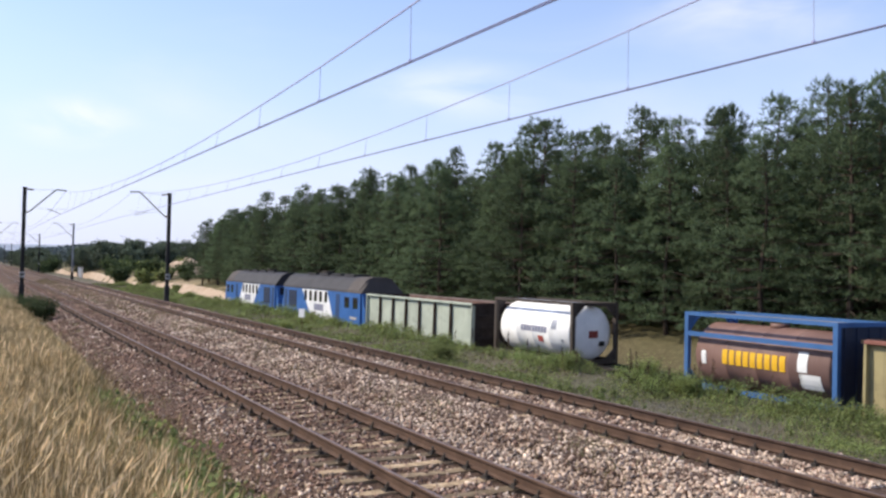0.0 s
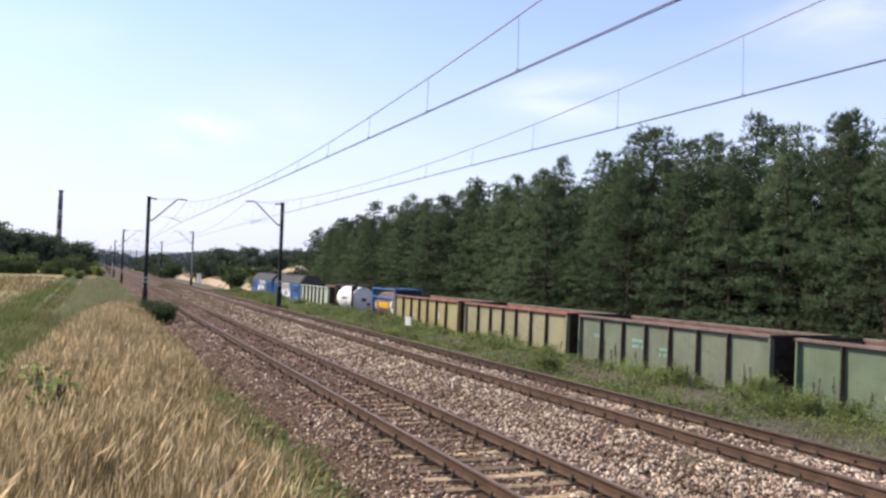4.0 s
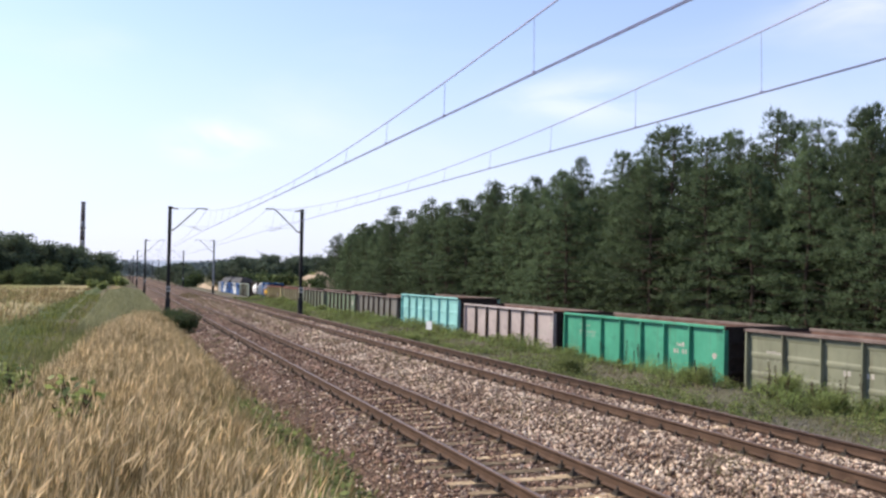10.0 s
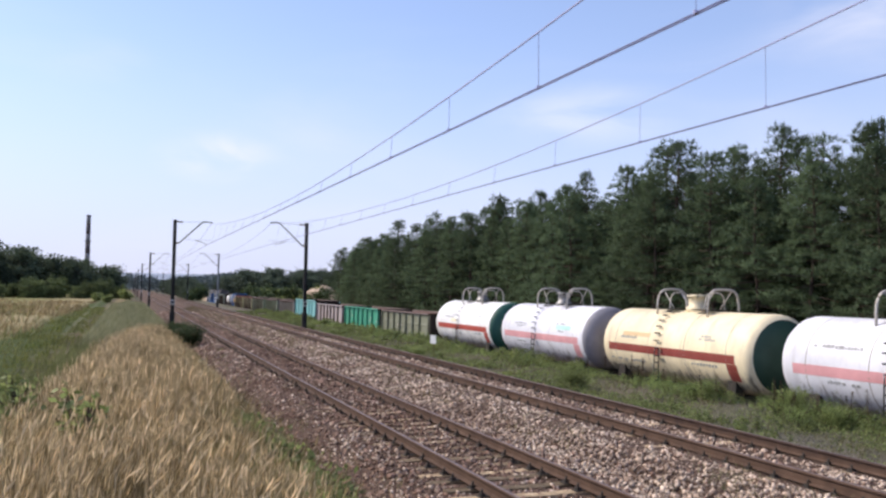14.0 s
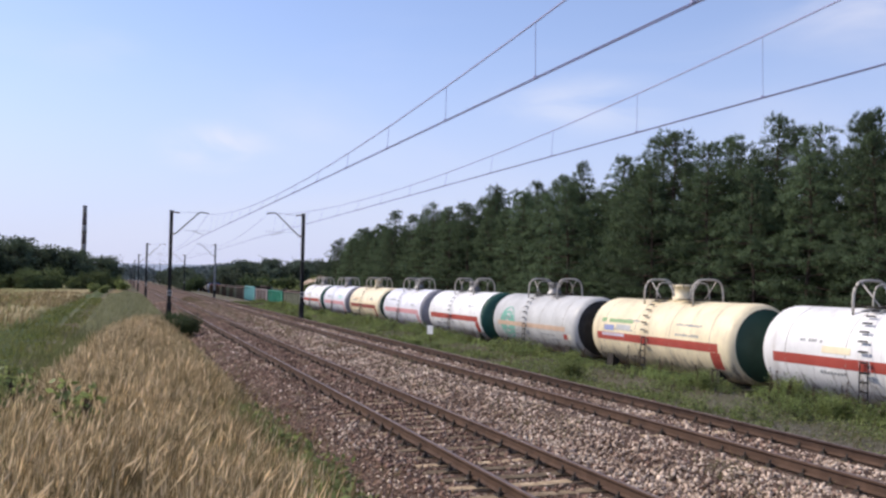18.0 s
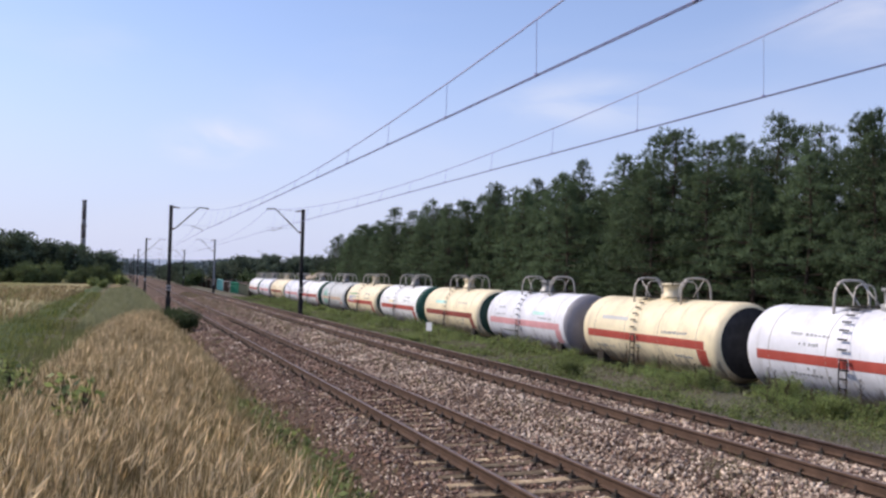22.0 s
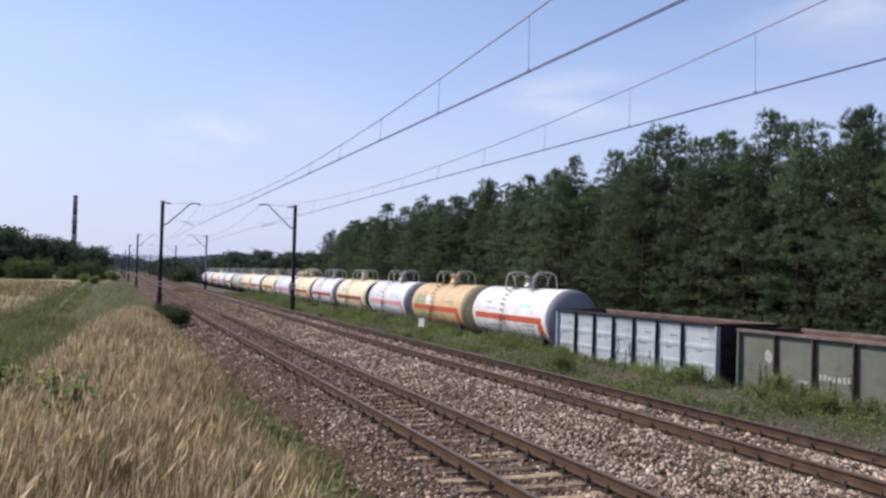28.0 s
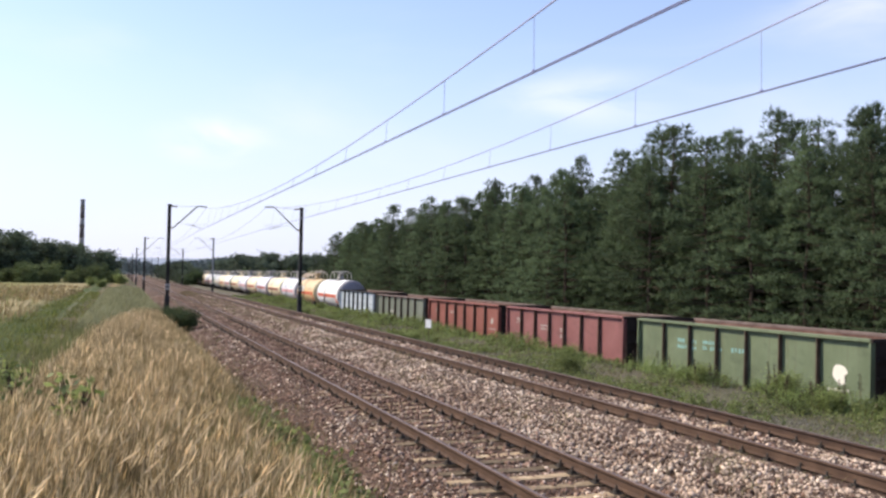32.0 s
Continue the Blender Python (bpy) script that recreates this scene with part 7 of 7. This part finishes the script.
def build_sand():
    """The sandy road along the far side of the cutting, and a heap of sand at the forest's end."""
    verts, faces = [], []
    ys = np.arange(92, 330, 3.0)
    for y in ys:
        xm = 21.6 + 0.5 * math.sin(y * 0.06)
        for dx in (-0.9, -0.3, 0.3, 0.9):
            verts.append((xm + dx, y, ground_z(xm + dx, y) + 0.05 + 0.03 * math.cos(dx * 3)))
    for i in range(len(ys) - 1):
        for j in range(3):
            faces.append((4 * i + j, 4 * i + j + 1, 4 * i + 5 + j, 4 * i + 4 + j))
    tagged(raw("sand_road", verts, faces, M["sand"]), "narrow pale sandy road beside the cutting", "road", kind="structure")
    heap = root("sand_heap", "low heap of reddish sand at the end of the forest", "sand heap")
    cx, cy = 31.5, 172.0
    heap.location = (cx, cy, ground_z(cx, cy) - 0.1)
    verts, faces = [], []
    n, m = 28, 9
    for j in range(m):
        r = 1 - j / (m - 1)
        for k in range(n):
            a = 2 * math.pi * k / n
            rr = r * (1 + 0.18 * noise.noise(Vector((math.cos(a) * 1.5, math.sin(a) * 1.5, 4))))
            verts.append((5.5 * rr * math.cos(a), 8.0 * rr * math.sin(a), 3.3 * (1 - r ** 1.4) * (1 + 0.15 * noise.noise(Vector((rr * math.cos(a) * 3, rr * math.sin(a) * 3, 0))))))
    for j in range(m - 1):
        for k in range(n):
            faces.append((j * n + k, j * n + (k + 1) % n, (j + 1) * n + (k + 1) % n, (j + 1) * n + k))
    raw("heap", verts, faces, M["sand"], heap)


M["sand"] = varied("loose_sand", [(0.3, (0.34, 0.245, 0.17)), (0.6, (0.47, 0.365, 0.27)), (0.8, (0.55, 0.45, 0.35))], 0.9, 0.95, 0.5, 0.05)


def build_signs():
    for x, y, w, h, lab in ((8.1, 38.6, 0.34, 0.40, "small white kilometre plate on a low post"),):
        s = root("line_sign", lab, "sign")
        z = ground_z(x, y)
        s.location = (x, y, z)
        bm = bmesh.new()
        tube(bm, [(0, 0, -0.3), (0, 0, 1.4)], 0.016, 8)
        part("post", bm, M["weed_dry"], s, "thin brownish post")
        box_part("plate", (-w / 2, -0.05, 1.42 - h, w / 2, -0.033, 1.42), M["white"], s)
        s.rotation_euler.z = radians(-60)
    s = root("white_marker", "white painted concrete marker by the sandy road", "marker post")
    x, y = 20.2, 245.0
    s.location = (x, y, ground_z(x, y))
    s.rotation_euler.z = radians(-50)
    bm = bmesh.new()
    box(bm, -0.55, -0.4, -0.3, 0.55, 0.4, 3.2)
    bmesh.ops.bevel(bm, geom=bm.edges[:], offset=0.08, segments=2, affect="EDGES")
    part("block", bm, M["white"], s)
    box_part("cap", (-0.65, -0.5, 3.2, 0.65, 0.5, 3.35), M["concrete"], s)


build_hay()
build_green()
build_weeds()
build_fringe()
build_bushes()
build_far_woods()
build_hills()
build_chimney()
build_sand()
build_signs()
build_track(0, 0, 0.7525, 5.0, 590, 150, "electrified track with rusty rails on wooden sleepers")
build_track(D, DZ, 0.7525, 7.0, 590, 150, "second electrified track with rusty rails on wooden sleepers")
build_track(XB, ZB, 0.796, 14.0, 590, 120, "broad-gauge track in a shallow cutting")
build_stones()


def motions():
    """The whole train rolls away along the broad-gauge line at an even speed."""
    for ob, off in TRAIN:
        z = ZB + (1.29 if ob.name.startswith("tank_container") else 0.0)
        walk(ob, [(t, pose(XB, START + off + SPEED * t, z, 0, 0, 180 if off > 55 else 0)) for t in (0.0, 16.0, 32.0)])


motions()
